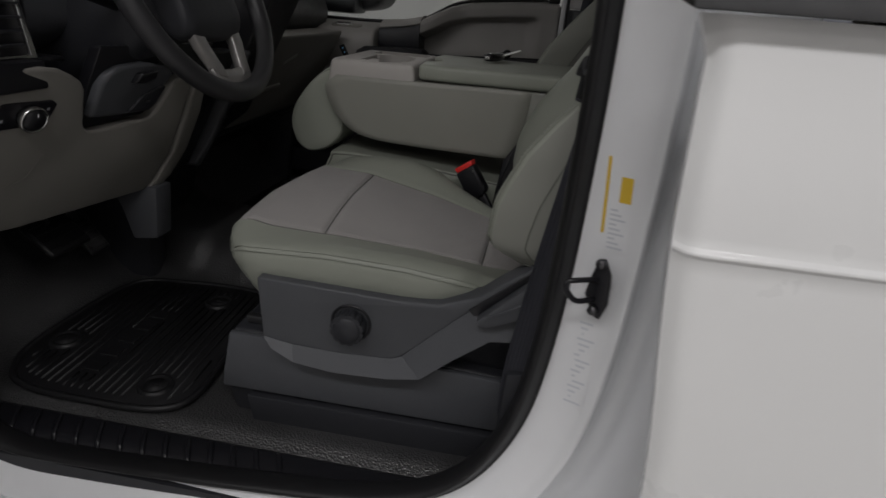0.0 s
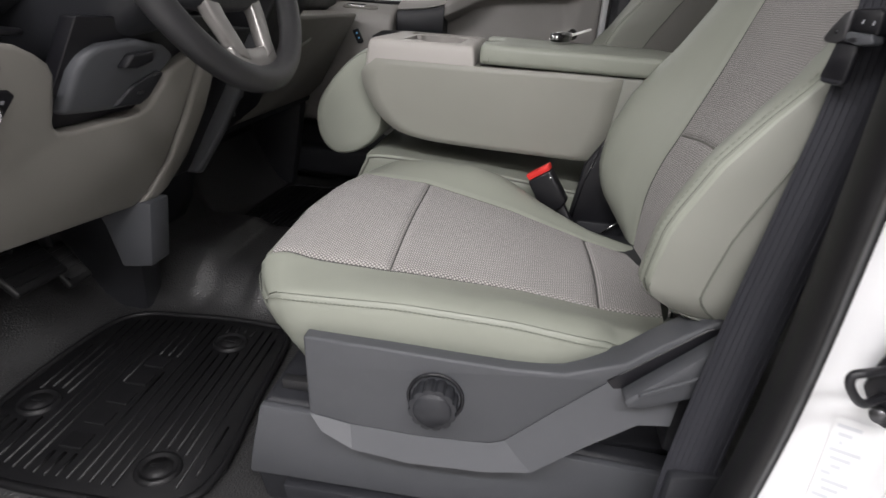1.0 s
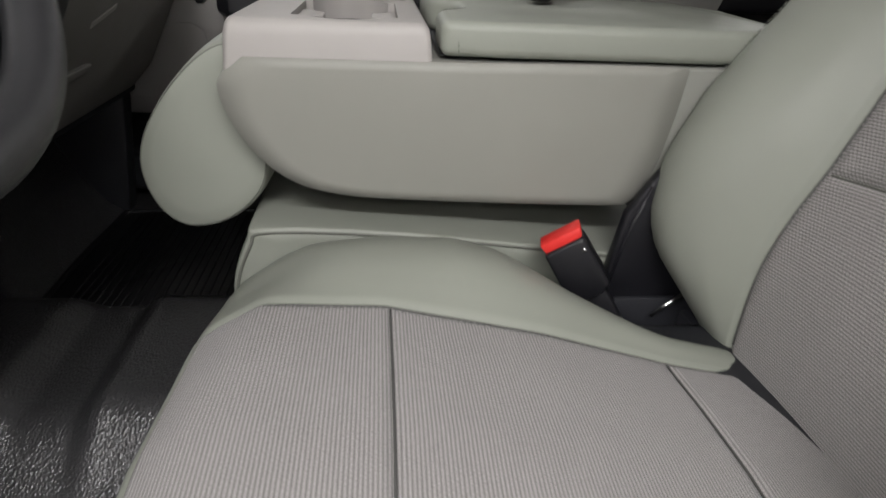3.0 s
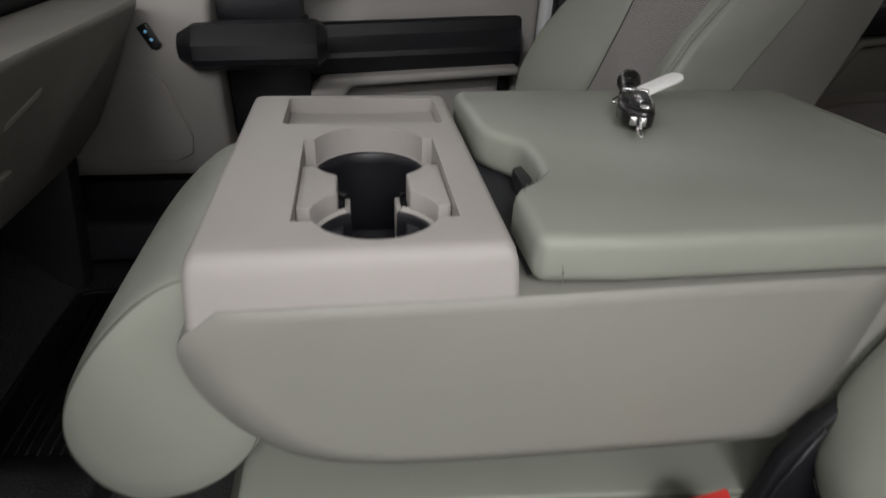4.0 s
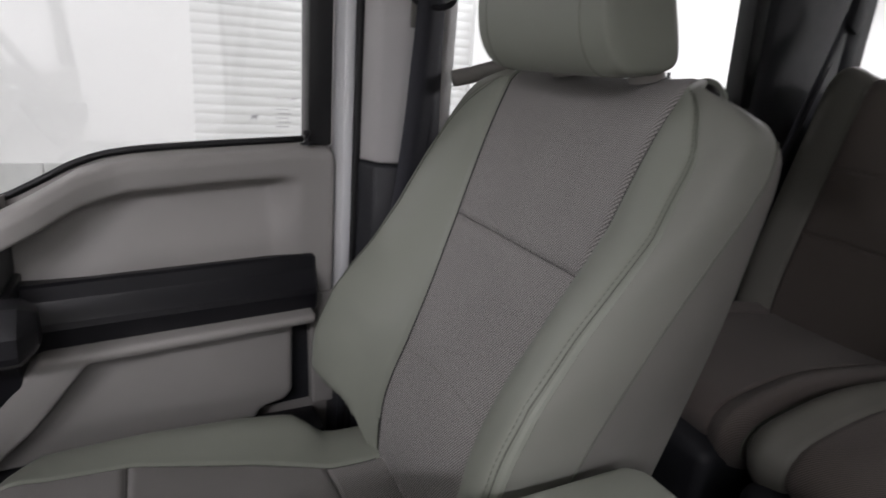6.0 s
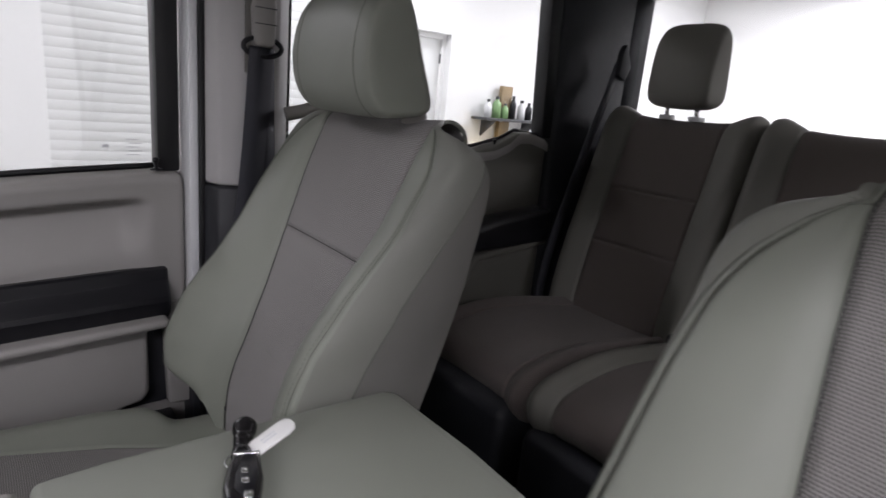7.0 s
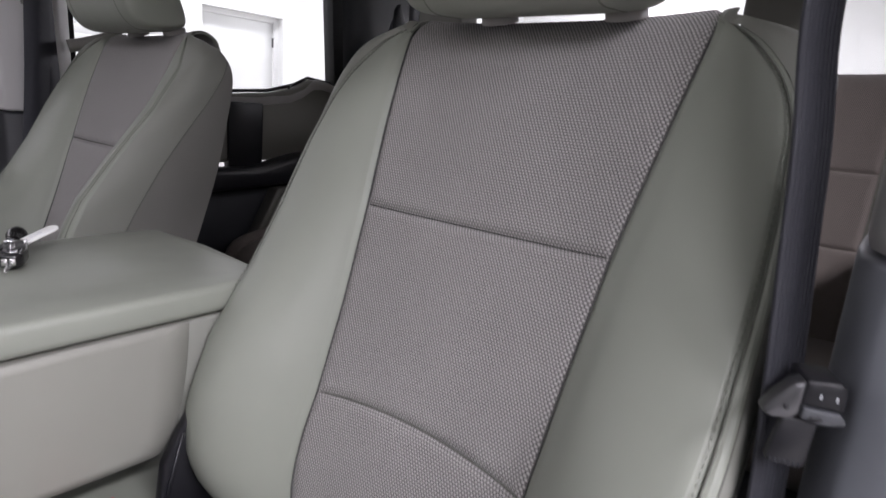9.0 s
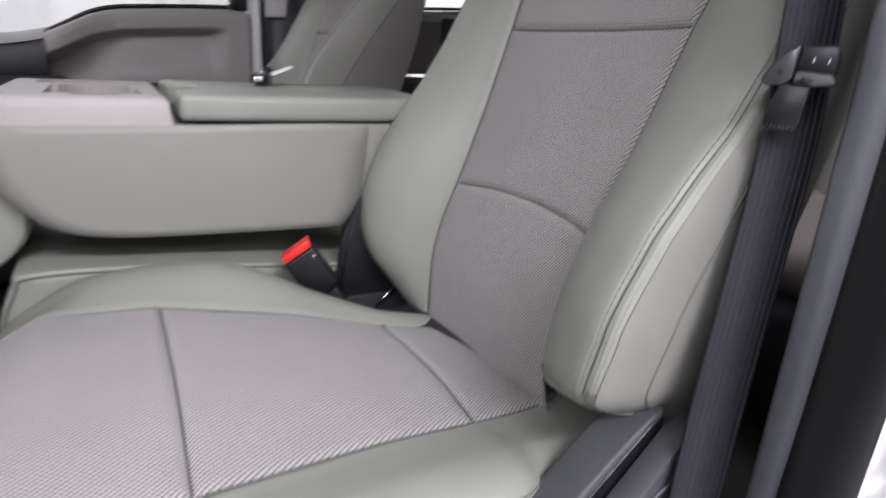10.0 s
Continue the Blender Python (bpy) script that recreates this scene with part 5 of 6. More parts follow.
def holder_outline():
    """Two round holders joined by a rectangular recess."""
    pts = []
    (c1, r1, _), (c2, r2, _) = CUPS
    a1 = math.asin((SLOT0 - c1) / r1)
    for i in range(25):
        t = math.pi - a1 + (math.pi + 2 * a1) * i / 24
        pts.append((CX + r1 * math.cos(t), c1 + r1 * math.sin(t)))
    pts += [(CX + HW, SLOT0), (CX + HW, SLOT1)]
    a2 = math.asin((SLOT1 - c2) / r2)
    for i in range(25):
        t = a2 + (math.pi - 2 * a2) * i / 24
        pts.append((CX + r2 * math.cos(t), c2 + r2 * math.sin(t)))
    pts += [(CX - HW, SLOT1), (CX - HW, SLOT0)]
    return pts


def ring_part(name, profile, cy, side, gap, material, parent, label=""):
    """A turned piece left open towards the slot."""
    mid_ = 90 if side < 0 else 270
    ts = [radians(mid_ + gap + (360 - 2 * gap) * i / 44) for i in range(45)]
    me = grid_mesh(name, lambda t, k: (CX + profile[k][0] * math.cos(t), cy + profile[k][0] * math.sin(t), profile[k][1]), ts, list(range(len(profile))))
    return part(name, me, material, parent, label)


tray = sharp(part("tray", holed_top(rounded_rect(TX0 + 0.007, TX1 - 0.005, Y0 + 0.012, Y1 - 0.008, 0.006), [holder_outline(), rounded_rect(-0.357, -0.2275, 1.078, 1.148, 0.004)], 0.600, 0.021), TRAY, mid, "warm grey plastic tray with two cup holders"), 50)
sharp(part("tray_floor", grid_mesh("tray_floor", lambda u, v: (-0.356 + 0.128 * u, 1.079 + 0.068 * v, 0.5855 + 0.002 * abs(2 * u - 1) ** 3), [i / 12 for i in range(13)], [0, 0.5, 1]), TRAY, tray))
# flat ledges beside the slot and dark cups below
for sgn in (1, -1):
    (c1, r1, _), (c2, r2, _) = CUPS
    xs = [0.0235, 0.028, 0.033, 0.037, 0.0395]
    low = [(CX + sgn * x, c1 + math.sqrt(max(1e-6, (r1 + 0.001) ** 2 - x * x)) + 0.001) for x in xs]
    high = [(CX + sgn * x, c2 - math.sqrt(max(1e-6, (r2 + 0.001) ** 2 - x * x)) - 0.001) for x in xs]
    slab("ledge", low + [(CX + sgn * 0.0482, 0.936), (CX + sgn * 0.0482, 1.003)] + high[::-1], "z", 0.574, 0.5945, TRAY, tray, 0.0015, 2)
    box("ledge_lip", CX + min(sgn * 0.0155, sgn * 0.0195), CX + max(sgn * 0.0155, sgn * 0.0195), 0.960, 0.990, 0.545, 0.575, TRAY, tray, 0.0012)
for (cy, rr, cr), side in zip(CUPS, (-1, 1)):
    ring_part("cup_shelf", [(rr + 0.003, 0.5810), (cr + 0.0012, 0.5790), (cr, 0.577)], cy, side, 27, TRAY, tray)
    ring_part("cup_rim", [(cr + 0.0006, 0.5780), (cr - 0.0006, 0.5796), (cr - 0.0022, 0.5780), (cr - 0.0024, 0.569)], cy, side, 25, BLACK, tray)
    ring_part("cup", [(cr - 0.0005, 0.578), (cr - 0.003, 0.55), (cr - 0.005, 0.50)], cy, side, 24, BLACK, tray, "dark cup holder well")
    part("cup_base", lathe_bm([(cr - 0.005, 0.500), (0, 0.500)], Matrix.Translation((CX, cy, 0)), 32), DEEP, tray)
    part("cup_mat", lathe_bm([(cr - 0.009, 0.500), (cr - 0.010, 0.504), (0.012, 0.504), (0.011, 0.5025), (0, 0.5025)], Matrix.Translation((CX, cy, 0)), 32), RUBBER, tray)
box("slot_base", CX - 0.022, CX + 0.022, CUPS[0][0], CUPS[1][0], 0.52, 0.53, DEEP, tray, 0.002)
for sgn in (1, -1):
    box("slot_wall", CX + min(sgn * 0.0205, sgn * 0.05), CX + max(sgn * 0.0205, sgn * 0.05), 0.945, 1.002, 0.50, 0.573, DEEP, tray, 0.001)

# hinged lid
NOTCH = [(-0.2065, 1.158), (-0.205, 1.05), (-0.1985, 1.038), (-0.186, 1.022), (-0.179, 1.012), (-0.1765, 0.985), (-0.1785, 0.958), (-0.189, 0.944), (-0.201, 0.936), (-0.205, 0.925), (-0.2045, 0.873)]
lid = slab_bm(NOTCH + [(-0.15, 0.868), (0.06, 0.868), (0.122, 0.872), (0.134, 0.885), (0.136, 1.02), (0.134, 1.15), (0.122, 1.164), (-0.15, 1.164)], "z", 0.573, 0.604, 0.0085, 4)
for v in lid.verts:
    v.co.z += 0.004 * math.sin(math.pi * min(1, max(0, (v.co.y - 0.868) / 0.296))) * (1 if v.co.z > 0.585 else 0)
lid_ob = part("lid", lid, VINYL, mid, "padded sage grey armrest lid")
sharp(lid_ob, 60)
stitches("stitching", [(-0.189, 0.877, 0.590), (-0.189, 0.8685, 0.5835), (-0.189, 0.868, 0.5765)], 0.0007, 0.003, 0.0015, THREAD, lid_ob)
for pts in ([(p[0] + 0.006, p[1], 0.6065) for p in NOTCH[1:-1]],):
    stitches("stitching", pts, 0.0006, 0.003, 0.002, THREAD, lid_ob)
box("bin_wall", -0.204, 0.10, 0.885, 1.15, 0.5725, 0.5735, DEEP, mid, 0)
slab("latch", [(-0.176, 1.01), (-0.171, 1.0), (-0.170, 0.968), (-0.176, 0.958), (-0.186, 0.962), (-0.186, 1.004)], "z", 0.574, 0.590, BLACK, mid, 0.003, 2, "black lid latch")
# folded head pad in front
PADK = [(-0.386, 0.582), (-0.406, 0.578), (-0.433, 0.557), (-0.462, 0.524), (-0.484, 0.486), (-0.490, 0.450), (-0.479, 0.413), (-0.455, 0.392), (-0.420, 0.395), (-0.388, 0.415), (-0.366, 0.45), (-0.366, 0.51), (-0.374, 0.565)]
pad = part("head_pad", pillow_bm(spline(PADK, 7, True), 0.891, 1.104, 5, 34, 0, 0.18), VINYL, mid, "sage grey folded head restraint pad")
ringp = spline(PADK, 7, True)
cpad = ringp.mean(0)
for y, f in ((0.8932, 0.910), (1.1018, 0.910)):
    cord("seam", [(cpad[0] + (p[0] - cpad[0]) * f, y, cpad[1] + (p[1] - cpad[1]) * f) for p in ringp], 0.0017, THREAD, pad, 5, True)

# ---- belt buckle ----
BUCKLE_TURN = Matrix.Translation((-0.08, 0.822, 0)) @ Matrix.Rotation(radians(-14), 4, "Z") @ Matrix.Translation((0.08, -0.822, 0))
buckle = group_root("belt_buckle", (-0.05, 0.838, 0.34), "black belt buckle with red release button", "seat belt buckle")


def placed(bm, m):
    bmesh.ops.transform(bm, matrix=m, verts=bm.verts[:])
    return bm


sharp(part("body", placed(slab_bm([(-0.1005, 0.4020), (-0.0665, 0.4265), (-0.0340, 0.3800), (-0.0380, 0.3680), (-0.0600, 0.3520), (-0.0710, 0.3560)], "y", 0.809, 0.836, 0.004, 3), BUCKLE_TURN), BLACK, buckle), 40)
sharp(part("release_button", placed(slab_bm([(-0.1055, 0.4105), (-0.0985, 0.4028), (-0.0673, 0.4255), (-0.0710, 0.4355)], "y", 0.8115, 0.8335, 0.0022, 2), BUCKLE_TURN), RED, buckle, "red release button"), 40)
sharp(part("stalk", placed(slab_bm([(-0.0620, 0.3620), (-0.0400, 0.3760), (0.0460, 0.2460), (0.0160, 0.2260)], "y", 0.815, 0.829, 0.004), BUCKLE_TURN), BLACK, buckle), 40)
part("rivet", placed(lathe_bm([(0, 0.001), (0.0020, 0.001), (0.0022, 0)], Matrix.Translation((-0.064, 0.8085, 0.414)) @ Matrix.Rotation(radians(90), 4, "X"), 10), BUCKLE_TURN), CHROME, buckle)
sleeve = group_root("belt_sleeve", (0.03, 0.85, 0.3), "black folded belt anchor beside the seat cushion", "seat belt")
strap = part("strap", slab_bm([(-0.030, 0.27), (0.090, 0.27), (0.120, 0.56), (0.060, 0.54), (0.012, 0.47), (-0.012, 0.43), (-0.022, 0.36)], "y", 0.850, 0.863, 0.003), BLACK, sleeve)
cord("fold", [(-0.026, 0.849, 0.30), (-0.010, 0.849, 0.40), (0.008, 0.849, 0.46)], 0.0018, BLACK, strap, 6)
box("hinge_cover", -0.01, 0.08, 0.842, 0.8495, 0.26, 0.335, DEEP, sleeve, 0.003)
cord("anchor_pin", [(0.030, 0.834, 0.318), (0.060, 0.834, 0.347)], 0.0022, CHROME, sleeve, 8)

# ---- key on the lid ----
key = group_root("car_key", (-0.06, 1.06, 0.608), "black flip key with white paper tag lying on the lid", "car key")
KD = Vector((-0.025, -0.060, 0)).normalized()
KS = Vector((-KD.y, KD.x, 0))
KM = Matrix(((KD.x, KS.x, 0, -0.052), (KD.y, KS.y, 0, 1.098), (0, 0, 1, 0.6085), (0, 0, 0, 1)))
fob = sharp(part("fob", placed(slab_bm([(0.012, -0.0125), (0.030, -0.016), (0.054, -0.0165), (0.068, -0.0125), (0.076, -0.004), (0.0765, 0.007), (0.070, 0.0125), (0.042, 0.0135), (0.012, 0.0095)], "z", 0.0, 0.016, 0.005, 3), KM), GLOSS_BLACK, key, "glossy black key fob"), 50)
sharp(part("inlay", placed(slab_bm([(0.016, -0.004), (0.040, -0.008), (0.058, -0.0075), (0.069, 0.000), (0.071, 0.006), (0.042, 0.0095), (0.016, 0.0065)], "z", 0.0155, 0.0168, 0.0006, 1), KM), BLACK, fob), 50)
for a, b in ((0.0375, -0.0012), (0.0500, 0.0003)):
    part("button", placed(slab_bm(rounded_rect(a - 0.0034, a + 0.0034, b - 0.0028, b + 0.0028, 0.0013, 3), "z", 0.0165, 0.0178, 0.0004, 1), KM), CHROME, key, "small chrome button")
part("emblem", placed(slab_bm(rounded_rect(0.0635, 0.0720, 0.0000, 0.0075, 0.002, 3), "z", 0.0160, 0.0180, 0.0005, 1), KM), CHROME, key)
part("collar", placed(slab_bm([(0.0095, -0.0122), (0.0130, -0.0128), (0.0130, 0.0098), (0.0095, 0.0090)], "z", 0.004, 0.0168, 0.0012, 2), KM), CHROME, key, "chrome collar")
for b in (-0.0035, 0.0035):
    part("hinge", placed(box_bm(0.0750, 0.0785, b - 0.0028, b + 0.0028, 0.004, 0.0115, 0.0008, 1), KM), CHROME, key)
part("blade", placed(slab_bm([(0.074, -0.0010), (0.096, -0.0012), (0.108, 0.0006), (0.108, 0.0030), (0.074, 0.0034)], "z", 0.0045, 0.0068, 0.0006, 1), KM), CHROME, key, "bright metal key blade")
ringk = [KM @ Vector((0.004 + 0.0125 * math.cos(t), -0.007 + 0.0125 * math.sin(t), 0.005 + 0.003 * math.sin(t))) for t in np.linspace(0, 2 * math.pi, 24, endpoint=False)]
cord("ring", ringk, 0.0010, CHROME, key, 6, True)
KN = Matrix.Translation((-0.0615, 1.0925, 0.6165)) @ Matrix.Rotation(math.atan2(0.050, 0.0215) - math.pi / 2, 4, "Z") @ Matrix.Rotation(radians(-85), 4, "X")
CHARM = [(0, 0), (0.0072, 0.0005), (0.0080, 0.002), (0.0080, 0.010), (0.0062, 0.012), (0.0062, 0.0145), (0.0076, 0.016), (0.0080, 0.020), (0.0072, 0.0215), (0.0084, 0.023), (0.0084, 0.028), (0.0076, 0.0295), (0.0088, 0.031), (0.0092, 0.036), (0.0106, 0.038), (0.0108, 0.0445), (0.0092, 0.0475), (0.0045, 0.0485), (0.0042, 0.0530), (0, 0.0535)]
part("charm", lathe_bm(CHARM, KN, 22), GLOSS_BLACK, key, "glossy black ribbed bead charm")
TM = Matrix.Translation((-0.046, 1.096, 0.6195)) @ Matrix.Rotation(radians(9), 4, "Z") @ Matrix.Rotation(radians(-20), 4, "Y")
tagk = part("tag", placed(slab_bm([(-0.004, -0.0100), (0.028, -0.0105), (0.0345, -0.0085), (0.0375, -0.003), (0.0375, 0.004), (0.0345, 0.0090), (0.028, 0.0105), (-0.004, 0.0100)], "z", 0, 0.0026, 0.0009, 2), TM), TAG, key, "white paper key tag")
for k in range(2):
    part("print_line", placed(box_bm(0.006, 0.020, -0.002 + 0.004 * k, -0.001 + 0.004 * k, 0.0026, 0.0028), TM), INK_PALE, tagk, smooth=False)

# ---- dashboard ----
dash = group_root("dashboard", (-0.8, CY, 0.3), "taupe and black dashboard with lower knee panel", "dashboard")


def dash_x(y, z):
    return -0.617 + 0.53 * (z - 0.488) - 0.05 * max(0, (0.74 - y) / 0.23)


def dash_slab(name, outline, depth, material, parent, bevel=0.006, proud=0.0, label=""):
    bm = slab_bm(outline, "x", 0.0, -depth, bevel, 3)
    for v in bm.verts:
        v.co.x += dash_x(v.co.y, v.co.z) + proud
    return sharp(part(name, bm, material, parent, label), 40)


KNEE = [(0.26, 0.36), (0.26, 0.597), (0.40, 0.598), (0.425, 0.594), (0.447, 0.584), (0.466, 0.572), (0.477, 0.558), (0.491, 0.513), (0.495, 0.497), (0.506, 0.487), (0.525, 0.485), (0.577, 0.489), (0.618, 0.491), (0.634, 0.500), (0.642, 0.530), (0.647, 0.551), (0.660, 0.561), (0.676, 0.572), (0.690, 0.575), (0.699, 0.530), (0.7085, 0.480), (0.714, 0.405), (0.700, 0.350), (0.685, 0.328), (0.44, 0.328), (0.36, 0.335)]
knee = dash_slab("knee_panel", KNEE, 0.06, DASH, dash, 0.008, 0, "taupe plastic knee panel")
dash_slab("knee_edge", [(0.693, 0.577), (0.703, 0.578), (0.724, 0.562), (0.748, 0.484), (0.757, 0.405), (0.738, 0.350), (0.720, 0.328), (0.688, 0.328), (0.703, 0.350), (0.717, 0.405), (0.7115, 0.480), (0.702, 0.530)], 0.06, DASH, dash, 0.004, 0.004, "taupe edge strip of the knee panel")
dash_slab("centre_panel", [(0.715, 0.345), (0.715, 0.60), (0.845, 0.60), (0.845, 0.345)], 0.06, BLACK, dash, 0.004, -0.020)
dash_slab("centre_rib", [(0.840, 0.345), (0.862, 0.420), (0.860, 0.50), (0.846, 0.60), (0.866, 0.60), (0.884, 0.50), (0.886, 0.42), (0.866, 0.335)], 0.08, SLATE, dash, 0.008, 0.002)
stack = dash_slab("centre_fascia", [(0.867, 0.39), (0.867, 0.75), (1.02, 0.75), (1.02, 0.44)], 0.10, BLACK, dash, 0.008, -0.01)
for z in (0.44, 0.475):
    box("socket", dash_x(0.9, z) - 0.012, dash_x(0.9, z) - 0.002, 0.885, 0.905, z, z + 0.014, CHROME if z < 0.46 else SLATE, stack, 0.003)
glove = dash_slab("glove_box", [(1.03, 0.44), (1.03, 0.612), (1.67, 0.612), (1.67, 0.40), (1.60, 0.37), (1.10, 0.37)], 0.12, DASH, dash, 0.012, -0.075, "taupe glove box lid")
dash_slab("glove_handle", [(1.27, 0.528), (1.27, 0.538), (1.345, 0.557), (1.345, 0.547)], 0.01, TRAY, glove, 0.002, -0.073)
dash_slab("glove_line", [(1.08, 0.455), (1.08, 0.470), (1.30, 0.475), (1.31, 0.46)], 0.02, DASH, glove, 0.004, -0.066)
slab("upper_dash", [(-1.0, 0.60), (-0.74, 0.605), (-0.72, 0.66), (-0.74, 0.72), (-0.80, 0.75), (-1.0, 0.75)], "y", 0.98, 1.80, BLACK, dash, 0.02, 3)
slab("upper_dash", [(-1.0, 0.60), (-0.76, 0.60), (-0.70, 0.64), (-0.70, 0.745), (-0.80, 0.765), (-1.0, 0.76)], "y", 0.20, 0.979, SLATE, dash, 0.02, 3)
box("dash_filler", -1.0, -0.79, 0.21, 1.84, 0.34, 0.60, DEEP, dash, 0.01)
dash_slab("column_recess", [(0.500, 0.484), (0.500, 0.62), (0.735, 0.62), (0.735, 0.57), (0.71, 0.545), (0.67, 0.500)], 0.02, BLACK, dash, 0.002, -0.022)
slab("tunnel_cover", [(-1.0, 0.12), (-0.88, 0.14), (-0.85, 0.20), (-0.80, 0.44), (-1.0, 0.46)], "y", 0.93, 1.10, DEEP, dash, 0.03, 3)
shroud_cover = dash_slab("column_cover", [(0.508, 0.506), (0.507, 0.560), (0.515, 0.580), (0.535, 0.590), (0.580, 0.594), (0.625, 0.586), (0.652, 0.570), (0.640, 0.550), (0.630, 0.515), (0.618, 0.503), (0.560, 0.503)], 0.03, SLATE, dash, 0.010, -0.006, "slate plastic column cover")
dash_slab("tilt_switch", [(0.560, 0.560), (0.566, 0.577), (0.596, 0.580), (0.602, 0.566), (0.580, 0.558)], 0.02, BLACK, shroud_cover, 0.003, 0.006)
dash_slab("cover_facet", [(0.575, 0.508), (0.592, 0.535), (0.625, 0.552), (0.636, 0.548), (0.627, 0.516), (0.616, 0.506)], 0.012, DEEP, shroud_cover, 0.003, -0.001)
for y, z in ((0.602, 0.522), (0.617, 0.546)):
    dash_slab("clip_screw", [(y, z), (y + 0.006, z + 0.001), (y + 0.007, z + 0.004), (y, z + 0.004)], 0.004, STEEL, shroud_cover, 0.0005, 0.003)
# vent and light switch
vent = box("vent", -0.735, -0.668, 0.245, 0.425, 0.606, 0.70, BLACK, dash, 0.006, label="black side air vent")
for k in range(4):
    box("vane", -0.675, -0.660, 0.255, 0.405, 0.622 + 0.018 * k, 0.626 + 0.018 * k, DEEP, vent, 0.001)
slab("vent_trim", [(0.245, 0.611), (0.413, 0.611), (0.398, 0.70), (0.405, 0.70), (0.424, 0.606), (0.245, 0.606)], "x", -0.672, -0.662, CHROME, vent, 0.001)
box("vent_shroud", -0.72, -0.642, 0.19, 0.414, 0.566, 0.6055, BLACK, dash, 0.005)
box("vent_ledge", -0.72, -0.664, 0.4145, 0.475, 0.598, 0.6055, BLACK, dash, 0.003)
lsw = dash_slab("light_switch_plate", [(0.346, 0.511), (0.349, 0.545), (0.357, 0.550), (0.425, 0.548), (0.434, 0.541), (0.427, 0.515), (0.420, 0.511)], 0.012, BLACK, dash, 0.002, 0.003, "black light switch plate")
LM = Matrix.Translation((dash_x(0.396, 0.527) + 0.002, 0.396, 0.527)) @ Matrix.Rotation(radians(-12), 4, "Z") @ Matrix.Rotation(radians(112), 4, "Y")
part("switch_ring", placed(lathe_bm([(0.0175, 0.002), (0.0205, 0.002), (0.0205, 0.012), (0.0180, 0.0135), (0.0175, 0.002)], Matrix.Identity(4), 28), LM), CHROME, lsw, "chrome ring")
part("switch_knob", placed(lathe_bm([(0, 0.017), (0.012, 0.017), (0.0150, 0.014), (0.0176, 0.012), (0.0176, 0.002)], Matrix.Identity(4), 28), LM), BLACK, lsw)
part("pointer", placed(box_bm(-0.013, -0.008, -0.0007, 0.0007, 0.0168, 0.0176), LM), LABEL, lsw, smooth=False)
for sy, sz in ((0.355, 0.523), (0.419, 0.533)):
    dash_slab("switch_mark", [(sy, sz), (sy, sz + 0.004), (sy + 0.004, sz + 0.004), (sy + 0.004, sz)], 0.002, INK, lsw, 0, 0.0036)
dash_slab("fuse_lid_line", [(0.27, 0.410), (0.27, 0.4125), (0.392, 0.4145), (0.420, 0.424), (0.437, 0.458), (0.440, 0.458), (0.4225, 0.422), (0.393, 0.4118)], 0.004, DASH, knee, 0, 0.0012)
slab("column_foot", [(-0.80, 0.335), (-0.775, 0.285), (-0.755, 0.215), (-0.700, 0.223), (-0.694, 0.29), (-0.69, 0.335)], "y", 0.688, 0.742, SLATE, dash, 0.006, 2, "slate plastic bracket cover")
slab("kick_panel", [(-1.0, 0.06), (-0.80, 0.06), (-0.80, 0.36), (-1.0, 0.36)], "y", 0.80, 0.86, DEEP, dash, 0.01)
slab("far_kick_panel", [(-1.0, 0.06), (-0.84, 0.06), (-0.80, 0.36), (-1.0, 0.36)], "y", 1.66, 1.71, DEEP, dash, 0.01)
# steering column and wheel
col = group_root("steering_wheel", (-0.53, DY, 0.72), "black leather steering wheel on its column", "steering wheel")
WC = Vector((-0.528, DY - 0.004, 0.722))
WM = Matrix.Translation(WC) @ Matrix.Rotation(radians(65), 4, "Y")
rim = [WM @ Vector((0.182 * math.cos(t), 0.188 * math.sin(t), 0)) for t in np.linspace(0, 2 * math.pi, 72, endpoint=False)]
cord("rim", rim, 0.0165, surface("black_leather", (0.024, 0.024, 0.026), 0.42, 0.1, 0.2, 900, 8), col, 14, True, "black leather rim")
part("hub", placed(pillow_bm(spline([(-0.065, -0.03), (0.05, -0.04), (0.085, -0.03), (0.09, 0.0), (0.05, 0.018), (-0.06, 0.014)], 5, True), -0.085, 0.085, 4, 20, 0, 0.5), WM), DEEP, col, "dark airbag hub")
for sgn in (1, -1):
    sp = [(sgn * 0.045, 0.045), (sgn * 0.078, 0.045), (sgn * 0.070, 0.10), (sgn * 0.050, 0.150), (sgn * 0.022, 0.158), (sgn * 0.040, 0.10)]
    bm = slab_bm([(p[1], p[0]) for p in sp], "z", -0.014, 0.002, 0.004, 2)
    part("spoke", placed(bm, WM), SATIN, col, "satin grey spoke")
    part("side_spoke", placed(box_bm(-0.03, 0.015, min(sgn * 0.08, sgn * 0.178), max(sgn * 0.08, sgn * 0.178), -0.016, 0.003, 0.006, 2), WM), DEEP, col)
    for k in range(3):
        part("switch_key", placed(box_bm(-0.022 + 0.014 * k, -0.011 + 0.014 * k, min(sgn * 0.10, sgn * 0.145), max(sgn * 0.10, sgn * 0.145), 0.003, 0.006, 0.002, 1), WM), BLACK, col)
bowl = [(0.135, -0.060), (0.160, -0.055), (0.174, -0.03), (0.177, 0.0), (0.174, 0.03), (0.160, 0.055), (0.135, 0.060), (0.140, 0.03), (0.142, 0.0), (0.140, -0.03)]
part("lower_spoke", placed(slab_bm(bowl, "z", -0.012, 0.0, 0.004, 2), WM), SATIN, col, "bronze grey lower spoke trim")
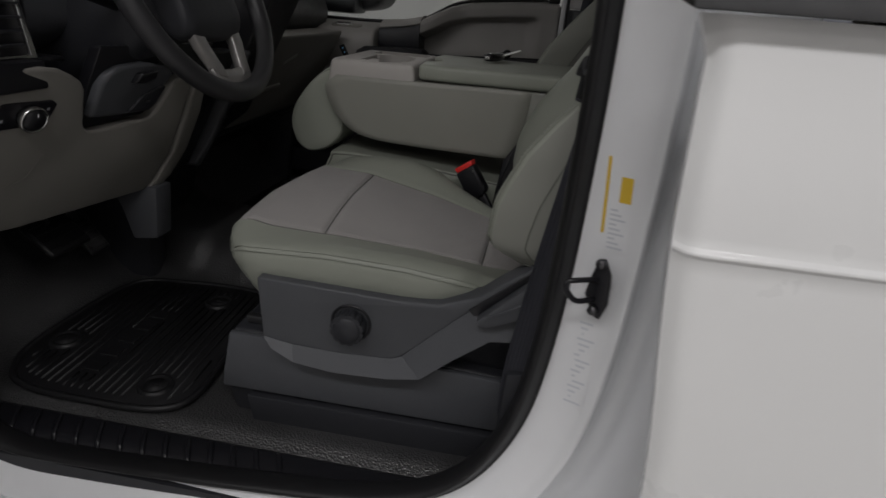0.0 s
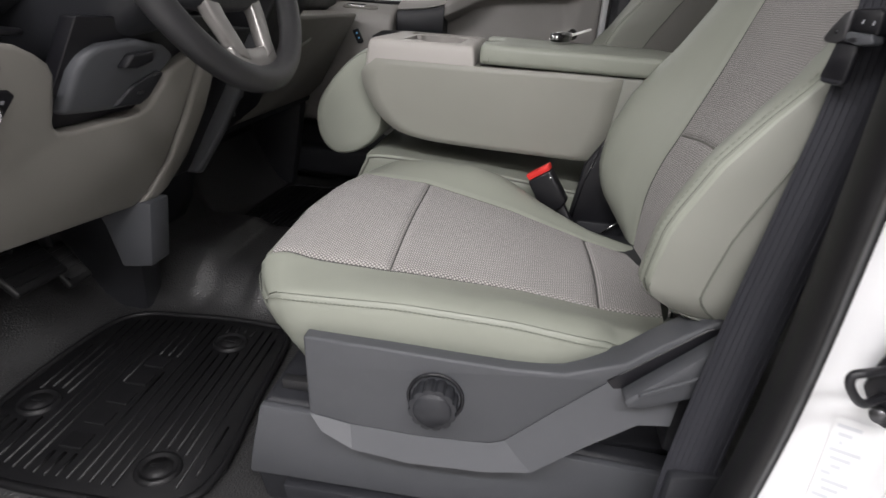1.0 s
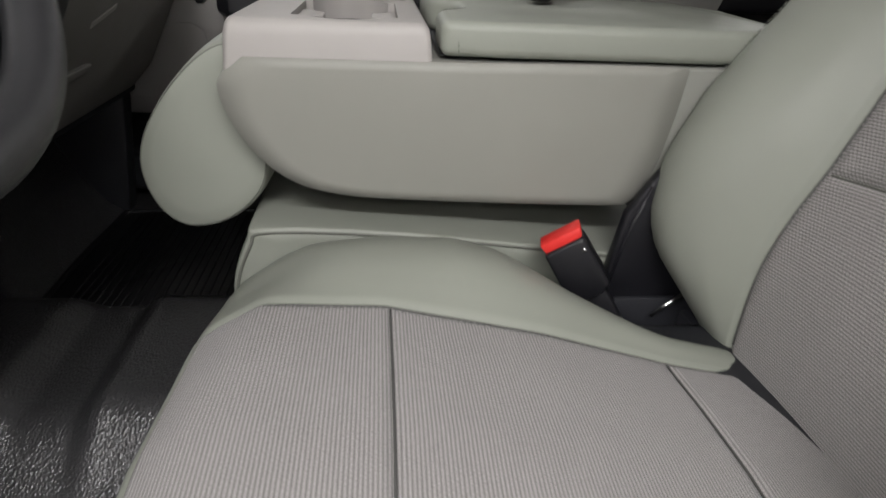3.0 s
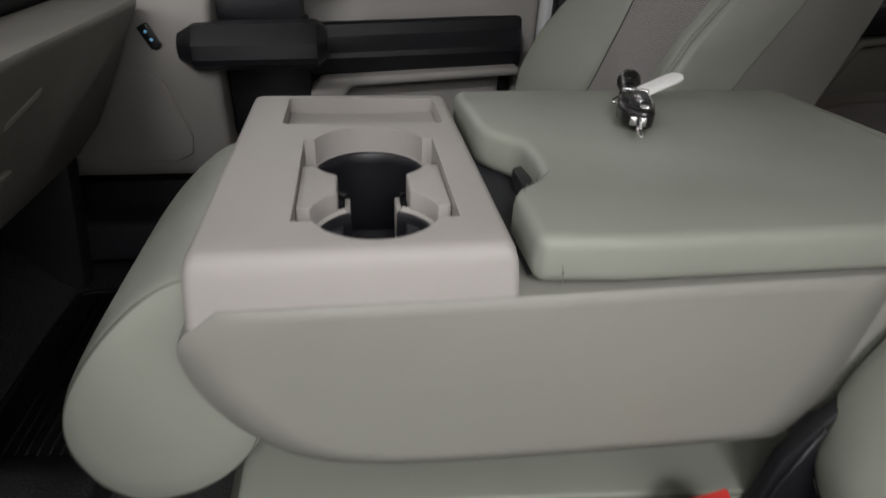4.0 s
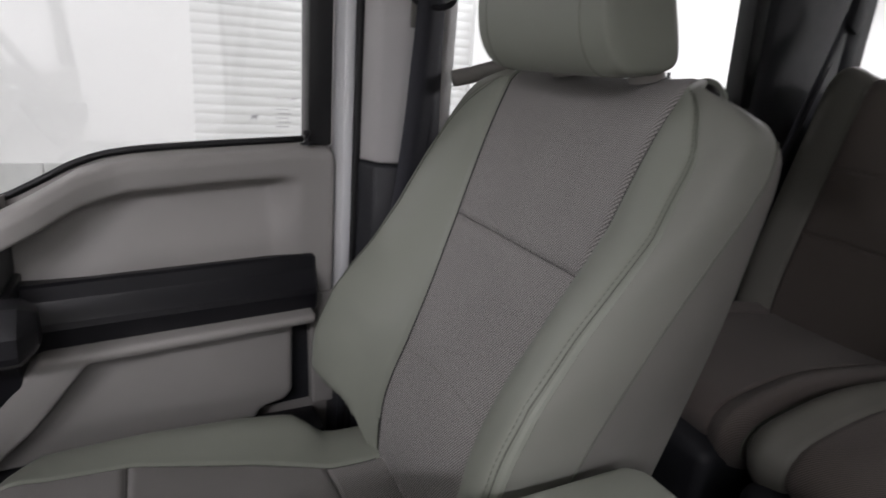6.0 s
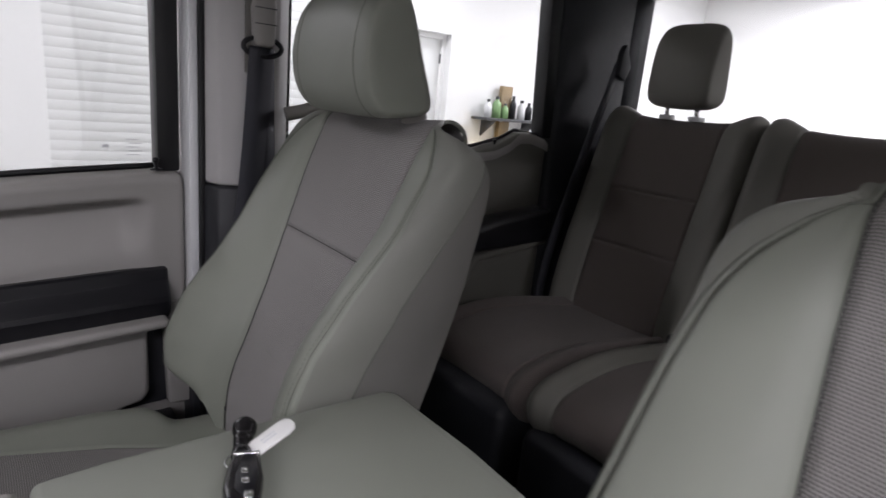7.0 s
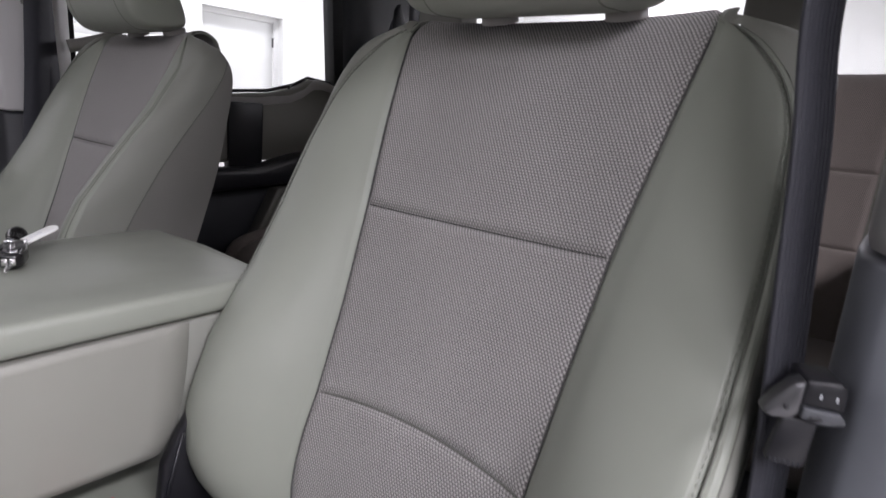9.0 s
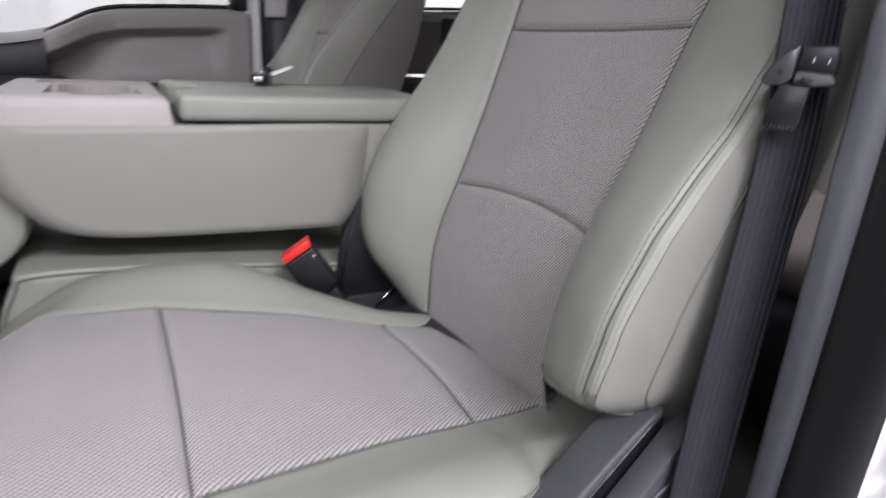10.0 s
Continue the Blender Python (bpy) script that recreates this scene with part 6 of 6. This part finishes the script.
CM = Matrix.Translation(WC) @ Matrix.Rotation(radians(65), 4, "Y")
shroud = bmesh.new()
rings = []
for d, wy, wz, dz in ((-0.03, 0.055, 0.05, 0.0), (-0.06, 0.07, 0.065, 0.0), (-0.13, 0.074, 0.074, 0.004), (-0.20, 0.078, 0.078, 0.006), (-0.27, 0.078, 0.08, 0.006)):
    rings.append([shroud.verts.new(CM @ Vector((dz + wz * math.copysign(abs(math.cos(t)) ** 0.6, math.cos(t)), wy * math.copysign(abs(math.sin(t)) ** 0.6, math.sin(t)), d))) for t in np.linspace(0, 2 * math.pi, 28, endpoint=False)])
for a, b in zip(rings, rings[1:]):
    for k in range(28):
        shroud.faces.new((a[k], a[(k + 1) % 28], b[(k + 1) % 28], b[k]))
shroud.faces.new(rings[0][::-1])
part("column_shroud", shroud, DEEP, col, "dark plastic column shroud")
part("tilt_lever", placed(box_bm(0.085, 0.098, -0.06, -0.02, -0.20, -0.17, 0.004), CM), SLATE, col)
cord("stalk", [CM @ Vector((0.0, -0.07, -0.10)), CM @ Vector((-0.02, -0.16, -0.09)), CM @ Vector((-0.03, -0.20, -0.085))], 0.009, BLACK, col, 10)
# pedals
for name, y0, y1, x, z, tilt in (("brake_pedal", 0.53, 0.63, -0.84, 0.25, 40), ("accelerator_pedal", 0.665, 0.72, -0.87, 0.20, 50)):
    pd = group_root(name, (x, (y0 + y1) / 2, z), "black rubber " + name.replace("_", " ") + " under the dash", "pedal")
    m = Matrix.Translation((x, (y0 + y1) / 2, z)) @ Matrix.Rotation(radians(tilt), 4, "Y")
    w = (y1 - y0) / 2
    part("pad", placed(box_bm(-0.04, 0.04, -w, w, 0, 0.012, 0.005), m), RUBBER, pd)
    for k in range(4):
        part("rib", placed(box_bm(-0.032 + 0.018 * k, -0.026 + 0.018 * k, -w + 0.006, w - 0.006, 0.012, 0.0145), m), RUBBER, pd, smooth=False)
    cord("arm", [(x - 0.01, (y0 + y1) / 2, z), (x - 0.06, (y0 + y1) / 2, z + 0.15), (x - 0.05, (y0 + y1) / 2, z + 0.3)], 0.009, STEEL, pd, 8)

# ---- floor mats ----


def floor_mat(outline, ribs, buttons, z0, label, bars):
    """Deep rubber mat: a tray with a raised rim, ridges, snap buttons and a raised row of bars."""
    c = np.mean(np.array(outline), 0)
    mat_ob = group_root("floor_mat", (c[0], c[1], z0), label, "floor mat", "rubber floor mats")
    ring = spline(outline, 6, True)
    part("base", slab_bm([tuple(p) for p in ring], "z", z0, z0 + 0.006, 0.002, 1), RUBBER, mat_ob)
    cord("rim", [(p[0], p[1], z0 + 0.006) for p in ring], 0.006, RUBBER, mat_ob, 8, True)
    poly = np.array(ring)

    def inside(x, y):
        hit = False
        j = len(poly) - 1
        for i in range(len(poly)):
            if (poly[i][1] > y) != (poly[j][1] > y) and x < (poly[j][0] - poly[i][0]) * (y - poly[i][1]) / (poly[j][1] - poly[i][1]) + poly[i][0]:
                hit = not hit
            j = i
        return hit

    for x0, slope in ribs:
        run = [(x0 + slope * (y - 0.5), y) for y in np.arange(outline[0][1] - 1, outline[0][1] + 1, 0.004)]
        run = [p for p in run if inside(p[0] + 0.022, p[1]) and inside(p[0] - 0.022, p[1]) and inside(p[0], p[1] + 0.022) and inside(p[0], p[1] - 0.022) and all((p[0] - b[0]) ** 2 + (p[1] - b[1]) ** 2 > 0.036**2 for b in buttons) and not any(b[0] < p[0] < b[1] and b[2] < p[1] < b[3] for b in bars)]
        chunk = []
        for p in run + [(9, 9)]:
            if chunk and abs(p[1] - chunk[-1][1]) > 0.006:
                if len(chunk) > 4:
                    a, b = chunk[0], chunk[-1]
                    bm = tube_bm([(a[0], a[1], z0 + 0.0065), (b[0], b[1], z0 + 0.0065)], 0.0024, 6)
                    part("ridge", bm, RUBBER, mat_ob)
                chunk = []
            chunk.append(p)
    for bx, by in buttons:
        btn = part("button", lathe_bm([(0, 0.010), (0.016, 0.010), (0.017, 0.007), (0.022, 0.007), (0.024, 0.010), (0.028, 0.010), (0.030, 0.004)], Matrix.Translation((bx, by, z0 + 0.002)), 28), RUBBER, mat_ob, "round rubber snap button")
        part("slot", box_bm(bx - 0.010, bx + 0.010, by - 0.002, by + 0.002, z0 + 0.012, z0 + 0.0135), RUBBER, btn, smooth=False)
    for x0, x1, y0, y1 in bars:
        part("raised_bar", box_bm(x0 + 0.006, x1 - 0.006, y0 + 0.004, y1 - 0.004, z0 + 0.0055, z0 + 0.0095, 0.001, 1), RUBBER, mat_ob, smooth=False)
    return mat_ob


BARS = [(-0.695, -0.650, 0.42 + 0.048 * k, 0.458 + 0.048 * k) for k in range(5)]
floor_mat([(-0.83, 0.50), (-0.815, 0.74), (-0.70, 0.785), (-0.555, 0.79), (-0.50, 0.76), (-0.478, 0.58), (-0.462, 0.42), (-0.50, 0.362), (-0.62, 0.352), (-0.74, 0.36), (-0.80, 0.40)],
          [(-0.80 + 0.0155 * k, -0.05) for k in range(24)], [(-0.588, 0.715), (-0.779, 0.498), (-0.539, 0.414)], 0.070, "deep black ribbed rubber driver floor mat", BARS)
floor_mat([(-0.84, 1.25), (-0.82, 1.20), (-0.60, 1.19), (-0.50, 1.21), (-0.47, 1.30), (-0.47, 1.58), (-0.50, 1.64), (-0.80, 1.64), (-0.84, 1.58)],
          [(-0.80 + 0.0155 * k, 0) for k in range(22)], [], 0.070, "black ribbed rubber passenger floor mat", [])
# ribbed sill plate
sill = group_root("sill_plate", (-0.4, 0.31, 0.07), "black ribbed plastic door sill plate", "sill plate")
slab("plate", [(0.272, 0.034), (0.280, 0.056), (0.292, 0.062), (0.328, 0.063), (0.338, 0.056), (0.338, 0.03)], "x", -0.90, 0.03, BLACK, sill, 0.003)
for k in range(14):
    x = -0.75 + 0.037 * k
    bm = slab_bm([(0.276, 0.054), (0.283, 0.0645), (0.294, 0.067), (0.322, 0.0675), (0.330, 0.061)], "x", x, x + 0.009, 0.0015, 1)
    part("rib", sheared(bm, lambda c: Vector((c.x - 0.5 * (c.y - 0.3), c.y, c.z))), BLACK, sill)

# ---- striker and labels on the jamb ----
st = group_root("door_striker", (0.138, 0.24, 0.455), "black steel door latch striker on the jamb", "door striker")
SM = Matrix.Translation((0.130, 0.232, 0.459)) @ Matrix.Rotation(radians(-35), 4, "Z")
part("plate", placed(slab_bm([(-0.012, -0.010), (0.002, -0.032), (0.009, -0.034), (0.015, -0.014), (0.013, 0.018), (0.004, 0.034), (-0.003, 0.032), (-0.009, 0.008)], "y", -0.005, 0.001, 0.002, 2), SM), BLACK, st)
loop = [SM @ Vector(p) for p in [(0.0, -0.004, 0.010), (-0.010, -0.026, 0.012), (-0.018, -0.034, 0.009), (-0.0165, -0.034, 0.0), (-0.008, -0.026, -0.011), (0.0, -0.004, -0.012)]]
cord("loop", spline([tuple(p) for p in loop], 5), 0.0030, BLACK, st, 8)
for dz in (-0.024, 0.029):
    part("screw", placed(lathe_bm([(0, 0.004), (0.005, 0.004), (0.006, 0), (0, 0)], Matrix.Translation((0.002, -0.006, dz)) @ Matrix.Rotation(radians(90), 4, "X"), 12), SM), STEEL, st)


def on_jamb(z, off):
    """A place on the painted jamb at height z, off metres out from the seal."""
    order = np.argsort(SEAL[:60, 1])
    x = np.interp(z, SEAL[:60, 1][order], SEAL[:60, 0][order])
    y = np.interp(off, [0.006, 0.03, 0.055, 0.068, 0.074], [0.262, 0.248, 0.238, 0.222, 0.20])
    return Vector((x + off, y, z))


def sticker(name, z0, z1, o0, o1, material, parent, lift=0.0012):
    me = grid_mesh(name, lambda z, o: on_jamb(z, o + 0.085 * (0.59 - z)) + Vector((-0.3, -1, 0)).normalized() * lift, list(np.linspace(z0, z1, 10)), list(np.linspace(o0, o1, 6)))
    return part(name, me, material, parent)


lab = group_root("warning_label", (0.125, 0.24, 0.55), "white sticker with a yellow warning stripe on the jamb", "label")
sticker("film", 0.497, 0.596, 0.022, 0.048, JAMB, lab)
sticker("stripe", 0.515, 0.594, 0.022, 0.0250, YELLOW, lab, 0.0017)
sticker("sign", 0.550, 0.576, 0.036, 0.047, YELLOW, lab, 0.0017)
for k in range(9):
    sticker("print_bar", 0.500 + 0.005 * k, 0.5022 + 0.005 * k, 0.029, 0.044 - 0.004 * (k % 3), INK_PALE, lab, 0.0017)
lab2 = group_root("data_label", (0.125, 0.24, 0.36), "pale sticker with fine grey print on the jamb", "label")
sticker("film", 0.30, 0.415, 0.012, 0.034, JAMB, lab2)
for k in range(16):
    sticker("print_bar", 0.305 + 0.0068 * k, 0.3078 + 0.0068 * k, 0.014 + 0.002 * (k * 5 % 3), 0.032 - 0.004 * (k * 7 % 4), INK_PALE, lab2, 0.0017)

# ---- seat belts ----
db = group_root("seat_belt", (0.09, 0.34, 0.27), "black driver seat belt hanging beside the seat", "seat belt", "front seat belts")
mids = spline([(0.190, 0.354, 1.08), (0.160, 0.372, 0.97), (0.141, 0.376, 0.88), (0.130, 0.366, 0.80), (0.124, 0.360, 0.735), (0.120, 0.355, 0.68), (0.116, 0.350, 0.62), (0.104, 0.345, 0.54), (0.085, 0.338, 0.42), (0.066, 0.328, 0.27), (0.066, 0.328, 0.20)], 6)
wid = [(0.0213, -0.0057, 0.0)] * len(mids)
web = part("webbing", strap_bm([tuple(p) for p in mids], wid), BELT, db, "black woven belt webbing")
for k in range(-4, 5):
    for side in (1, -1):
        cord("rib", [(p[0] + 0.0047 * k - side * 0.0004, p[1] - 0.00126 * k - side * 0.0017, p[2]) for p in mids], 0.0005, BELT, web, 5)
TMx = Matrix.Translation((0.094, 0.339, 0.6535)) @ Matrix.Rotation(radians(-64), 4, "Z") @ Matrix.Rotation(radians(4), 4, "Y") @ Matrix.Diagonal((0.54, 0.80, 0.60, 1))
tng = sharp(part("tongue", placed(slab_bm([(-0.009, 0.020), (-0.009, 0.045), (0.022, 0.048), (0.029, 0.044), (0.031, 0.034), (0.031, 0.020)], "y", -0.006, 0.026, 0.0035, 3), TMx), BLACK, db, "black belt tongue"))
sharp(part("wing", placed(slab_bm([(-0.041, 0.008), (-0.034, 0.022), (-0.021, 0.040), (-0.009, 0.045), (-0.0075, 0.012), (-0.0175, 0.005), (-0.034, 0.004)], "y", -0.0085, 0.0075, 0.0035, 3), TMx), STEEL, tng, "grey moulded tongue wing"))
part("pin", placed(lathe_bm([(0, 0.0010), (0.0024, 0.0010), (0.0026, 0)], Matrix.Translation((-0.022, -0.0086, 0.018)) @ Matrix.Rotation(radians(90), 4, "X"), 14), TMx), BLACK, tng)
sharp(part("guide_bar", placed(slab_bm([(-0.0075, 0.010), (-0.0065, 0.0205), (0.027, 0.021), (0.034, 0.014), (0.032, 0.010), (0.012, 0.007)], "y", -0.0095, 0.004, 0.003, 3), TMx), SLATE, tng, "grey guide bar"))
part("bar_recess", placed(slab_bm([(-0.002, 0.0100), (0.001, 0.0145), (0.010, 0.0155), (0.013, 0.0120), (0.008, 0.0095)], "y", -0.0100, -0.0090, 0.0006, 1), TMx), BLACK, tng)
for u in (0.006, 0.0205):
    part("mark", placed(box_bm(u, u + 0.0014, -0.0064, -0.0056, 0.0300, 0.0345), TMx), INK_PALE, tng, smooth=False)
part("blade", placed(slab_bm([(-0.020, 0.008), (0.012, 0.008), (0.012, -0.034), (0.008, -0.040), (-0.022, -0.040), (-0.026, -0.034)], "y", -0.0065, 0.001, 0.0025, 2), TMx), BLACK, tng)
for k in range(7):
    part("stitch", placed(box_bm(-0.0215 + 0.0044 * k, -0.0195 + 0.0044 * k, -0.0072, -0.0060, -0.0385, -0.0335, 0.0005, 1), TMx), BELT, tng)
box("anchor_plate", 0.060, 0.100, 0.312, 0.3175, 0.15, 0.20, STEEL, db, 0.002)
slab("anchor_sleeve", [(0.045, 0.16), (0.092, 0.16), (0.096, 0.285), (0.048, 0.275)], "y", 0.318, 0.336, DEEP, db, 0.006)
pb = group_root("seat_belt", (0.16, 1.72, 0.6), "black passenger belt hanging from its pillar ring", "seat belt", "front seat belts")
mids = spline([(0.177, 1.712, 0.985), (0.172, 1.712, 0.90), (0.164, 1.714, 0.78), (0.150, 1.712, 0.66), (0.13, 1.71, 0.5), (0.12, 1.71, 0.3), (0.12, 1.71, 0.12)], 6)
part("webbing", strap_bm([tuple(p) for p in mids], [(0.023, 0.006, 0)] * len(mids)), BELT, pb, "black woven belt webbing")
mids2 = spline([(0.187, 1.722, 0.985), (0.19, 1.725, 0.88), (0.195, 1.728, 0.76), (0.20, 1.728, 0.5), (0.20, 1.728, 0.2)], 6)
part("webbing", strap_bm([tuple(p) for p in mids2], [(0.020, 0.010, 0)] * len(mids2)), BELT, pb)
ringd = [(0.18 + 0.034 * math.cos(t), 1.714, 0.985 + 0.016 * math.sin(t)) for t in np.linspace(0, 2 * math.pi, 28, endpoint=False)]
cord("ring", ringd, 0.0045, BLACK, pb, 8, True, "black steel belt ring")
slab("ring_cover", [(0.163, 0.985), (0.199, 0.985), (0.202, 1.05), (0.198, 1.072), (0.166, 1.072), (0.160, 1.05)], "y", 1.702, 1.728, TRIM, pb, 0.008, 3, "grey belt ring cover")
for z in (1.022, 1.048):
    box("cover_line", 0.162, 0.2, 1.7012, 1.703, z, z + 0.0015, DEEP, pb, 0)
slab("adjuster_slot", [(0.155, 0.94), (0.207, 0.94), (0.207, 1.085), (0.155, 1.085)], "y", 1.732, 1.738, DASH, pb, 0.004)
handle = group_root("grab_handle", (0.27, 1.74, 0.88), "grey plastic pillar grab handle", "grab handle")
cord("grip", spline([(0.235, 1.742, 0.872), (0.275, 1.728, 0.884), (0.310, 1.705, 0.905), (0.324, 1.695, 0.96), (0.318, 1.70, 1.05), (0.29, 1.725, 1.12), (0.25, 1.742, 1.14)], 6), 0.013, DASH, handle, 12)

# ---- rear bench ----


def rear_cushion_section(half, bol, cloth=0.68):
    def f(s, x, z):
        ks = [0, 0.25, 0.5, 0.7, 0.85, 0.95, 1.0]
        ys = [0, half * cloth * 0.5, half * cloth, half * 0.86, half * 0.98, half, half * 0.985]
        hs = [-0.006, -0.005, 0.0, bol, bol * 0.2 - 0.012, -0.045, -0.08]
        return ks, ys, hs

    return f


RC_PATH = [(0.62, 0.320), (0.578, 0.340), (0.562, 0.370), (0.572, 0.402), (0.612, 0.424), (0.73, 0.441), (0.85, 0.435), (1.0, 0.415), (1.10, 0.40)]
RB_PATH = [(1.055, 0.38), (1.06, 0.45), (1.085, 0.56), (1.12, 0.68), (1.15, 0.78), (1.18, 0.88), (1.195, 0.915), (1.22, 0.935), (1.255, 0.93), (1.275, 0.90)]
RHEAD = [(1.175, 0.965), (1.165, 1.0), (1.168, 1.06), (1.18, 1.125), (1.205, 1.162), (1.23, 1.164), (1.25, 1.135), (1.262, 1.06), (1.268, 0.985), (1.25, 0.962), (1.21, 0.958)]
for yc, half, head, lab_ in ((1.530, 0.184, True, "brown grey cloth rear seat beside the far door"), (1.115, 0.216, False, "brown grey cloth rear middle seat"), (0.56, 0.31, True, "brown grey cloth rear seat behind the driver")):
    rs = group_root("back_bench_seat", (0.8, yc, 0.1), lab_, "car seat", "rear bench seats")
    lift = 0.0 if yc > 1.4 else 0.020
    cu = Shell([(x - lift, z + lift) for x, z in RC_PATH], rear_cushion_section(half, 0.012), yc, 1)
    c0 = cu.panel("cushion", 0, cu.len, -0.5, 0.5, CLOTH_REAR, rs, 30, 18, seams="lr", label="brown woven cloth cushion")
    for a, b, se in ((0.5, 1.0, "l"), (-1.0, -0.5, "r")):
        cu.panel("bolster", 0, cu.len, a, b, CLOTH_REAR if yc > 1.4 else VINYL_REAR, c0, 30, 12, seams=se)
    for v in (0.86, -0.86):
        cord("seam", cu.line(v, 0.05, cu.len - 0.05, 40, 0.0), 0.002, THREAD, c0, 5)
    bk = Shell(RB_PATH, rear_cushion_section(half * (1.20 if half < 0.2 else 0.96), 0.022, 0.58), yc + (0.004 if half < 0.2 else -0.004), 1)
    t2, t1 = bk.s_where("z", 0.742, len(bk.pts) - 50), bk.s_where("z", 0.595, len(bk.pts) - 50)
    b0 = None
    for a, b in ((0, t1), (t1, t2), (t2, bk.len)):
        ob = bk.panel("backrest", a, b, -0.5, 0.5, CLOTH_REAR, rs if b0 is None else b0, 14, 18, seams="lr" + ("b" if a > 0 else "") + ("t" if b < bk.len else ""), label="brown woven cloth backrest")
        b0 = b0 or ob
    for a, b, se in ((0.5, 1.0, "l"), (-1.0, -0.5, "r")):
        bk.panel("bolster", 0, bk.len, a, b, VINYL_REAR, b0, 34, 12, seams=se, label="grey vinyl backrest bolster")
    slab("back_board", [(1.12, 0.38), (1.26, 0.88), (1.30, 0.90), (1.33, 0.86), (1.2, 0.38)], "y", yc - half * 0.96, yc + half * 0.96, DEEP, rs, 0.01)
    part("seat_base", box_bm(0.52, 1.10, yc - half * 0.9, yc + half * 0.9, 0.16, 0.36, 0.02), DEEP, rs)
    if head:
        hc = 1.536 if half < 0.25 else 0.60
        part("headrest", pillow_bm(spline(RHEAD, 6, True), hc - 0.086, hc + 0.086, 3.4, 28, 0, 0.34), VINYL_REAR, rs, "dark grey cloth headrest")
        for sgn in (1, -1):
            cord("post", [(1.212, hc + sgn * 0.042, 0.975), (1.222, hc + sgn * 0.042, 0.92)], 0.006, CHROME, rs, 8)
            box("guide", 1.205, 1.235, hc + sgn * 0.042 - 0.016, hc + sgn * 0.042 + 0.016, 0.930, 0.942, LABEL, rs, 0.003)
rb = group_root("rear_seat_belt", (1.15, 1.72, 0.45), "black rear seat belt from the corner pillar slot", "seat belt")
mids = spline([(1.205, 1.745, 1.075), (1.16, 1.735, 0.98), (1.10, 1.73, 0.84), (1.045, 1.735, 0.66), (1.01, 1.74, 0.5), (1.0, 1.745, 0.35)], 6)
part("webbing", strap_bm([tuple(p) for p in mids], [(0.022, 0.004, 0.008)] * len(mids)), BELT, rb)
slab("slot_bezel", [(1.185, 1.035), (1.215, 1.02), (1.235, 1.06), (1.205, 1.12), (1.192, 1.10)], "y", 1.725, 1.747, DEEP, rb, 0.006)
rbk = group_root("rear_belt_buckle", (0.98, 1.30, 0.44), "black rear belt buckle with red button", "seat belt buckle")
box("body", 0.95, 1.0, 1.283, 1.308, 0.40, 0.47, BLACK, rbk, 0.005)
box("release_button", 0.955, 0.995, 1.2815, 1.286, 0.448, 0.474, RED, rbk, 0.002)
